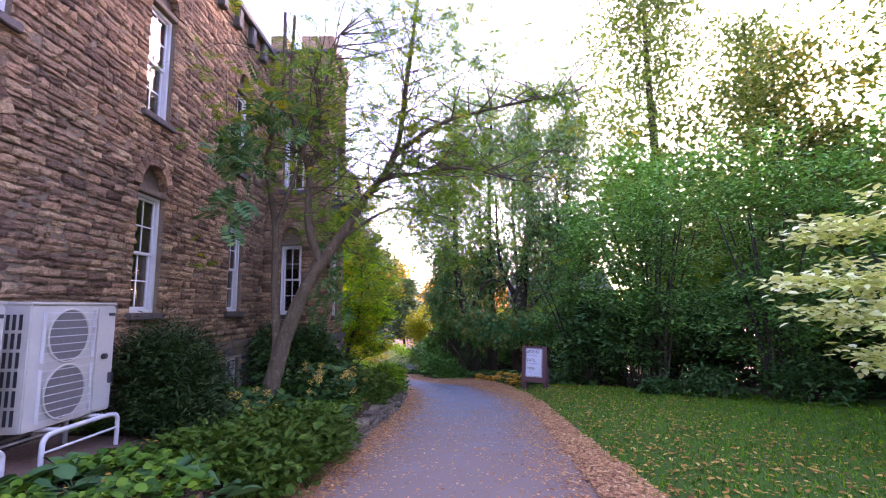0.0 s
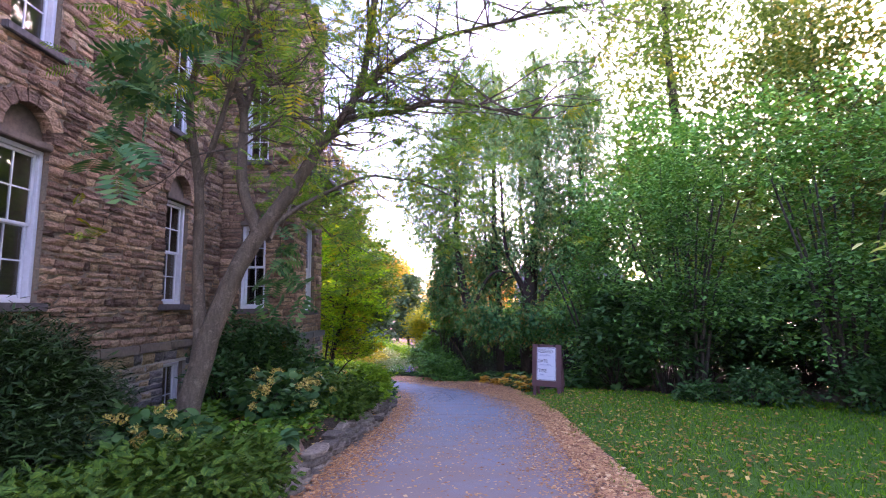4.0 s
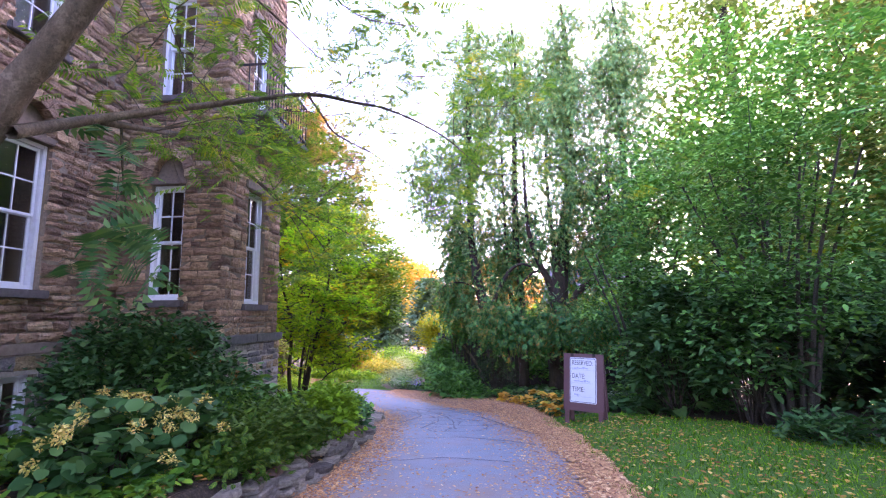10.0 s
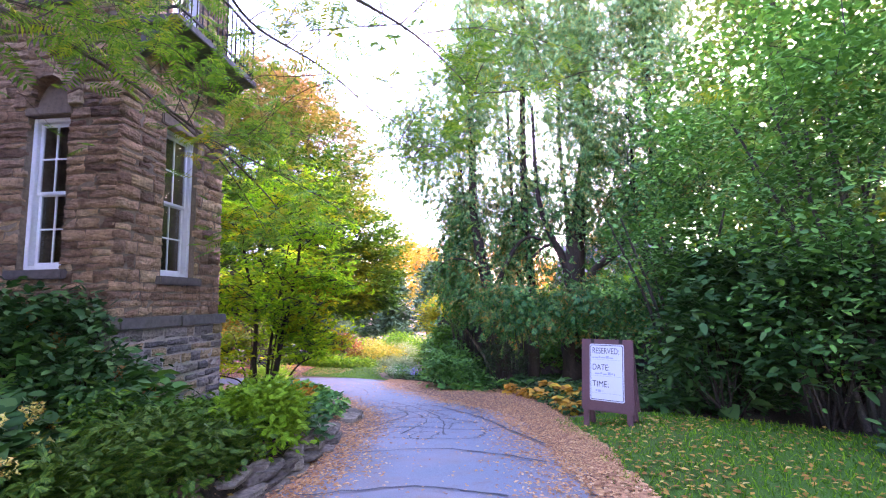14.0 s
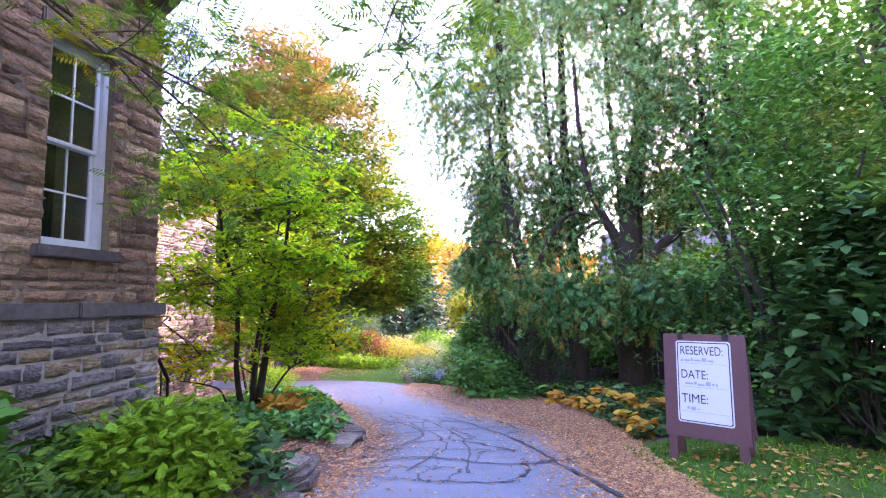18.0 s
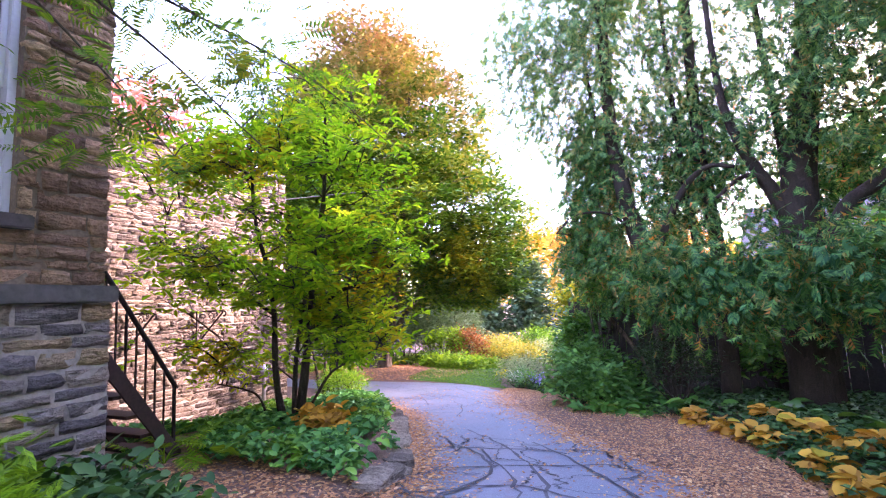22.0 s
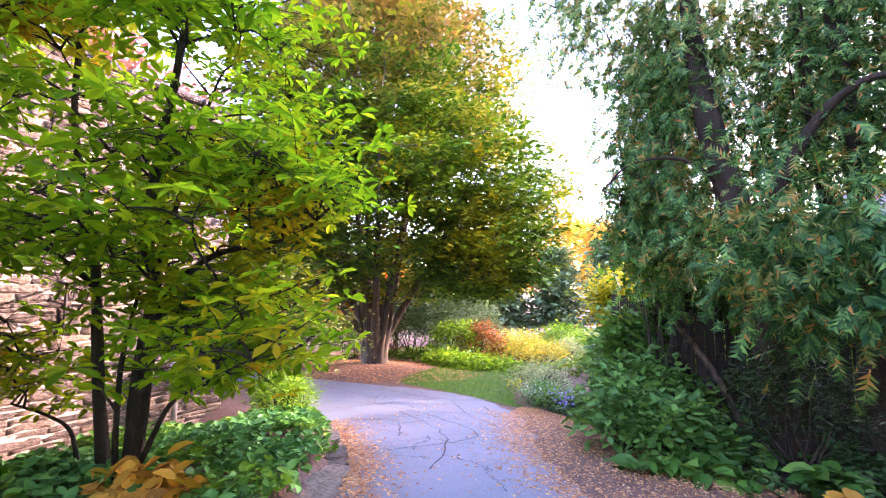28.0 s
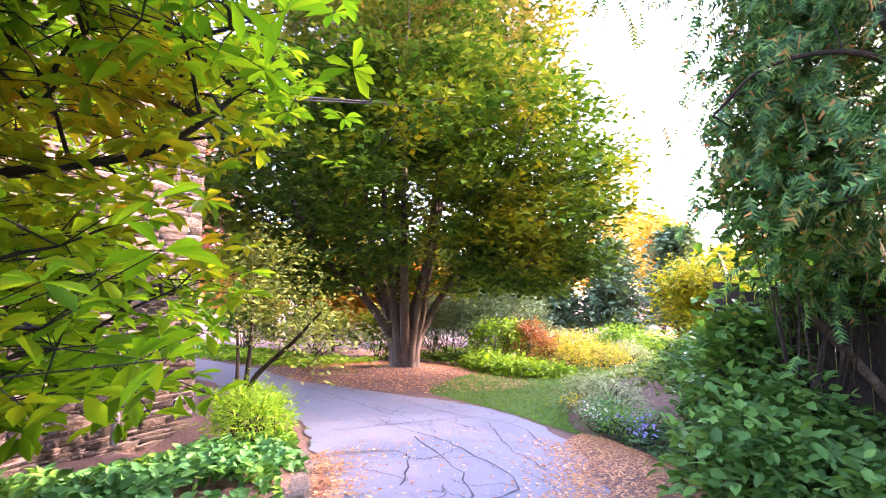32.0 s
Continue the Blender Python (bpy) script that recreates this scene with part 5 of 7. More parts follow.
# ---- trees ----
locust = tree("locust_tree",
     [([(-2.92, 7.95, 0.0), (-2.66, 8.0, 1.1), (-2.37, 8.0, 1.9), (-2.02, 8.0, 2.5), (-1.62, 8.0, 3.05), (-1.33, 8.05, 3.58), (-0.83, 8.05, 4.35), (-0.62, 8.15, 5.9), (-0.45, 8.4, 7.6)], 0.15, 0.03),
      ([(-2.85, 8.06, 0.2), (-2.82, 8.1, 1.1), (-2.88, 8.1, 2.0), (-2.89, 8.05, 3.05), (-3.1, 8.1, 4.3), (-2.9, 8.2, 5.5), (-2.95, 8.3, 7.2)], 0.095, 0.03),
      ([(-2.08, 8.0, 2.42), (-2.30, 7.97, 3.1), (-2.34, 8.0, 4.06), (-2.65, 7.9, 5.07), (-2.6, 7.8, 6.8)], 0.085, 0.025),
      ([(-2.34, 8.0, 3.95), (-2.15, 8.02, 4.8), (-2.35, 8.2, 6.2)], 0.05, 0.02),
      ([(-2.9, 8.05, 3.0), (-2.5, 7.8, 3.9), (-2.1, 7.6, 5.0), (-1.7, 7.4, 6.2)], 0.045, 0.015)],
     [((-2.7, 7.9, 5.4), (1.2, 1.2, 1.5), 15), ((-0.6, 8.3, 6.6), (2.2, 1.8, 1.5), 34), ((-3.4, 7.4, 4.6), (0.6, 0.5, 0.6), 6), ((-2.2, 9.4, 3.4), (0.9, 0.8, 0.7), 5), ((1.6, 8.4, 5.9), (1.7, 1.4, 0.8), 16),
      ((-2.4, 11.6, 3.7), (0.5, 1.2, 0.3), 16), ((-2.3, 13.6, 3.2), (0.4, 0.9, 0.35), 16), ((-1.8, 14.8, 2.7), (0.5, 0.7, 0.35), 12), ((-0.4, 12.0, 4.1), (0.8, 0.9, 0.4), 7), ((-1.0, 10.5, 5.2), (1.3, 1.4, 0.6), 10), ((0.6, 8.0, 6.4), (2.4, 1.6, 1.2), 26), ((-2.6, 9.6, 4.6), (0.9, 1.2, 0.8), 8), ((2.6, 8.6, 5.2), (1.2, 1.2, 0.6), 10), ((-2.2, 14.2, 2.2), (0.4, 0.7, 0.45), 12), ((0.2, 13.4, 3.1), (0.6, 0.6, 0.5), 12), ((0.9, 12.6, 3.6), (0.5, 0.5, 0.3), 8)],
     LEAF_LOCUST, PINNATE, 0.27, BARK_GREY, "forked grey-barked locust tree with feathery yellowing leaves", per=8, fine=290, spread=(0.22, 0.22, 0.16), twig=0.014, droop=0.5, up=1.2, seed=11, shell=0.5,
     bare=[([(-1.33, 8.05, 3.56), (-1.05, 8.0, 3.88), (-0.31, 7.85, 3.92), (0.3, 7.7, 3.98), (1.3, 7.6, 3.7)], 0.05, 0.012), ([(-0.85, 8.05, 4.33), (0.0, 8.0, 4.88), (0.87, 8.0, 5.14), (2.4, 8.1, 5.5)], 0.045, 0.01),
           ([(-1.97, 8.03, 2.35), (-2.06, 8.8, 2.78), (-1.75, 9.9, 3.4), (-1.22, 10.9, 3.96), (-0.75, 11.25, 4.0), (-0.28, 11.55, 3.99), (0.4, 12.1, 3.8), (1.0, 12.7, 3.4)], 0.045, 0.006),
           ([(-1.22, 10.9, 3.96), (-1.1, 11.13, 3.77), (-1.07, 11.68, 3.73), (-0.6, 12.4, 3.6), (-0.1, 13.2, 3.2), (0.2, 13.9, 2.7)], 0.018, 0.004),
           ([(-2.06, 8.8, 2.75), (-2.3, 9.7, 3.05), (-2.6, 10.7, 3.38), (-2.66, 11.8, 3.45), (-2.57, 13.2, 3.26), (-2.3, 14.2, 2.8), (-2.1, 15.2, 2.2)], 0.034, 0.006),
           ([(-2.15, 9.1, 2.85), (-2.3, 9.35, 2.5), (-2.25, 9.4, 2.0), (-2.1, 9.35, 1.6)], 0.012, 0.004), ([(-2.28, 9.36, 2.4), (-2.5, 9.4, 2.0), (-2.6, 9.4, 1.7)], 0.007, 0.003),
           ([(-2.62, 12.0, 3.43), (-2.35, 13.0, 3.0), (-2.2, 13.8, 2.4), (-2.2, 14.4, 1.9)], 0.014, 0.004), ([(-2.57, 13.2, 3.26), (-2.0, 14.2, 3.0), (-1.5, 15.2, 2.7), (-1.2, 16.0, 2.3)], 0.014, 0.004)])

ra = np.random.default_rng(19)
hung = np.vstack([blob_points(c, r, n, ra, 0.6) for c, r, n in (((-3.15, 7.2, 4.15), (0.55, 0.4, 0.5), 34), ((-3.3, 7.0, 3.3), (0.35, 0.3, 0.4), 12), ((-2.6, 7.4, 4.9), (0.7, 0.5, 0.5), 24), ((-2.25, 9.35, 2.25), (0.4, 0.3, 0.35), 9), ((-2.1, 9.3, 1.75), (0.35, 0.3, 0.35), 8), ((-2.6, 9.4, 1.8), (0.25, 0.25, 0.3), 4), ((-2.2, 9.0, 2.75), (0.25, 0.25, 0.2), 5))])
leaves("leaf_spray", hung, 0.42, COMPOUND, LEAF_AILANTHUS, locust, None, up=0.5, droop=0.9, rng=ra, label="large drooping dark green compound leaves")
rm = np.random.default_rng(112)
magnolia_pads = [(tuple(blob_points((-3.95, 17.4, 2.0), (1.75, 1.8, 1.5), 1, rm, 0.35)[0]), (0.62, 0.62, 0.13), 7) for k in range(34)]
magnolia_pads += [((-4.9, 16.7, 2.8), (0.8, 0.8, 0.7), 20), ((-3.5, 17.5, 3.5), (1.1, 1.2, 0.8), 46), ((-4.9, 16.8, 1.1), (1.0, 0.9, 0.5), 8), ((-4.1, 16.6, 2.7), (0.7, 0.5, 0.6), 20), ((-2.9, 18.4, 1.7), (0.6, 0.7, 0.6), 24), ((-4.7, 16.9, 0.3), (0.8, 0.7, 0.4), 8), ((-3.3, 17.3, 0.7), (0.8, 0.6, 0.3), 13), ((-3.5, 18.3, 0.25), (0.8, 0.5, 0.45), 24), ((-2.55, 17.4, 0.22), (0.65, 0.5, 0.28), 26), ((-2.95, 17.7, 0.55), (0.6, 0.5, 0.3), 20), ((-4.75, 17.2, -0.2), (0.55, 0.45, 0.22), 8), ((-4.2, 17.1, 0.05), (0.45, 0.4, 0.2), 4)]
tree("magnolia_tree",
     [([(-3.66, 17.45, -1.0), (-3.5, 17.42, -0.2), (-3.35, 17.38, 0.6), (-3.12, 17.15, 1.1), (-2.95, 17.2, 2.2), (-3.05, 17.4, 3.6)], 0.075, 0.02),
      ([(-3.86, 17.4, -1.0), (-3.97, 17.35, -0.2), (-3.88, 17.2, 0.95), (-4.1, 17.1, 2.0), (-4.3, 17.2, 3.3)], 0.06, 0.018),
      ([(-3.76, 17.48, -1.0), (-3.72, 17.5, 0.0), (-3.6, 17.6, 1.0), (-3.5, 17.9, 2.4)], 0.045, 0.015),
      ([(-3.38, 17.4, 0.5), (-3.1, 17.7, 0.9), (-2.7, 18.2, 1.1), (-2.4, 18.6, 1.6)], 0.035, 0.01),
      ([(-3.9, 17.3, 0.6), (-4.5, 17.1, 1.0), (-5.2, 16.9, 1.2)], 0.03, 0.01),
      ([(-3.58, 17.42, -0.85), (-3.32, 17.35, -0.61), (-3.0, 17.3, -0.23), (-2.75, 17.3, -0.08), (-2.3, 17.4, 0.1)], 0.028, 0.009),
      ([(-3.9, 17.4, -1.02), (-4.05, 17.3, -0.85), (-4.24, 17.3, -0.55), (-4.5, 17.25, -0.44), (-4.9, 17.15, -0.36)], 0.026, 0.009),
      ([(-3.7, 17.4, -1.0), (-3.6, 17.3, -0.65), (-3.5, 17.25, 0.06), (-3.42, 17.3, 0.6)], 0.032, 0.014)],
     magnolia_pads,
     LEAF_MAGNOLIA, WHORL, 0.15, BARK_DARK, "many-stemmed green magnolia turning yellow in a raised bed", per=6, spread=(0.27, 0.27, 0.12), twig=0.024, up=1.1, seed=12, shell=0.55, first=0.33, twiglet=0.004)

rngb = np.random.default_rng(8)
beech_stems = []
for k in range(11):
    a = k / 11 * 2 * math.pi + 0.2
    lean = (0.55 if k % 2 else 0.25) * rngb.uniform(0.8, 1.2)
    b0 = np.array([-9.1 + 0.25 * math.cos(a), 28.6 + 0.25 * math.sin(a), -1.95])
    o = np.array([math.cos(a), math.sin(a), 0])
    top = rngb.uniform(6.0, 10.5) if k % 2 == 0 else rngb.uniform(4.0, 7.0)
    pts = [b0, b0 + o * 0.1 + [0, 0, 0.9], b0 + o * lean * 1.6 + [0, 0, 2.2], b0 + o * lean * 4.2 + [0, 0, 0.5 * top + 1.2], b0 + o * lean * 6.2 + [0, 0, top + 1.5]]
    beech_stems.append(([tuple(p) for p in pts], 0.21, 0.05))
tree("beech_tree", beech_stems,
     [((-9.1, 28.6, 3.7), (6.6, 6.1, 3.3), 620), ((-9.2, 28.6, 7.2), (5.2, 4.9, 3.4), 420), ((-9.3, 28.6, 10.4), (3.2, 3.2, 2.2), 170), *[((-9.1 + 4.0 * math.cos(k * 0.785), 28.5 + 3.6 * math.sin(k * 0.785), 1.1), (1.7, 1.7, 0.7), 26) for k in range(6)], ((-4.6, 28.0, 2.4), (2.2, 2.2, 1.6), 80), ((-13.6, 28.0, 1.8), (2.2, 2.2, 2.0), 80)],
     LEAF_BEECH, DIAMOND, 0.195, BARK_BEECH, "broad old many-stemmed beech, green below and russet above", per=115, spread=(0.36, 0.36, 0.14), twig=0.03, up=1.2, seed=13, shell=0.33, limb_sides=4, limb_seg=3, first=0.36)

cedar_specs = [((0.75, 23.0), [((0.2, 22.7, 2.95), (0.85, 0.8, 2.3), 110), ((0.7, 22.7, 6.8), (1.3, 1.1, 2.9), 92), ((-0.9, 22.3, 6.0), (1.1, 0.8, 2.2), 40), ((1.6, 22.8, 3.6), (0.9, 0.5, 1.6), 9)], [([(1.42, 21.9, -1.45), (1.3, 21.9, -0.3), (1.15, 21.9, 0.75), (0.95, 22.0, 1.75), (0.75, 22.1, 2.7), (0.6, 22.3, 4.2), (0.6, 22.4, 6.5), (0.6, 22.5, 9.0)], 0.27, 0.05), ([(1.08, 21.95, 1.1), (1.75, 21.9, 2.5), (2.2, 21.6, 2.9), (2.6, 21.4, 2.8)], 0.09, 0.03), ([(0.85, 22.05, 2.2), (0.35, 22.5, 4.0), (0.1, 22.6, 7.0)], 0.08, 0.02), ([(0.9, 22.0, 1.9), (0.4, 21.8, 2.3), (-0.2, 21.7, 2.3), (-0.6, 21.8, 2.0)], 0.035, 0.01)]),
               ((2.3, 22.6), [((2.6, 22.4, 2.7), (0.9, 0.5, 1.0), 12), ((1.6, 22.4, 2.4), (0.6, 0.5, 1.1), 14), ((1.7, 22.8, 3.2), (0.8, 0.5, 0.9), 18), ((4.6, 22.6, 3.0), (0.8, 0.4, 0.9), 16), ((2.4, 22.4, 4.2), (1.1, 0.9, 2.0), 42), ((2.5, 22.4, 7.6), (1.4, 1.1, 3.0), 46), ((2.9, 20.9, 0.8), (1.1, 0.6, 0.6), 50), ((1.5, 20.95, 0.9), (0.85, 0.5, 0.7), 52)], [([(2.3, 22.6, -1.5), (2.35, 22.5, 1.2), (2.2, 22.4, 4.0), (2.3, 22.4, 8.8)], 0.19, 0.03), ([(2.3, 22.5, 0.2), (1.9, 22.4, 2.5), (1.75, 22.4, 8.0)], 0.12, 0.03)]),
               ((3.7, 21.8), [((4.2, 21.3, 5.0), (1.5, 1.2, 2.2), 90), ((4.0, 21.7, 8.4), (1.5, 1.3, 2.4), 75), ((4.2, 20.2, 0.9), (1.3, 0.7, 0.6), 60), ((3.4, 22.4, 2.4), (1.0, 0.4, 1.2), 14)], [([(3.45, 21.8, -1.4), (3.48, 21.8, 0.7), (3.56, 21.8, 2.2), (3.8, 21.8, 3.8), (4.1, 21.8, 6.0), (4.1, 21.8, 9.0)], 0.42, 0.05), ([(3.5, 21.8, 1.3), (3.2, 21.75, 2.3), (2.8, 21.7, 3.2), (2.55, 21.7, 4.4), (2.5, 21.8, 7.0)], 0.16, 0.04), ([(3.25, 21.72, 2.15), (3.0, 21.65, 2.6), (2.7, 21.6, 2.62), (2.3, 21.5, 2.3)], 0.07, 0.03), ([(3.55, 21.8, 0.7), (4.1, 21.5, 1.9), (4.8, 21.4, 2.6), (5.2, 21.3, 4.5), (5.3, 21.3, 7.0)], 0.17, 0.04), ([(3.5, 21.8, 1.6), (3.45, 21.9, 3.2), (3.3, 21.9, 6.0), (3.4, 21.8, 8.0)], 0.13, 0.03)]),
               ((5.6, 21.0), [((5.7, 20.8, 4.4), (1.5, 1.3, 2.6), 80), ((5.7, 21.0, 8.0), (1.3, 1.3, 2.2), 50), ((5.7, 19.8, 1.1), (1.1, 0.8, 0.8), 50)], [([(5.6, 21.0, -1.3), (5.65, 21.0, 2.0), (5.7, 21.0, 5.0), (5.7, 21.0, 8.6)], 0.2, 0.03), ([(5.6, 21.0, 0.5), (5.2, 20.9, 3.0), (5.1, 20.9, 6.5)], 0.11, 0.03)])]
for i, (_, blobs, st) in enumerate(cedar_specs):
    top = st[0][0][-1]
    st = [([*st[0][0], (top[0] + 0.1, top[1], top[2] + 1.8), (top[0], top[1] + 0.1, top[2] + 3.6)], *st[0][1:]), *st[1:]]
    blobs = [(c, r, int(n * (1.12 if c[2] > 4 else 0.45 if c[2] < 1.3 else 1.0))) for c, r, n in blobs] + [((top[0], top[1], 9.6), (1.1, 1.0, 1.5), 40), ((top[0], top[1], 11.4), (0.7, 0.7, 1.2), 22)]
    cedar = tree("cedar_tree", st, blobs, LEAF_CEDAR, TUFT, 0.25, BARK_RED, "tall dark cedar with drooping sprays and some brown foliage", per=44, spread=(0.28, 0.28, 0.36), twig=0.018, droop=1.7, up=0.0, seed=30 + i, group="cedars beside the drive", shell=0.5, limb_sides=4, limb_seg=3)
    low_boughs = [b for b in blobs if b[0][2] < 1.3 and b[0][1] < 21.2]
    if low_boughs:
        rb = np.random.default_rng(130 + i)
        p = np.vstack([blob_points((c[0], c[1] - 0.1, c[2] - 0.05), r, 210, rb, 0.25) for c, r, _n in low_boughs])
        leaves("bough", p, 0.28, SPRAY, LEAF_BOUGH, cedar, np.tile([0.0, -0.5, -0.2], (len(p), 1)), up=0.5, droop=0.9, rng=rb, label="fresh green hanging cedar boughs")

# tall bushes and trees on the lawn's far side
shrub_specs = [((5.0, 17.8), [((4.9, 17.6, 1.5), (1.5, 1.3, 2.4), 110), ((5.1, 17.9, 4.2), (1.2, 1.1, 1.5), 40)], 5.0), ((6.5, 14.8), [((6.4, 14.8, 1.9), (2.0, 1.8, 2.2), 130), ((6.3, 14.7, 4.9), (2.2, 2.0, 2.0), 130)], 6.6), ((8.4, 12.2), [((8.3, 12.1, 1.8), (2.0, 1.9, 2.0), 110), ((8.2, 12.0, 4.6), (2.2, 2.0, 1.9), 110)], 6.2), ((9.6, 9.0), [((9.5, 9.0, 1.9), (2.0, 1.9, 2.2), 90), ((9.4, 9.0, 4.4), (2.0, 1.9, 1.5), 70)], 5.8),
               ((7.8, 18.0), [((7.6, 18.0, 4.6), (2.3, 2.0, 3.4), 70)], 8.0)]
for i, ((x, y), blobs, top) in enumerate(shrub_specs):
    rr2 = np.random.default_rng(50 + i)
    z = float(gz(x, y)) - 0.05
    st = []
    for k in range(9):
        a = rr2.uniform(0, 6.28)
        o = np.array([math.cos(a), math.sin(a), 0]) * rr2.uniform(0.4, 1.5)
        b0 = np.array([x, y, z]) + o * 0.18
        st.append(([tuple(b0), tuple(b0 + o * 0.35 + [0, 0, top * 0.4]), tuple(b0 + o * 0.9 + [0, 0, top * 0.75])], 0.055, 0.018))
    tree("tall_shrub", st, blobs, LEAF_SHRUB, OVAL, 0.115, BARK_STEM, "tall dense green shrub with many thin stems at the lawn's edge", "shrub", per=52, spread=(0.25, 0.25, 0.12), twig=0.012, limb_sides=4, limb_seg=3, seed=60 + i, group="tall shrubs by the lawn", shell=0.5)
tree("dogwood_tree", [([(7.2, 6.6, 0.0 - 0.3), (7.1, 6.6, 1.2), (6.9, 6.6, 2.4), (6.8, 6.6, 3.6)], 0.06, 0.02)],
     [((5.8, 6.6, 2.7), (0.8, 0.7, 0.12), 8), ((5.3, 6.5, 1.95), (0.8, 0.7, 0.12), 10), ((5.7, 6.5, 1.5), (0.7, 0.7, 0.2), 10), ((5.9, 6.5, 0.9), (0.7, 0.6, 0.12), 7), ((6.5, 6.6, 2.0), (0.8, 0.8, 1.4), 20)],
     LEAF_PALE, OVAL, 0.15, BARK_DARK, "pale variegated dogwood in flat tiers of leaves", per=46, spread=(0.20, 0.20, 0.06), twig=0.012, up=1.6, seed=70)


def woods(name, leaf, bark, label, height, radius, seed, conifer=False, loose=0.5, size=0.36, many=75, low=0.18, tiers=12, each=15, shape=DIAMOND, droop=0.0):
    """A tall tree for the distance, at the origin."""
    r3 = np.random.default_rng(seed)
    st = [([(0, 0, -0.3), (0.1, 0, height * 0.35), (-0.1, 0.1, height * 0.7), (0.05, 0, height * 0.97)], height * 0.02, 0.04)]
    if conifer:
        bl = [((0, 0, height * q), (radius * (1.15 - q), radius * (1.15 - q), height * 0.02), each) for q in np.linspace(low, 0.97, tiers)]
    else:
        bl = [((0, 0, height * 0.62), (radius, radius, height * 0.33), 80), ((radius * 0.3, 0, height * 0.82), (radius * 0.6, radius * 0.6, height * 0.16), 26), ((-radius * 0.4, radius * 0.2, height * 0.4), (radius * 0.7, radius * 0.7, height * 0.16), 26)]
    return tree(name, st, bl, leaf, shape, size, bark, label, per=many, spread=(loose, loose, loose * (0.25 if conifer else 0.6)), twig=0.02, seed=seed, shell=0.5, limb_sides=3, limb_seg=2, droop=droop)


def place(ob, spots, lo, hi, seed):
    """Copies of a tree at (x, y), turned and scaled at random; the first takes the tree itself."""
    r4 = np.random.default_rng(seed)
    for i, (x, y) in enumerate(spots):
        m = pose(x, y, float(gz(x, y)) - 0.1, 0, 0, r4.uniform(0, 360))
        s = r4.uniform(lo, hi)
        if i == 0:
            ob.matrix_basis = m
            o = ob
        else:
            o = copy_thing(ob, m)
        o.scale = (s, s, s * r4.uniform(0.9, 1.15))


w1 = woods("woodland_tree", LEAF_WOODS, BARK_DARK, "tall green woodland tree", 14.0, 4.0, 81, loose=0.8, size=0.56, many=46)
place(w1, [(15, 33), (21, 26), (24, 16), (20, 7), (17, -3), (30, 34), (34, 22), (32, 8), (-24, 40), (-34, 48), (-30, 32), (26, 46), (12, 48), (16, -14), (3, -22), (-14, -24), (27, -6), (-42, 36)], 0.8, 1.15, 1)
w2 = woods("autumn_tree", LEAF_ORANGE, BARK_DARK, "tall woodland tree in orange autumn leaf", 12.0, 3.6, 82, loose=0.7, size=0.45, many=48)
place(w2, [(-7, 66), (-13, 70), (-2, 72), (-18, 62), (4, 66), (-10, 80), (9, 70)], 0.75, 1.1, 2)
w3 = woods("pine_tree", LEAF_BLUE, BARK_DARK, "blue-green pine in the garden", 7.0, 2.6, 83, conifer=True, many=36, size=0.5)
place(w3, [(-7.5, 48), (-10.5, 46), (-12.5, 42), (-15.5, 40), (-4.2, 52), (-1.0, 55), (2.5, 52), (-20, 44)], 0.7, 1.15, 3)
w4 = woods("tall_pine", LEAF_PINE, BARK_DARK, "tall airy pine with a thin crown against the sky", 22.0, 6.6, 84, conifer=True, loose=1.0, size=0.28, many=66, low=0.22, tiers=20, each=15)
place(w4, [(11.6, 25.0), (19.5, 28.5), (25, 20)], 0.92, 1.05, 4)
w8 = woods("airy_tree", LEAF_AIRY, BARK_DARK, "tall thin-crowned leafy tree behind the shrubs", 13.0, 4.0, 88, loose=0.5, size=0.2, many=130)
place(w8, [(15.5, 11.0), (15.5, 21.0), (20.0, 15.0), (20.0, 22.5), (22.0, 9.0)], 0.9, 1.2, 8)
w5 = woods("red_maple", LEAF_PINK, BARK_DARK, "maple in pink-red leaf behind the rear wing", 8.5, 3.0, 85, size=0.2, many=120)
place(w5, [(-17.5, 24.8)], 1.3, 1.3, 5)
w6 = woods("yellow_tree", LEAF_YELLOW, BARK_DARK, "slender tree in bright yellow-green leaf", 5.0, 1.5, 86, loose=0.5, size=0.19, many=75)
place(w6, [(-1.3, 31.0), (-0.9, 33.5)], 0.62, 0.75, 6)
w7 = woods("orange_shrub_tree", LEAF_ORANGE, BARK_DARK, "low tree in orange and yellow leaf", 4.2, 2.0, 87, loose=0.4)
place(w7, [(-16.5, 33.0), (-14.0, 35.5), (-20.0, 31.0)], 0.9, 1.1, 7)

# ---- shrubs and beds along the house ----
bush("yew_bush", [((-3.75, 6.5, 0.6), (0.6, 0.65, 0.75)), ((-3.8, 7.2, 0.35), (0.55, 0.6, 0.55)), ((-3.3, 6.2, 0.25), (0.5, 0.5, 0.4))], LEAF_DARK, NARROW, 0.10, "dark green yew bush under the sandstone wall", 2600, seed=3, inner=0.6)
bush("low_juniper", [((-1.95, 5.0, 0.06), (0.5, 0.7, 0.26)), ((-1.9, 5.9, 0.0), (0.55, 0.8, 0.28)), ((-1.75, 6.7, -0.1), (0.4, 0.6, 0.24)), ((-2.5, 5.2, 0.08), (0.45, 0.5, 0.2))], LEAF_JUNIPER, SPRAY, 0.095, "low spreading feathery green juniper beside the drive", 2000, seed=4, inner=0.55, up=0.7)
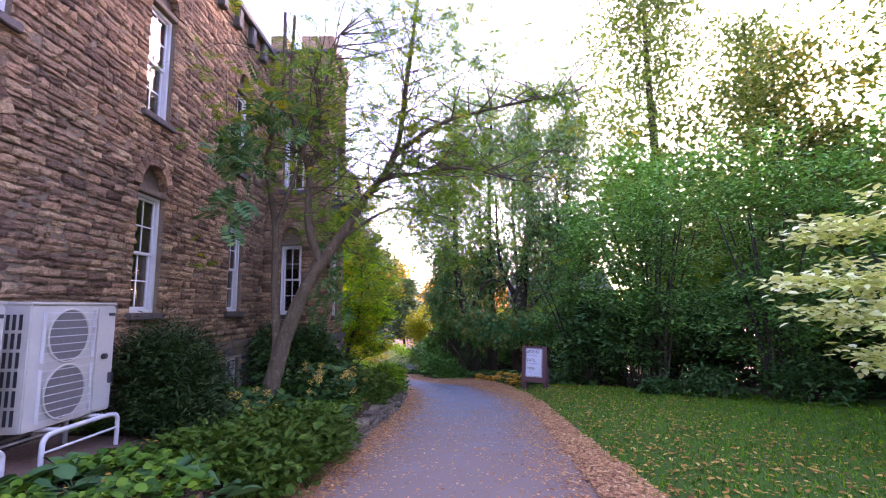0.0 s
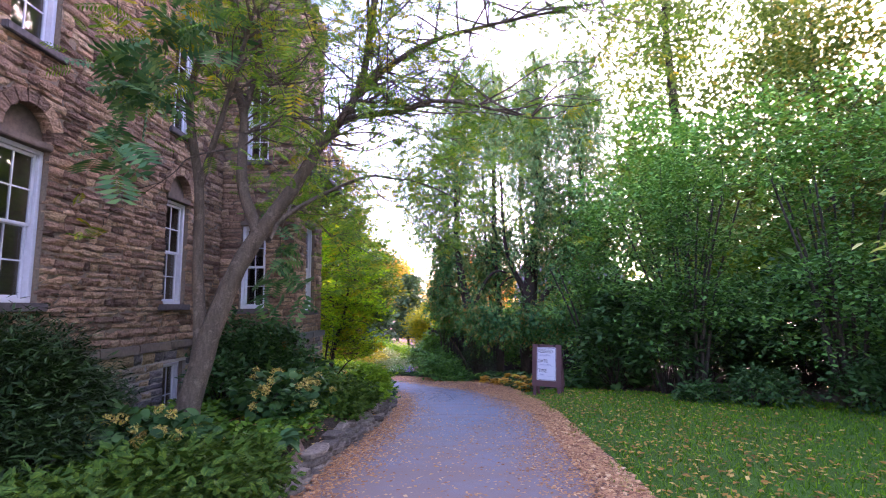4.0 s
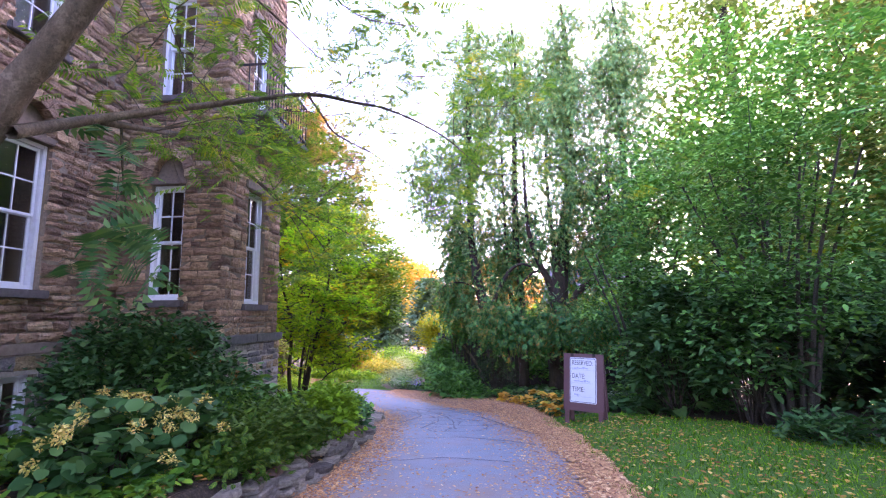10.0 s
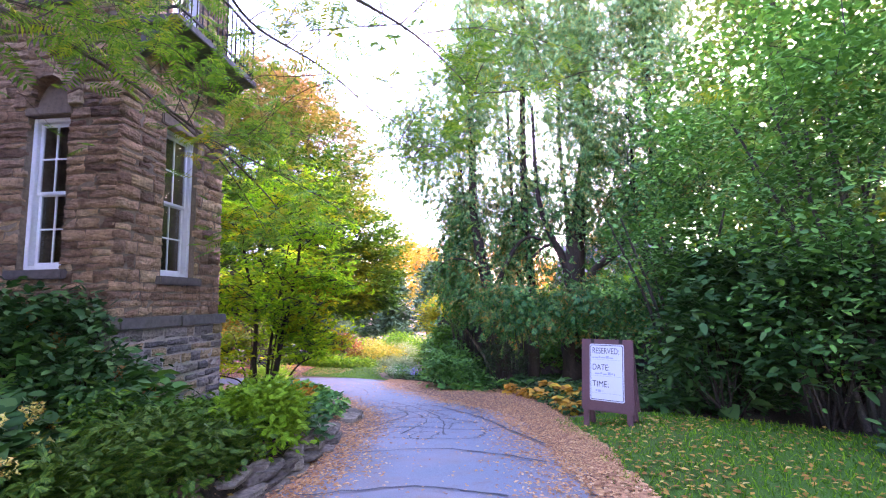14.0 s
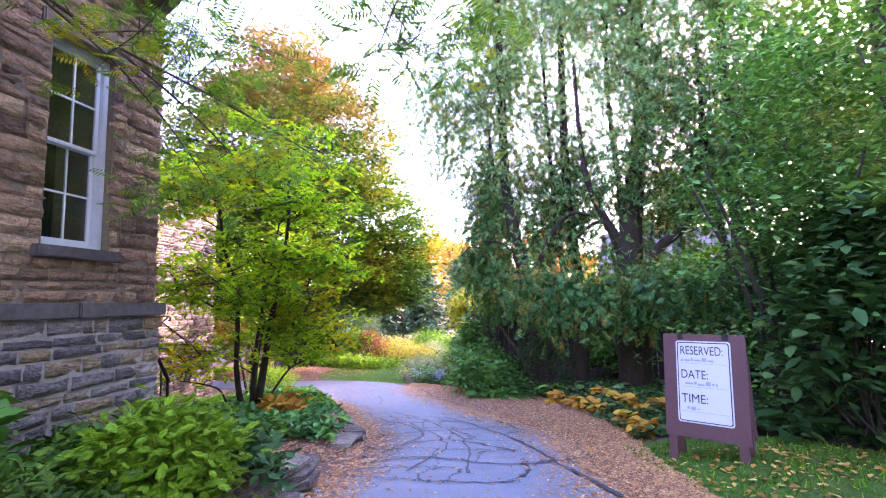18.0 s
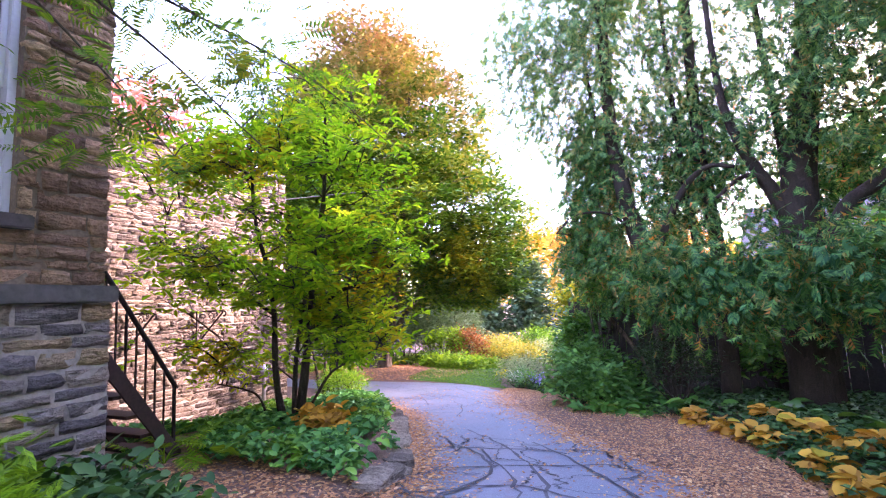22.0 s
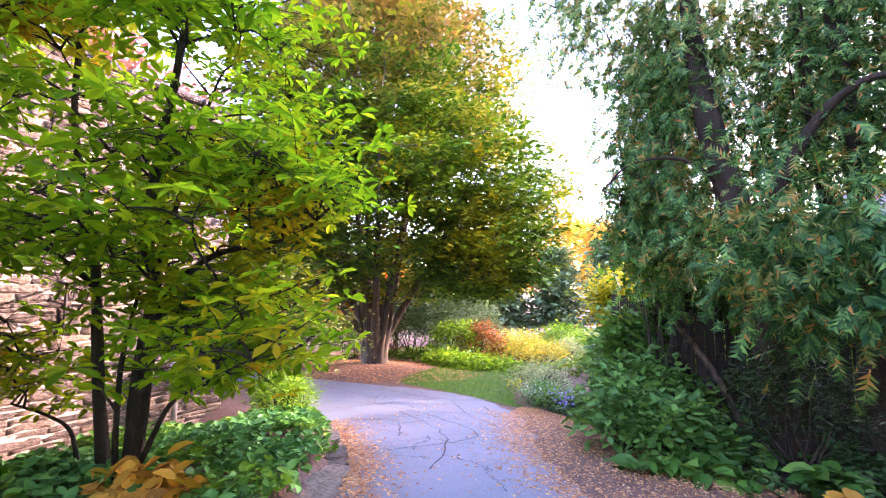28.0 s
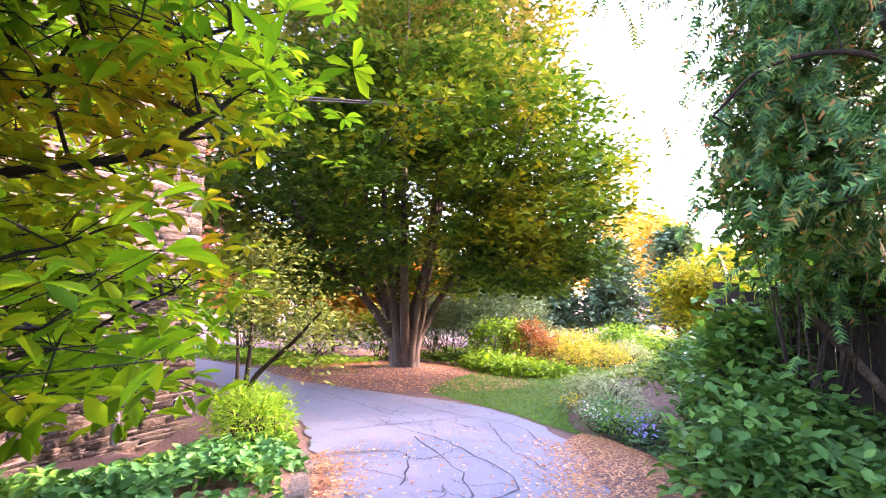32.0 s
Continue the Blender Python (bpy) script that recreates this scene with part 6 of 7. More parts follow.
bush("small_juniper", [((-1.65, 11.1, -0.22), (0.42, 0.6, 0.32)), ((-1.55, 11.9, -0.35), (0.3, 0.4, 0.25)), ((-1.6, 10.3, -0.16), (0.34, 0.5, 0.26))], LEAF_JUNIPER, SPRAY, 0.10, "small feathery juniper over the dry-stone edge", 1700, seed=24, inner=0.5, up=0.8)


def hydrangea(spots, seed):
    rh = np.random.default_rng(seed)
    for x, y, s in spots:
        z = float(gz(x, y))
        root = bush("hydrangea_bush", [((x, y, z + 0.28 * s), (0.5 * s, 0.5 * s, 0.36 * s))], LEAF_HYDRANGEA, ROUND, 0.125, "hydrangea bush with faded cream flower heads", 240, seed=int(rh.integers(999)), group="hydrangeas along the house", inner=0.65)
        heads = []
        for k in range(int(28 * s)):
            a, e = rh.uniform(0, 6.28), rh.uniform(-0.4, 1.2)
            c = np.array([x + 0.60 * s * math.cos(a) * math.cos(e), y + 0.60 * s * math.sin(a) * math.cos(e), z + 0.3 * s + 0.47 * s * math.sin(e)])
            if c[0] - x < -0.25 * s:
                continue
            p = blob_points(c, (0.056, 0.056, 0.05), 80, rh, 0.2)
            leaves("flower_head", p, 0.029, DIAMOND, PETAL_CREAM, root, (p - c) * 12, up=0.2, rng=rh)


hydrangea([(-2.75, 7.45, 0.6), (-3.2, 7.0, 0.65), (-2.35, 7.2, 0.42), (-2.25, 9.35, 0.85), (-2.75, 9.9, 0.95), (-2.1, 10.1, 0.85), (-2.55, 10.65, 0.85)], 44)
bush("spirea_bush", [((-2.3, 11.4, -0.12), (0.45, 0.45, 0.36)), ((-2.0, 11.9, -0.2), (0.35, 0.35, 0.3))], LEAF_GROUND, OVAL, 0.05, "bright green small-leaved bush by the dry-stone edge", 1300, seed=25, inner=0.5)
bush("climbing_rose", [((-3.5, 11.7, 0.5), (0.55, 0.45, 0.8)), ((-4.1, 11.6, 0.5), (0.5, 0.4, 0.8)), ((-3.9, 10.9, 0.2), (0.5, 0.5, 0.5)), ((-3.2, 11.95, 0.65), (0.4, 0.3, 0.55)), ((-2.8, 11.8, 0.2), (0.6, 0.5, 0.5)), ((-2.4, 11.6, -0.1), (0.45, 0.45, 0.35))], LEAF_HYDRANGEA, OVAL, 0.10, "dark leafy climbing rose against the tower", 420, seed=5, inner=0.5)
bush("low_evergreen", [((-1.5, 12.75, -0.3), (0.42, 0.42, 0.45))], LEAF_FRESH, SPRAY, 0.10, "rounded small evergreen behind the dry-stone edge", 1300, seed=6)
bush("bright_perennial", [((-2.3, 13.0, -0.35), (0.4, 0.4, 0.28)), ((-2.65, 13.55, -0.5), (0.3, 0.35, 0.24))], LEAF_GROUND, OVAL, 0.10, "bright green leafy perennial clump by the tower", 420, "plant", seed=7)
bush("dark_perennial", [((-1.45, 13.45, -0.5), (0.38, 0.42, 0.32)), ((-2.5, 14.0, -0.62), (0.4, 0.3, 0.26)), ((-1.8, 13.85, -0.6), (0.4, 0.35, 0.3))], LEAF_HYDRANGEA, OVAL, 0.10, "dark green leafy perennial clump by the tower", 420, "plant", seed=8)
rosette("big_leaf_perennial", [(-2.9, 12.6), (-2.4, 12.2), (-3.0, 13.3), (-2.0, 12.6)], LEAF_HOSTA, 0.36, "broad-leaved green perennial at the tower's foot", count=14, seed=9)
oak = bush("oakleaf_hydrangea", [((-2.7, 12.05, 0.0), (0.5, 0.28, 0.4)), ((-3.3, 11.85, 0.45), (0.4, 0.3, 0.4))], LEAF_HOSTA, BROAD, 0.22, "oak-leaved hydrangea with rust-brown flower heads by the tower", 80, seed=41, droop=0.4, up=1.2)
ro = np.random.default_rng(42)
for c in ((-3.34, 11.75, 0.98), (-2.82, 11.95, 0.6), (-2.25, 12.0, 0.2), (-2.5, 11.85, 0.42), (-3.0, 11.7, 0.75)):
    p = blob_points(c, (0.06, 0.06, 0.10), 90, ro, 0.3)
    leaves("flower_head", p, 0.035, DIAMOND, LEAF_RUSSET, oak, (p - c) * 9, up=0.2, rng=ro, label="dry rust-brown flower head")
rosette("cabbage_plant", [(-2.35, 4.25), (-2.9, 3.9), (-3.4, 3.75), (-1.95, 4.1), (-3.2, 4.4), (-1.72, 7.75), (-1.85, 8.15)], LEAF_LAMB, 0.24, "grey-green broad-leaved ground plant in the bed", count=13, seed=10, lift=0.4)


def carpet(name, n, test, x0, x1, y0, y1, leaf, size, shape, label, height, seed, up=1.4):
    rc = np.random.default_rng(seed)
    p = scatter(n, x0, x1, y0, y1, test, rc)
    hump = 0.5 + 0.5 * np.sin(p[:, 0] * 3.1 + 1.3) * np.sin(p[:, 1] * 2.7)
    z = gz(p[:, 0], p[:, 1]) + 0.02 + height * rc.uniform(0.3, 1.0, len(p)) * (0.5 + 0.5 * hump)
    ob = leaves(name, np.column_stack([p, z]), size, shape, leaf, None, None, up=up, rng=rc)
    return tagged(ob, label, "ground cover", kind="stuff")


def bed(x, y):
    xl = np.interp(y, LE[:10, 1], LE[:10, 0])
    return (x < xl - 0.3) & (x > -4.7)


carpet("bed_ground_cover", 25000, lambda x, y: bed(x, y) & (y < 14.3) & ~((x < -3.3) & (y < 6.0)) & (np.sin(x * 4.3 + 1.1 * y) + np.sin(y * 3.7 - x) > -1.15), -4.7, -1.0, 3.0, 14.4, LEAF_GROUND, 0.075, ROUND, "low green ground cover under the shrubs", 0.15, 31, up=0.9)
carpet("island_ground_cover", 17000, lambda x, y: (x < np.interp(y, LE[:10, 1], LE[:10, 0]) - 0.34 + 0.12 * np.sin(y * 5.3) + 0.08 * np.sin(y * 13.0)) & (x > -5.9) & ((x + 4.3) ** 2 + (y - 14.5) ** 2 > 2.2) & (np.sin(x * 5.1 + 0.9 * y) + np.sin(y * 4.3 - x) > -1.2), -5.9, -1.4, 15.7, 21.2, LEAF_JADE, 0.095, BROAD, "glossy jade ground cover round the magnolia", 0.22, 32, up=0.8)
bush("golden_hosta_clump", [((-3.0, 17.15, -0.88), (0.4, 0.36, 0.18)), ((-2.7, 16.9, -0.9), (0.26, 0.26, 0.16))], LEAF_GOLDHOSTA, BROAD, 0.15, "withered golden hosta clump under the magnolia", 190, "plant", seed=14, stems=False)
bush("bright_shrub", [((-5.0, 20.4, -1.0), (0.45, 0.4, 0.36)), ((-5.5, 20.8, -1.05), (0.4, 0.35, 0.32))], LEAF_FRESH, NARROW, 0.10, "bright lime-green small shrub at the bed's end", 800, seed=15)
rosette("fern", [(-3.9, 15.6), (-3.4, 15.9)], LEAF_FRESH, 0.42, "pale green fern at the stair's foot", count=16, seed=16, lift=0.5, shape=PINNATE)
tree("open_shrub", [([(-5.9, 20.9, -1.3), (-5.8, 21.0, -0.7), (-5.3, 21.2, -0.2), (-4.9, 21.3, 0.2)], 0.05, 0.015), ([(-5.95, 20.95, -1.3), (-6.0, 21.1, -0.3), (-6.1, 21.2, 0.6)], 0.045, 0.012), ([(-6.0, 20.9, -1.3), (-6.4, 21.2, -0.5), (-6.8, 21.4, 0.3)], 0.04, 0.012)],
     [((-6.1, 21.4, 0.5), (1.1, 0.8, 0.7), 34), ((-5.3, 21.5, -0.1), (0.7, 0.6, 0.5), 16)], LEAF_OPEN, OVAL, 0.07, BARK_RED, "open olive-green shrub with crooked stems at the wall's end", "shrub", per=55, spread=(0.2, 0.2, 0.16), twig=0.012, seed=17)

# ---- the drive's right side ----
rg = np.random.default_rng(90)
rosette("golden_hosta", [(x + rg.normal() * 0.12, y + rg.normal() * 0.12) for x, y in ((2.3, 17.0), (2.6, 16.9), (2.5, 17.6), (3.0, 17.9), (2.7, 18.3), (2.2, 18.6), (2.7, 18.9), (2.0, 19.2), (2.5, 19.5), (1.8, 19.9), (2.3, 20.2), (3.2, 18.6), (3.4, 17.4), (1.6, 20.4))], LEAF_GOLDHOSTA, 0.16, "withered golden hosta beside the drive", count=34, group="golden hostas by the drive", seed=91, lift=1.2, shape=ROUND)
rosette("green_hosta", [(x + rg.normal() * 0.1, y + rg.normal() * 0.1) for x, y in ((1.4, 20.9), (1.0, 21.2), (0.6, 21.5), (1.7, 21.2), (1.2, 21.7), (0.5, 20.95), (0.8, 21.9), (0.1, 21.4), (2.3, 20.9), (2.9, 20.5), (3.4, 20.0), (3.7, 19.3), (4.1, 18.7), (3.9, 20.6), (2.8, 21.2), (4.0, 17.9), (-0.2, 20.95))], LEAF_HOSTA, 0.25, "dark green broad hosta under the cedars", count=20, group="green hostas under the cedars", seed=92, lift=0.6)
bush("big_leaf_shrub", [((4.9, 16.2, 0.1), (0.9, 0.7, 1.1)), ((6.0, 15.2, 0.3), (1.0, 0.8, 1.3)), ((5.6, 16.6, 1.0), (1.0, 0.7, 1.1))], LEAF_HYDRANGEA, OVAL, 0.2, "tall shrub with large dark drooping leaves behind the sign", 170, seed=125, droop=0.3, up=1.3)
rosette("dark_hosta", [(4.2, 16.6), (4.6, 16.4), (3.8, 17.0), (5.1, 16.2)], LEAF_HYDRANGEA, 0.34, "dark broad-leaved plant behind the sign", count=14, seed=93)
bush("vine_hump", [((-0.4, 21.95, -1.1), (0.65, 0.6, 0.5)), ((0.15, 21.7, -1.15), (0.55, 0.5, 0.42)), ((-0.2, 22.6, -1.0), (0.65, 0.5, 0.6))], LEAF_SHRUB, OVAL, 0.13, "hump of dark green vine over the fence's foot", 380, seed=94, inner=0.6)
bush("leafy_clump", [((-0.6, 24.3, -1.1), (0.6, 0.8, 0.7)), ((-0.5, 25.8, -1.0), (0.8, 1.0, 0.8)), ((-1.0, 27.6, -1.2), (0.9, 1.2, 0.8))], LEAF_SHRUB, OVAL, 0.11, "dark green leafy clump behind the flower bed", 380, seed=95)
bush("grey_catmint", [((-2.4, 25.6, -1.45), (0.55, 0.6, 0.45)), ((-2.9, 26.4, -1.55), (0.6, 0.6, 0.4))], LEAF_GREYGREEN, NARROW, 0.10, "grey-green flowering clump at the lawn's corner", 500, "plant", seed=96)
bush("flower_clump", [((-1.9, 24.3, -1.45), (0.45, 0.4, 0.3)), ((-2.35, 24.7, -1.5), (0.4, 0.4, 0.3))], LEAF_JADE, NARROW, 0.09, "green flower clump at the drive's bend", 500, "plant", seed=97)
for nm, mat, pts, lab in (("blue_flowers", PETAL_BLUE, [(-2.0, 24.2), (-1.7, 24.0), (-2.6, 25.4), (-1.6, 23.7), (-2.2, 25.0)], "violet-blue flowers in the bed by the drive"), ("white_flowers", PETAL_WHITE, [(-2.5, 24.5), (-2.3, 24.4), (-2.6, 24.7), (-2.5, 26.1)], "small white flowers at the lawn's corner"), ("yellow_flowers", PETAL_YELLOW, [(-3.0, 25.4), (-3.2, 25.7)], "small yellow flowers at the lawn's corner")):
    p = np.vstack([blob_points((x, y, float(gz(x, y)) + 0.32), (0.22, 0.22, 0.16), 45, rg) for x, y in pts])
    tagged(leaves(nm, p, 0.045, DIAMOND, mat, None, None, up=0.5, rng=rg), lab, "flowers", kind="stuff")
carpet("ivy_cover", 26000, lambda x, y: (x > np.interp(y, LT[:, 1], LT[:, 0]) + 0.15), -2.4, 6.5, 16.6, 25.5, LEAF_HYDRANGEA, 0.09, BROAD, "dark ivy ground cover under the cedars", 0.18, 98)

# ---- the garden beyond the bend ----
bush("lime_ground_cover", [((-6.6, 30.6, -2.0), (1.3, 0.8, 0.3)), ((-7.6, 31.2, -2.0), (1.0, 0.8, 0.35)), ((-5.8, 31.6, -2.1), (0.8, 0.7, 0.3))], LEAF_FRESH, BROAD, 0.13, "lime-green ground cover beside the garden lawn", 200, "plant", seed=101, stems=False)
bush("flowering_border", [((-6.0, 34.0, -2.0), (1.0, 1.0, 0.7)), ((-5.2, 36.0, -2.2), (1.0, 1.0, 0.6)), ((-6.8, 37.5, -2.1), (1.2, 1.0, 0.8))], LEAF_OCHRE, OVAL, 0.11, "border of yellow-green perennials", 220, "plant", seed=102)
bush("russet_shrub", [((-7.2, 33.5, -1.6), (0.9, 0.8, 0.9))], LEAF_RUSSET, OVAL, 0.12, "russet shrub in the garden border", 260, seed=103)
bush("green_border_shrub", [((-8.2, 33.0, -1.5), (1.0, 0.9, 0.9)), ((-4.0, 40, -2.3), (1.2, 1.0, 0.9)), ((-6.0, 43, -2.3), (1.5, 1.2, 1.0))], LEAF_FRESH, OVAL, 0.13, "green shrub in the garden border", 200, seed=104)
bush("silver_border", [((-4.6, 38.0, -2.3), (0.9, 0.8, 0.7)), ((-8.5, 40, -2.2), (1.2, 1.0, 0.8))], LEAF_GREYGREEN, NARROW, 0.14, "silvery flowering clump in the garden", 240, "plant", seed=105)
bush("blue_spruce_bush", [((-10.5, 33.5, -1.0), (1.8, 1.2, 1.2)), ((-9.0, 35.0, -0.6), (1.8, 1.4, 1.5)), ((-12.0, 34.5, -0.8), (1.6, 1.2, 1.3))], LEAF_BLUE, NARROW, 0.22, "blue-green spreading conifer behind the beech", 240, seed=106)
bush("dark_hedge", [((-12.5, 31.5, -1.3), (1.4, 0.8, 0.9)), ((-15.0, 30.5, -1.2), (1.6, 0.8, 0.9)), ((-18.0, 29.5, -1.1), (1.8, 0.8, 1.0))], LEAF_WOODS, OVAL, 0.15, "green shrubs beyond the drive under the beech", 200, seed=107)
carpet("far_ground_cover", 5500, lambda x, y: y > 26.4 + 0.0 * x, -22, -11.0, 26.4, 30.0, LEAF_FRESH, 0.14, BROAD, "green ground cover beyond the drive", 0.2, 33)
carpet("garden_cover", 10000, lambda x, y: ~in_garden_lawn(x, y), -12, 3, 31, 48, LEAF_WOODS, 0.22, BROAD, "green planting between the garden beds", 0.45, 34)

# ---- condensing units on their white pipe stands ----
def disc(bm, y, z, r, x, n=28):
    vs = [bm.verts.new((x, y + r * math.cos(t), z + r * math.sin(t))) for t in np.linspace(0, 2 * math.pi, n, endpoint=False)]
    return bm.faces.new(vs)


def condenser(y0, group):
    """Twin-fan outdoor unit; its fans look along +x."""
    x1, x0, y1, z0, z1 = -3.87, -4.23, y0 + 1.15, 0.52, 1.70
    root = thing("condensing_unit", ((x0 + x1) / 2, (y0 + y1) / 2, z0), "ivory twin-fan condensing unit on a white pipe stand", "air conditioner", group)
    part("casing", boxes([(x0, x1, y0, y1, z0, z1)], 0.012), IVORY, root)
    part("lid", boxes([(x0 - 0.01, x1 + 0.012, y0 - 0.012, y1 + 0.012, z1 + 0.002, z1 + 0.03)], 0.008), IVORY, root)
    panel = part("service_panel", boxes([(x1 + 0.002, x1 + 0.014, y0 + 0.86, y1 - 0.015, z0 + 0.03, z1 - 0.03)], 0.004), IVORY, root)
    for zc in (z0 + 0.31, z0 + 0.87):
        yc = y0 + 0.47
        bm = bmesh.new()
        disc(bm, yc, zc, 0.262, x1 + 0.004)
        fan = part("fan_opening", bm, GRILLE_GREY, root, "grey round fan opening")
        tb = Tubes()
        t = np.linspace(0, 2 * math.pi, 33)
        tb.add(np.column_stack([np.full(33, x1 + 0.012), yc + 0.268 * np.cos(t), zc + 0.268 * np.sin(t)]), 0.012, 0.012, 6)
        hang("fan_ring", tb.mesh("fan_ring", IVORY), fan)
        for k in range(7):
            dz = -0.235 + 0.078 * k
            w = 0.33
            part("grille_bar", boxes([(x1 + 0.03, x1 + 0.038, yc - w, yc + w, zc + dz - 0.004, zc + dz + 0.004)]), WHITE_PIPE, fan)
        for s in (-1, 1):
            part("grille_post", boxes([(x1 + 0.005, x1 + 0.036, yc + s * 0.33 - 0.006, yc + s * 0.33 + 0.006, zc - 0.25, zc + 0.25)]), WHITE_PIPE, fan)
    for i in range(4):
        for j in range(6):
            part("louver_slot", boxes([(x1 - 0.075 - 0.062 * i - 0.032, x1 - 0.075 - 0.062 * i, y0 - 0.004, y0 + 0.002, z0 + 0.07 + 0.175 * j, z0 + 0.215 + 0.175 * j)]), GRILLE_DARK, root, "dark louver slot")
    part("name_plate", boxes([(x1 + 0.016, x1 + 0.02, y1 - 0.13, y1 - 0.03, z1 - 0.12, z1 - 0.085)]), GRILLE_DARK, panel, "small dark name plate")
    part("valve", boxes([(x1 + 0.016, x1 + 0.06, y1 - 0.22, y1 - 0.15, z0 + 0.58, z0 + 0.64)], 0.01), GRILLE_DARK, panel)
    part("cable_cover", boxes([(x1 + 0.016, x1 + 0.05, y1 - 0.09, y1 - 0.03, z0 + 0.3, z0 + 0.42)], 0.008), GRILLE_DARK, panel)
    stand = thing("pipe_stand", (-4.0, y0 + 0.5, 0.1), "white painted pipe stand under a condensing unit", "stand", group + " stands")
    for x in (-3.72, -4.3):
        tb = Tubes()
        line = [(x, y0 + 0.08, 0.06), (x, y0 + 0.08, 0.36), (x, y0 + 0.10, 0.45), (x, y0 + 0.2, 0.49), (x, y0 + 0.6, 0.495), (x, y0 + 0.98, 0.49), (x, y0 + 1.08, 0.45), (x, y0 + 1.1, 0.36), (x, y0 + 1.1, 0.02)]
        tb.add(smooth_line(line, 5), 0.024, 0.024, 10)
        hang("pipe_frame", tb.mesh("pipe_frame", WHITE_PIPE), stand)
        tb = Tubes()
        tb.add([(x, y0 + 0.1, 0.33), (x, y0 + 0.6, 0.33), (x, y0 + 1.08, 0.33)], 0.014, 0.014, 8)
        hang("stretcher", tb.mesh("stretcher", WHITE_PIPE), stand)
    for y in (y0 + 0.3, y0 + 0.9):
        tb = Tubes()
        tb.add([(-3.72, y, 0.495), (-4.0, y, 0.497), (-4.3, y, 0.495)], 0.02, 0.02, 8)
        hang("cross_pipe", tb.mesh("cross_pipe", WHITE_PIPE), stand)


condenser(4.48, "condensing units by the house")
condenser(3.06, "condensing units by the house")
bm = boxes([(-4.6, -3.42, 2.8, 5.9, -0.12, 0.075)], 0.015)
pad = part("concrete_pad", bm, CONCRETE, None)
tagged(pad, "stained concrete pad under the condensing units", "pad", kind="structure")

# ---- the notice board ----
A, B = Vector((2.50, 15.70, 0)), Vector((3.17, 15.25, 0))
along = (B - A).normalized()
facing = Vector((along.y, -along.x, 0))
if facing.y > 0:
    facing = -facing
WID = 0.84
foot = float(gz(2.8, 15.4))
board = thing("notice_board", (2.83, 15.47, foot), "maroon wooden A-frame sign board with a white notice, standing on grass", "sign")


def board_frame(sign):
    """Maps (u across, v up, d out) onto a leaf of the A-frame; sign: 1 front, -1 back."""
    lean = 0.17

    def at(u, v, d):
        if sign > 0:
            off = -lean * (v / 1.36)
        else:
            off = -0.42 + lean * (v / 1.36) + 0.06
        p = A + along * u + facing * (off + d * sign)
        return (p.x, p.y, foot + v)
    return at


def slab(at, u0, u1, v0, v1, d0, d1, bevel=0.0):
    bm = bmesh.new()
    c = [bm.verts.new(at(u, v, d)) for d in (d0, d1) for u, v in ((u0, v0), (u1, v0), (u1, v1), (u0, v1))]
    for q in ((0, 1, 2, 3), (4, 5, 6, 7), (0, 1, 5, 4), (1, 2, 6, 5), (2, 3, 7, 6), (3, 0, 4, 7)):
        bm.faces.new([c[i] for i in q])
    bmesh.ops.recalc_face_normals(bm, faces=bm.faces[:])
    if bevel:
        bmesh.ops.bevel(bm, geom=bm.edges[:], offset=bevel, segments=2, affect="EDGES")
    return bm


front, back = board_frame(1), board_frame(-1)
part("front_panel", slab(front, 0.0, WID, 0.24, 1.36, -0.022, 0.0, 0.004), MAROON, board)
part("back_panel", slab(back, 0.0, WID, 0.24, 1.33, -0.022, 0.0, 0.004), MAROON, board)
for at_ in (front, back):
    for u0 in (0.02, WID - 0.12):
        part("leg", slab(at_, u0, u0 + 0.09, -0.02, 0.75, -0.062, -0.024, 0.004), MAROON, board)
for u0 in (0.16, WID - 0.22):
    part("hinge", slab(front, u0, u0 + 0.06, 1.30, 1.362, 0.001, 0.006), IRON, board)


def rounded(at, u0, u1, v0, v1, r, d):
    bm = bmesh.new()
    pts = []
    for cu, cv, a0 in ((u1 - r, v1 - r, 0), (u0 + r, v1 - r, 90), (u0 + r, v0 + r, 180), (u1 - r, v0 + r, 270)):
        for k in range(6):
            t = radians(a0 + 18 * k)
            pts.append(bm.verts.new(at(cu + r * math.cos(t), cv + r * math.sin(t), d)))
    bm.faces.new(pts)
    return bm


P0, P1, Q0, Q1 = 0.14, 0.70, 0.40, 1.285
notice = part("notice", rounded(front, P0, P1, Q0, Q1, 0.03, 0.004), PAPER, board, "white notice with black lettering")
part("border", rounded(front, P0 + 0.014, P1 - 0.014, Q0 + 0.014, Q1 - 0.014, 0.024, 0.0065), INK, notice, "thin black border")
part("sheet", rounded(front, P0 + 0.024, P1 - 0.024, Q0 + 0.024, Q1 - 0.024, 0.018, 0.009), PAPER, notice)


def lettering(text, u, v, size, wide):
    cu = bpy.data.curves.new("lettering", "FONT")
    cu.body, cu.size = text, size
    tmp = new("lettering_source", cu)
    bpy.context.view_layer.update()
    me = bpy.data.meshes.new_from_object(tmp.evaluated_get(bpy.context.evaluated_depsgraph_get()))
    bpy.data.objects.remove(tmp)
    w = max(q.co.x for q in me.vertices) or 1
    for q in me.vertices:
        q.co = Vector(front(u + q.co.x / w * wide, v + q.co.y, 0.0125))
    me.materials.clear()
    me.materials.append(INK)
    hang("lettering", me, notice, "black capital letters " + text.strip(":").lower())


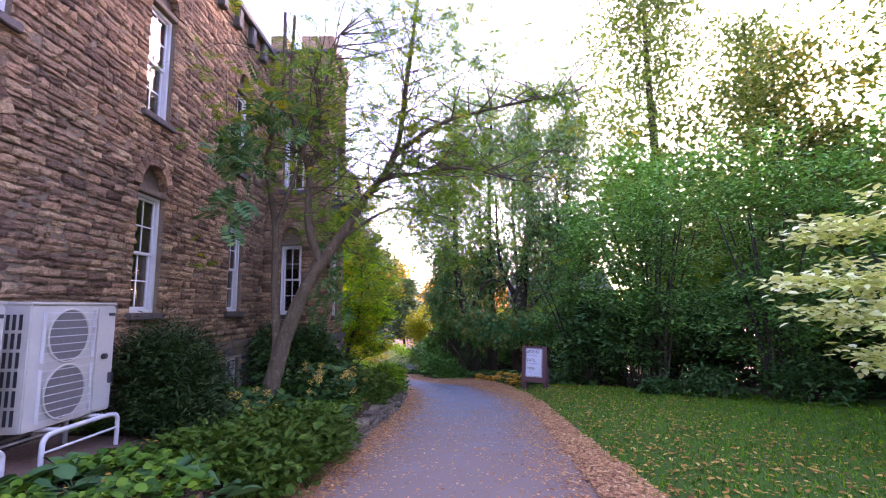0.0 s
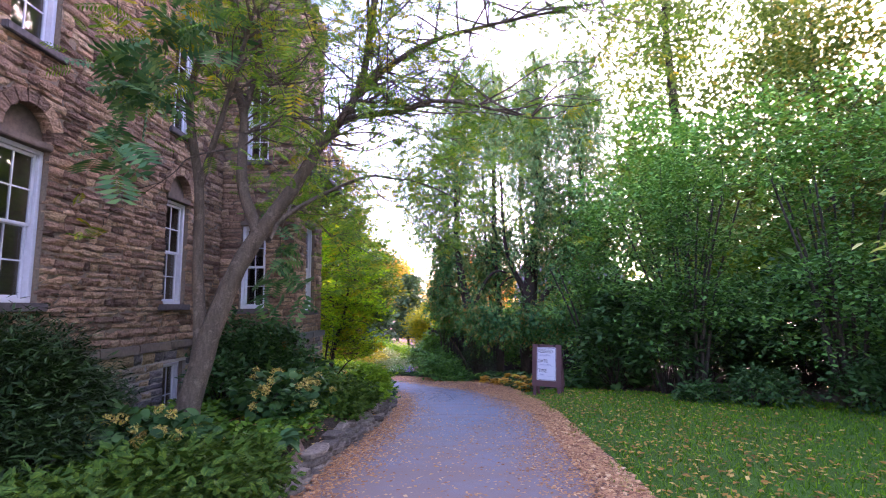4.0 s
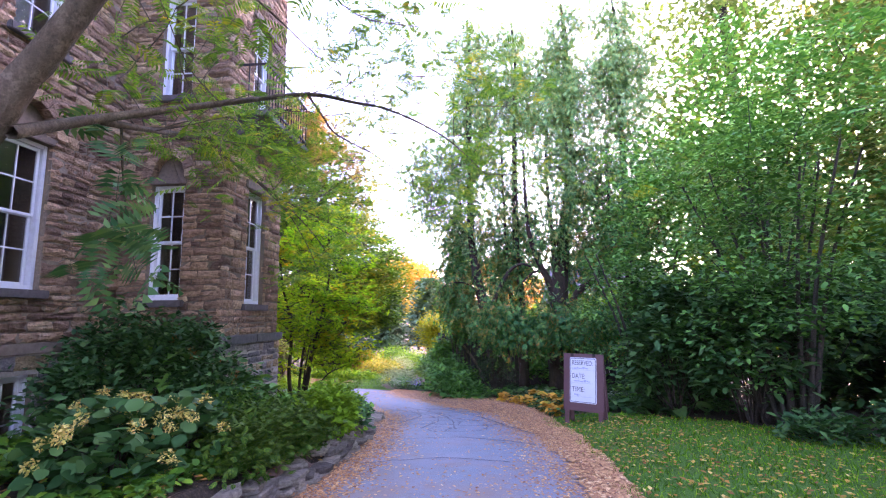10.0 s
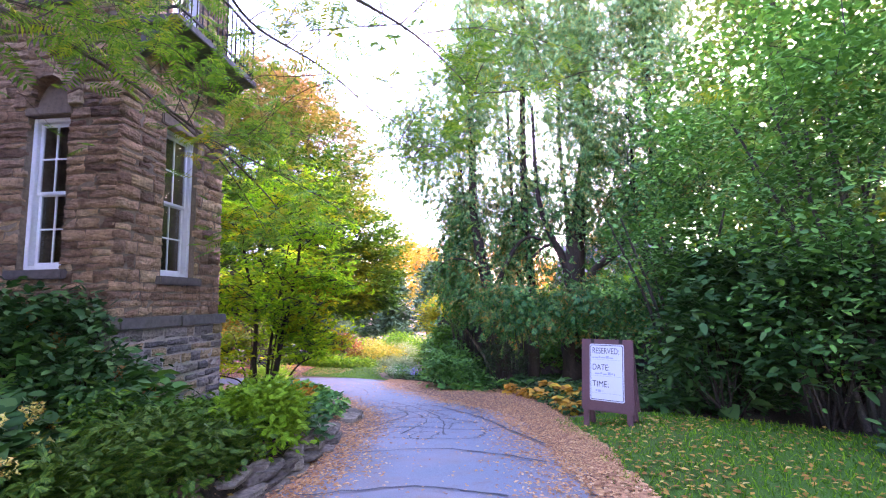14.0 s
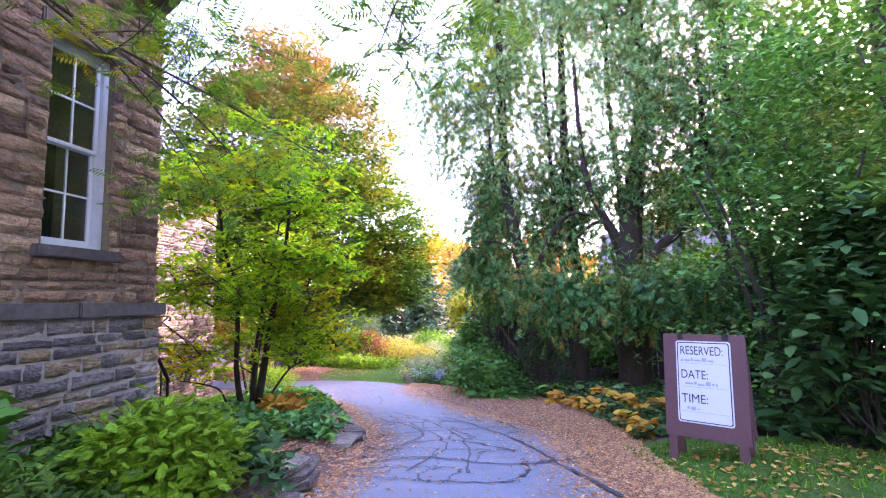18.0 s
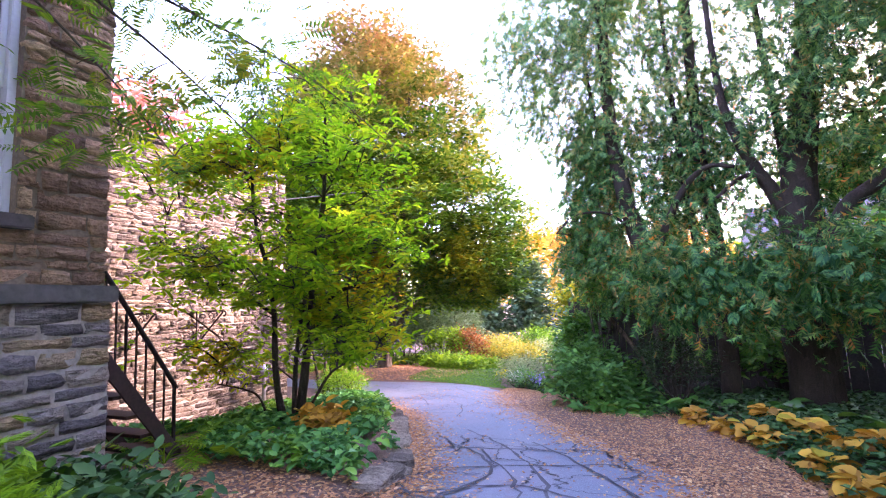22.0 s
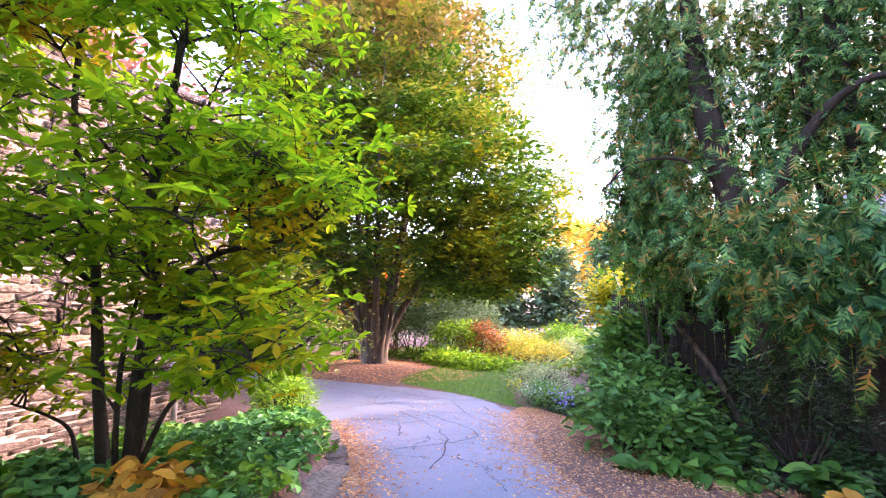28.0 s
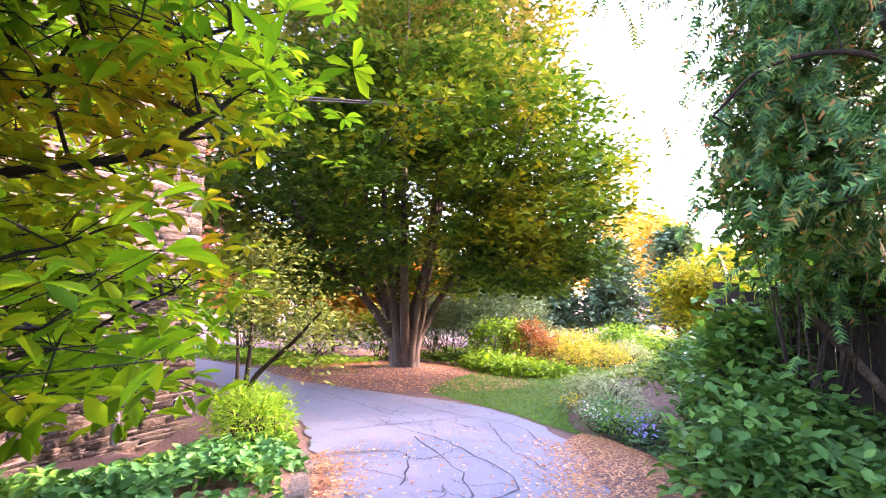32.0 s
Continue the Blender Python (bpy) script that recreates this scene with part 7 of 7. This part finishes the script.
lettering("RESERVED:", P0 + 0.045, 1.135, 0.135, 0.44)
lettering("DATE:", P0 + 0.045, 0.875, 0.135, 0.28)
lettering("TIME:", P0 + 0.045, 0.615, 0.135, 0.27)
for v, us in ((1.055, (0.05, 0.09, 0.16, 0.19, 0.27, 0.33, 0.40)), (0.80, (0.09, 0.18, 0.22, 0.30, 0.36, 0.40, 0.43)), (0.535, (0.10, 0.14, 0.20, 0.24))):
    part("rule_line", slab(front, P0 + 0.045, P1 - 0.05, v - 0.018, v - 0.014, 0.0095, 0.0115), INK_FAINT, notice)
    for a, b in zip(us, us[1:]):
        part("handwriting", slab(front, P0 + a, P0 + b - 0.012, v + RNG.uniform(0.0, 0.012), v + RNG.uniform(0.02, 0.05), 0.0095, 0.0115), INK_FAINT, notice, "faint unreadable handwriting")

# ---- iron stair at the back of the tower ----
SX0, SX1, SY0, SY1, SZ0, SZ1 = -4.9, -3.98, 15.75, 14.56, -0.95, 0.86
stair = thing("iron_stair", (-4.1, 15.2, SZ0), "rusty steep iron stair with a black railing", "stairs")
run, rise = SY1 - SY0, SZ1 - SZ0
for x in (SX0, SX1):
    bm = bmesh.new()
    c = [bm.verts.new((x + dx, y, z)) for dx in (-0.02, 0.02) for y, z in ((SY0 + 0.10, SZ0 - 0.12), (SY1, SZ1 - 0.12), (SY1, SZ1 + 0.14), (SY0 + 0.10, SZ0 + 0.10))]
    for q in ((0, 1, 2, 3), (4, 5, 6, 7), (0, 1, 5, 4), (1, 2, 6, 5), (2, 3, 7, 6), (3, 0, 4, 7)):
        bm.faces.new([c[i] for i in q])
    part("stringer", bm, RUST, stair)
steps = 8
for k in range(steps):
    q = (k + 0.5) / steps
    y, z = SY0 + run * q, SZ0 + rise * q
    part("tread", boxes([(SX0 + 0.022, SX1 - 0.022, y - 0.13, y + 0.09, z, z + 0.035)], 0.004), RUST, stair)
rail = Tubes()
top_line = [(SX1, SY0 + 0.03, SZ0 + 0.80), (SX1, SY0 - 0.02, SZ0 + 0.90), (SX1, SY0 + run * 0.5, SZ0 + rise * 0.5 + 0.90), (SX1, SY1 + 0.02, SZ1 + 0.90)]
rail.add(smooth_line(top_line, 6), 0.026, 0.026, 8)
hang("handrail", rail.mesh("handrail", IRON), stair, "curved black iron handrail")
part("newel", boxes([(SX1 - 0.016, SX1 + 0.016, SY0 + 0.0, SY0 + 0.032, SZ0 - 0.05, SZ0 + 0.88)], 0.004), IRON, stair)
for k in range(1, 11):
    q = k / 11
    y, z = SY0 + run * q, SZ0 + rise * q
    part("baluster", boxes([(SX1 - 0.008, SX1 + 0.008, y - 0.008, y + 0.008, z, z + 0.89)]), IRON, stair)
tb = Tubes()
tb.add([(SX1, SY0, SZ0 + 0.18), (SX1, SY1, SZ1 + 0.18)], 0.012, 0.012, 6)
hang("bottom_rail", tb.mesh("bottom_rail", IRON), stair)


# ---- small balcony under the tower's upper window ----
balcony = thing("iron_balcony", (-2.8, 13.4, 4.45), "small dark balcony with an iron railing under the tower's upper window", "balcony")
part("floor", boxes([(-3.02, -2.5, 12.5, 14.36, 4.46, 4.56)], 0.01), LEDGE, balcony)
for y in (12.6, 13.4, 14.2):
    bm = bmesh.new()
    c = [bm.verts.new((x, y + dy, z)) for dy in (-0.05, 0.05) for x, z in ((-3.03, 4.455), (-2.6, 4.455), (-2.75, 4.3), (-3.03, 4.1))]
    for q in ((0, 1, 2, 3), (7, 6, 5, 4), (0, 4, 5, 1), (1, 5, 6, 2), (2, 6, 7, 3), (3, 7, 4, 0)):
        bm.faces.new([c[i] for i in q])
    part("bracket", bm, LEDGE, balcony)
for z in (4.66, 5.36):
    part("rail", boxes([(-2.56, -2.53, 12.54, 14.33, z, z + 0.03), (-3.02, -2.56, 12.54, 12.57, z, z + 0.03), (-3.02, -2.56, 14.30, 14.33, z, z + 0.03)]), IRON, balcony)
for y in np.arange(12.66, 14.25, 0.115):
    part("baluster", boxes([(-2.552, -2.538, y - 0.007, y + 0.007, 4.56, 5.36)]), IRON, balcony)
for y in (12.555, 14.315):
    for x in (-2.545, -2.70, -2.85):
        part("baluster", boxes([(x - 0.008, x + 0.008, y - 0.008, y + 0.008, 4.56, 5.36)]), IRON, balcony)


def scroll(cx, cz, r, turns, start, y, flip=1):
    t = np.linspace(0, turns * 2 * math.pi, 26)
    rr_ = r * (1 - 0.8 * t / t[-1])
    return np.column_stack([cx + flip * rr_ * np.cos(start + t), np.full(26, y), cz + rr_ * np.sin(start + t)])


for y in (17.1, 18.45):
    br = thing("iron_bracket", (-6.97, y, 0.4), "wrought iron scroll bracket on the pale stone wall", "bracket", "scroll brackets on the wall")
    for nm, pts, r in (("wall_bar", [(-6.96, y, 0.05), (-6.96, y, 0.4), (-6.96, y, 0.74)], 0.018), ("top_bar", [(-6.96, y, 0.72), (-6.6, y, 0.73), (-6.25, y, 0.72), (-6.2, y, 0.66), (-6.25, y, 0.63)], 0.014), ("brace", [(-6.95, y, 0.1), (-6.6, y, 0.42), (-6.27, y, 0.70)], 0.016)):
        tb = Tubes()
        tb.add(smooth_line(pts, 5), r, r, 7)
        hang(nm, tb.mesh(nm, IRON), br)
    for cx, cz, r, f_ in ((-6.82, 0.58, 0.11, 1), (-6.58, 0.63, 0.08, -1), (-6.85, 0.36, 0.08, 1), (-6.42, 0.67, 0.04, 1)):
        tb = Tubes()
        tb.add(scroll(cx, cz, r, 1.4, 0.5, y, f_), 0.009, 0.006, 5)
        hang("scroll", tb.mesh("scroll", IRON), br)

post = thing("hydrant_post", (-6.6, 19.8, -1.25), "small grey-white service post by the wall", "post")
tb = Tubes()
tb.add([(-6.6, 19.8, -1.3), (-6.6, 19.8, -0.9), (-6.6, 19.8, -0.6)], 0.045, 0.04, 10)
hang("shaft", tb.mesh("shaft", CONCRETE), post)
part("cap", boxes([(-6.67, -6.53, 19.73, 19.87, -0.6, -0.45)], 0.03), PAPER, post)

# ---- dry-stone edging of the beds ----
def flat_stone(x, y, z, lx, ly, h, turn, r):
    """A split slab: a crooked outline with sharp arrises, a little tilted."""
    bm = bmesh.new()
    n = int(r.integers(6, 9))
    ang = np.sort(np.linspace(0, 2 * math.pi, n, endpoint=False) + r.normal(0, 0.16, n))
    tx, ty = r.normal(0, 0.06, 2)
    rings = []
    for level, grow in ((0.0, 0.9), (0.3, 1.0), (0.8, 0.99), (1.0, 0.93)):
        ring = []
        for t in ang:
            k = 1.12 / max(abs(math.cos(t)), abs(math.sin(t)) * 1.05) ** 0.7 * grow * r.uniform(0.94, 1.05)
            px, py = math.cos(t) * k * lx / 2, math.sin(t) * k * ly / 2
            wx, wy = px * math.cos(turn) - py * math.sin(turn), px * math.sin(turn) + py * math.cos(turn)
            ring.append(bm.verts.new((x + wx, y + wy, z + h * level + tx * wx + ty * wy + r.normal(0, 0.004))))
        rings.append(ring)
    bm.faces.new(rings[0][::-1]), bm.faces.new(rings[-1])
    for a, b in zip(rings, rings[1:]):
        for i in range(n):
            bm.faces.new((a[i], a[(i + 1) % n], b[(i + 1) % n], b[i]))
    return bm


rs = np.random.default_rng(77)
dry = thing("dry_stone_edge", (-1.3, 10.0, -0.6), "low dry-stone edging of stacked grey-brown slabs", "stone wall", kind="structure")
for layer in range(4):
    y = 6.8 + rs.uniform(0, 0.3)
    while y < 14.25:
        w = rs.uniform(0.28, 0.62)
        x = np.interp(y + w / 2, LE[:10, 1], LE[:10, 0]) - 0.16 - 0.04 * layer + rs.normal() * 0.04
        ang = math.atan2(1.0, np.interp(y + 0.5, LE[:10, 1], LE[:10, 0]) - np.interp(y, LE[:10, 1], LE[:10, 0]))
        if layer < 2 or rs.uniform() < (0.85 if layer == 2 else 0.4):
            part("stone", flat_stone(x, y + w / 2, float(slope(y)) - 0.03 + 0.08 * layer, w * 0.98, rs.uniform(0.24, 0.38), rs.uniform(0.055, 0.085), ang + rs.normal() * 0.15, rs), WALL_STONE, dry)
        y += w
isl = thing("island_edge", (-2.2, 17.8, -1.1), "weathered flat stones edging the magnolia bed", "stone edging", kind="structure")
line = smooth_line([(-1.48, 15.9), (-1.58, 16.6), (-2.3, 17.85), (-3.2, 19.35), (-4.7, 20.75)], 6)
for (x, y), (x2, y2) in zip(line, line[1:]):
    if rs.uniform() < 0.8:
        part("stone", flat_stone((x + x2) / 2, (y + y2) / 2, float(slope(y)) - 0.02, 0.46, 0.34, rs.uniform(0.08, 0.14), math.atan2(y2 - y, x2 - x) + rs.normal() * 0.2, rs), WALL_STONE, isl)

# ---- fence under the cedars ----
fence = thing("board_fence", (3.0, 23.5, -1.4), "weathered dark upright-board fence under the cedars", "fence")
for k, x in enumerate(np.arange(-0.75, 8.5, 0.135)):
    y = 23.5 + 0.015 * rs.normal() - 0.02 * x
    z = float(gz(x, y))
    h = 2.05 + 0.05 * rs.normal()
    part("board", boxes([(x, x + 0.126 + rs.uniform(-0.006, 0.005), y, y + 0.02, z - 0.02, z + h)]), WOOD_GREY, fence)
for zz in (0.35, 1.6):
    part("fence_rail", boxes([(-0.75, 8.6, 23.53, 23.58, -1.55 + zz, -1.47 + zz)]), WOOD_GREY, fence)

pole = thing("leaning_pole", (0.7, 23.3, -1.6), "weathered pole leaning on the board fence", "pole")
tb = Tubes()
tb.add(smooth_line([(1.15, 23.22, -1.62), (0.67, 23.3, -0.55), (0.1, 23.4, 0.25)], 5), 0.055, 0.045, 8)
hang("shaft", tb.mesh("shaft", BARK_GREY), pole)

# ---- the neighbour's house, cables ----
house = thing("neighbour_house", (8.0, 38.0, -2.2), "grey gabled house half hidden behind the cedars", "house")
part("wall", boxes([(5.9, 13.0, 36.0, 42.0, -2.6, 2.2)]), GREY_SIDING, house)
bm = bmesh.new()
c = [bm.verts.new(p) for p in ((5.6, 35.6, 2.1), (13.3, 35.6, 2.1), (13.3, 42.4, 2.1), (5.6, 42.4, 2.1), (5.6, 39.0, 4.6), (13.3, 39.0, 4.6))]
for q in ((0, 1, 5, 4), (2, 3, 4, 5), (0, 4, 3), (1, 2, 5), (0, 3, 2, 1)):
    bm.faces.new([c[i] for i in q])
part("roof", bm, PINK_ROOF, house)
for x in (6.6, 9.0, 11.2):
    w_ = part("window", boxes([(x, x + 0.9, 35.96, 35.995, 0.1, 1.4)]), GRILLE_DARK, house)
cable = thing("overhead_cable", (-7.2, 20.9, 3.5), "pair of thin dark overhead cables", "cable")
for dx in (0.0, 0.18):
    tb = Tubes()
    tb.add(smooth_line([(-7.2 + dx, 20.9, 3.4), (-5.75 + dx, 27.3, 5.0), (-3.6 + dx, 37.0, 7.6), (1.5 + dx, 59.0, 13.2)], 6), 0.012, 0.012, 5)
    hang("wire", tb.mesh("wire", GRILLE_DARK), cable)

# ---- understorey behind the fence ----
# Sunlight behind the fence is put into these bright lime leaves.
bush("sunlit_thicket", [((1.0, 26.6, -0.4), (1.6, 1.2, 1.5)), ((3.6, 26.4, -0.2), (1.7, 1.2, 1.7)), ((6.4, 26.0, 0.0), (1.8, 1.2, 1.8)), ((9.0, 25.0, 0.2), (1.8, 1.4, 2.0)), ((9.5, 21.5, 0.4), (1.8, 1.6, 2.0))], LEAF_FRESH, OVAL, 0.2, "yellow-green thicket behind the fence, leaves bright in place of sunlight", 80, seed=120)
# Thicket added to fill bright gaps; its leaves are dark in place of shade.
bush("shade_thicket", [((6.8, 19.8, 0.0), (1.6, 1.3, 1.5)), ((8.8, 18.6, 0.3), (1.6, 1.4, 1.8)), ((10.8, 16.5, 0.5), (1.7, 1.5, 2.0)), ((11.4, 13.0, 0.6), (1.6, 1.6, 2.0)), ((12.0, 10.0, 0.8), (1.6, 1.6, 2.0)), ((12.0, 6.5, 1.0), (1.6, 1.8, 2.2)), ((12.5, 3.0, 1.2), (1.6, 1.8, 2.2))], LEAF_HYDRANGEA, OVAL, 0.24, "thicket added behind the tall shrubs, leaves dark in place of shade", 105, seed=121)
# Dense bushes added behind the shrubs to block low light from the horizon.
bush("horizon_screen", [((15.5, -3.0, 1.6), (2.6, 3.2, 3.2)), ((16.0, 2.5, 1.5), (2.6, 3.2, 3.2)), ((16.0, 8.0, 1.2), (2.6, 3.2, 3.4)), ((15.0, 13.5, 0.8), (2.6, 3.2, 3.2)), ((13.5, 19.0, 0.5), (2.6, 3.2, 3.2)), ((11.5, 24.0, 0.2), (2.8, 2.6, 3.0)), ((7.5, 29.5, -0.4), (3.4, 2.0, 2.8)), ((3.0, 30.5, -0.8), (3.0, 1.6, 2.0))], LEAF_WOODS, OVAL, 0.42, "dense bushes added behind the shrubs to block the low sky light", 34, "undergrowth", seed=126)
bush("fence_vine", [((-0.5, 23.3, -0.5), (0.5, 0.35, 0.9)), ((0.3, 23.3, -1.2), (0.6, 0.25, 0.4)), ((0.0, 22.9, 1.1), (0.6, 0.45, 1.2)), ((3.2, 23.0, -0.7), (0.8, 0.35, 0.7)), ((0.7, 23.35, 0.35), (0.9, 0.3, 0.45)), ((1.5, 23.35, 0.5), (0.8, 0.3, 0.5))], LEAF_HOSTA, BROAD, 0.12, "dark broad-leaved vine over the fence and cedar trunk", 330, "vine", seed=124, inner=0.55)
# Low bushes added to hide the bright ground beyond, dark leaves standing for shade.
for k, y in enumerate((0.0, 3.0, 6.0, 9.0, 12.0, 15.0, 18.0)):
    x = (13.6, 13.4, 13.2, 12.8, 12.2, 11.2, 9.8)[k]
    z = float(gz(x, y))
    bush("undergrowth", [((x, y, z + 0.35), (1.3, 1.7, 1.0)), ((x + 0.9, y + 1.3, z + 0.5), (1.2, 1.5, 1.1))], LEAF_HYDRANGEA, OVAL, 0.26, "low undergrowth added before the wood, leaves dark in place of shade", 42, "undergrowth", group="undergrowth of the wood", seed=140 + k, stems=False, inner=0.3)
bush("blue_juniper", [((1.35, 21.45, -0.7), (0.6, 0.4, 0.7))], LEAF_DARK, NARROW, 0.10, "dark blue-green juniper by the cedar trunk", 700, seed=122)
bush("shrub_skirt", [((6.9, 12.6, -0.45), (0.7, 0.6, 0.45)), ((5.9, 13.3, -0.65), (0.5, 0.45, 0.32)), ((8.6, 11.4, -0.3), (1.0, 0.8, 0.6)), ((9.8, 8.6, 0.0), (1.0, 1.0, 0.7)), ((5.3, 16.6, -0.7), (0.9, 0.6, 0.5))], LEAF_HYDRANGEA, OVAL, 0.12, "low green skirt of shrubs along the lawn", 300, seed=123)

# ---- wall stones nearest the drive, one by one ----
rng = np.random.default_rng(6)
corner = Wall("corner", (-3.07, 12.375), (0, 1), (1, 0), 2.075, -1.2, 8.7, [(o[0] + 0.035, o[1] + 0.035, *o[2:]) for o in wall_side.op], 0.45)
corner.root = wall_side.root
side_st = corner.stones(rng, z0=LEDGE_Z[1], heights=(0.06, 0.17), lengths=(0.12, 0.38), gap=0.010)
corner.face([s_ for s_ in side_st if s_[2] > 3.5], SANDSTONE, rng, 0.02)
corner.face_parts([s_ for s_ in side_st if s_[2] <= 3.5], SANDSTONE_ONE, rng, 0.016)
lows = Wall("low", (-3.07, 12.35), (0, 1), (1, 0), 2.11, -1.2, 0.8, [], 0.45)
lows.root = wall_side.root
lows.face_parts(lows.stones(rng, (0.06, 0.16), (0.14, 0.5), 0.013), GREYSTONE_ONE, rng, 0.016, 0.055, "basement_stone")
mortar_bed(lows, 0.01, 2.10, -1.2, 0.799)
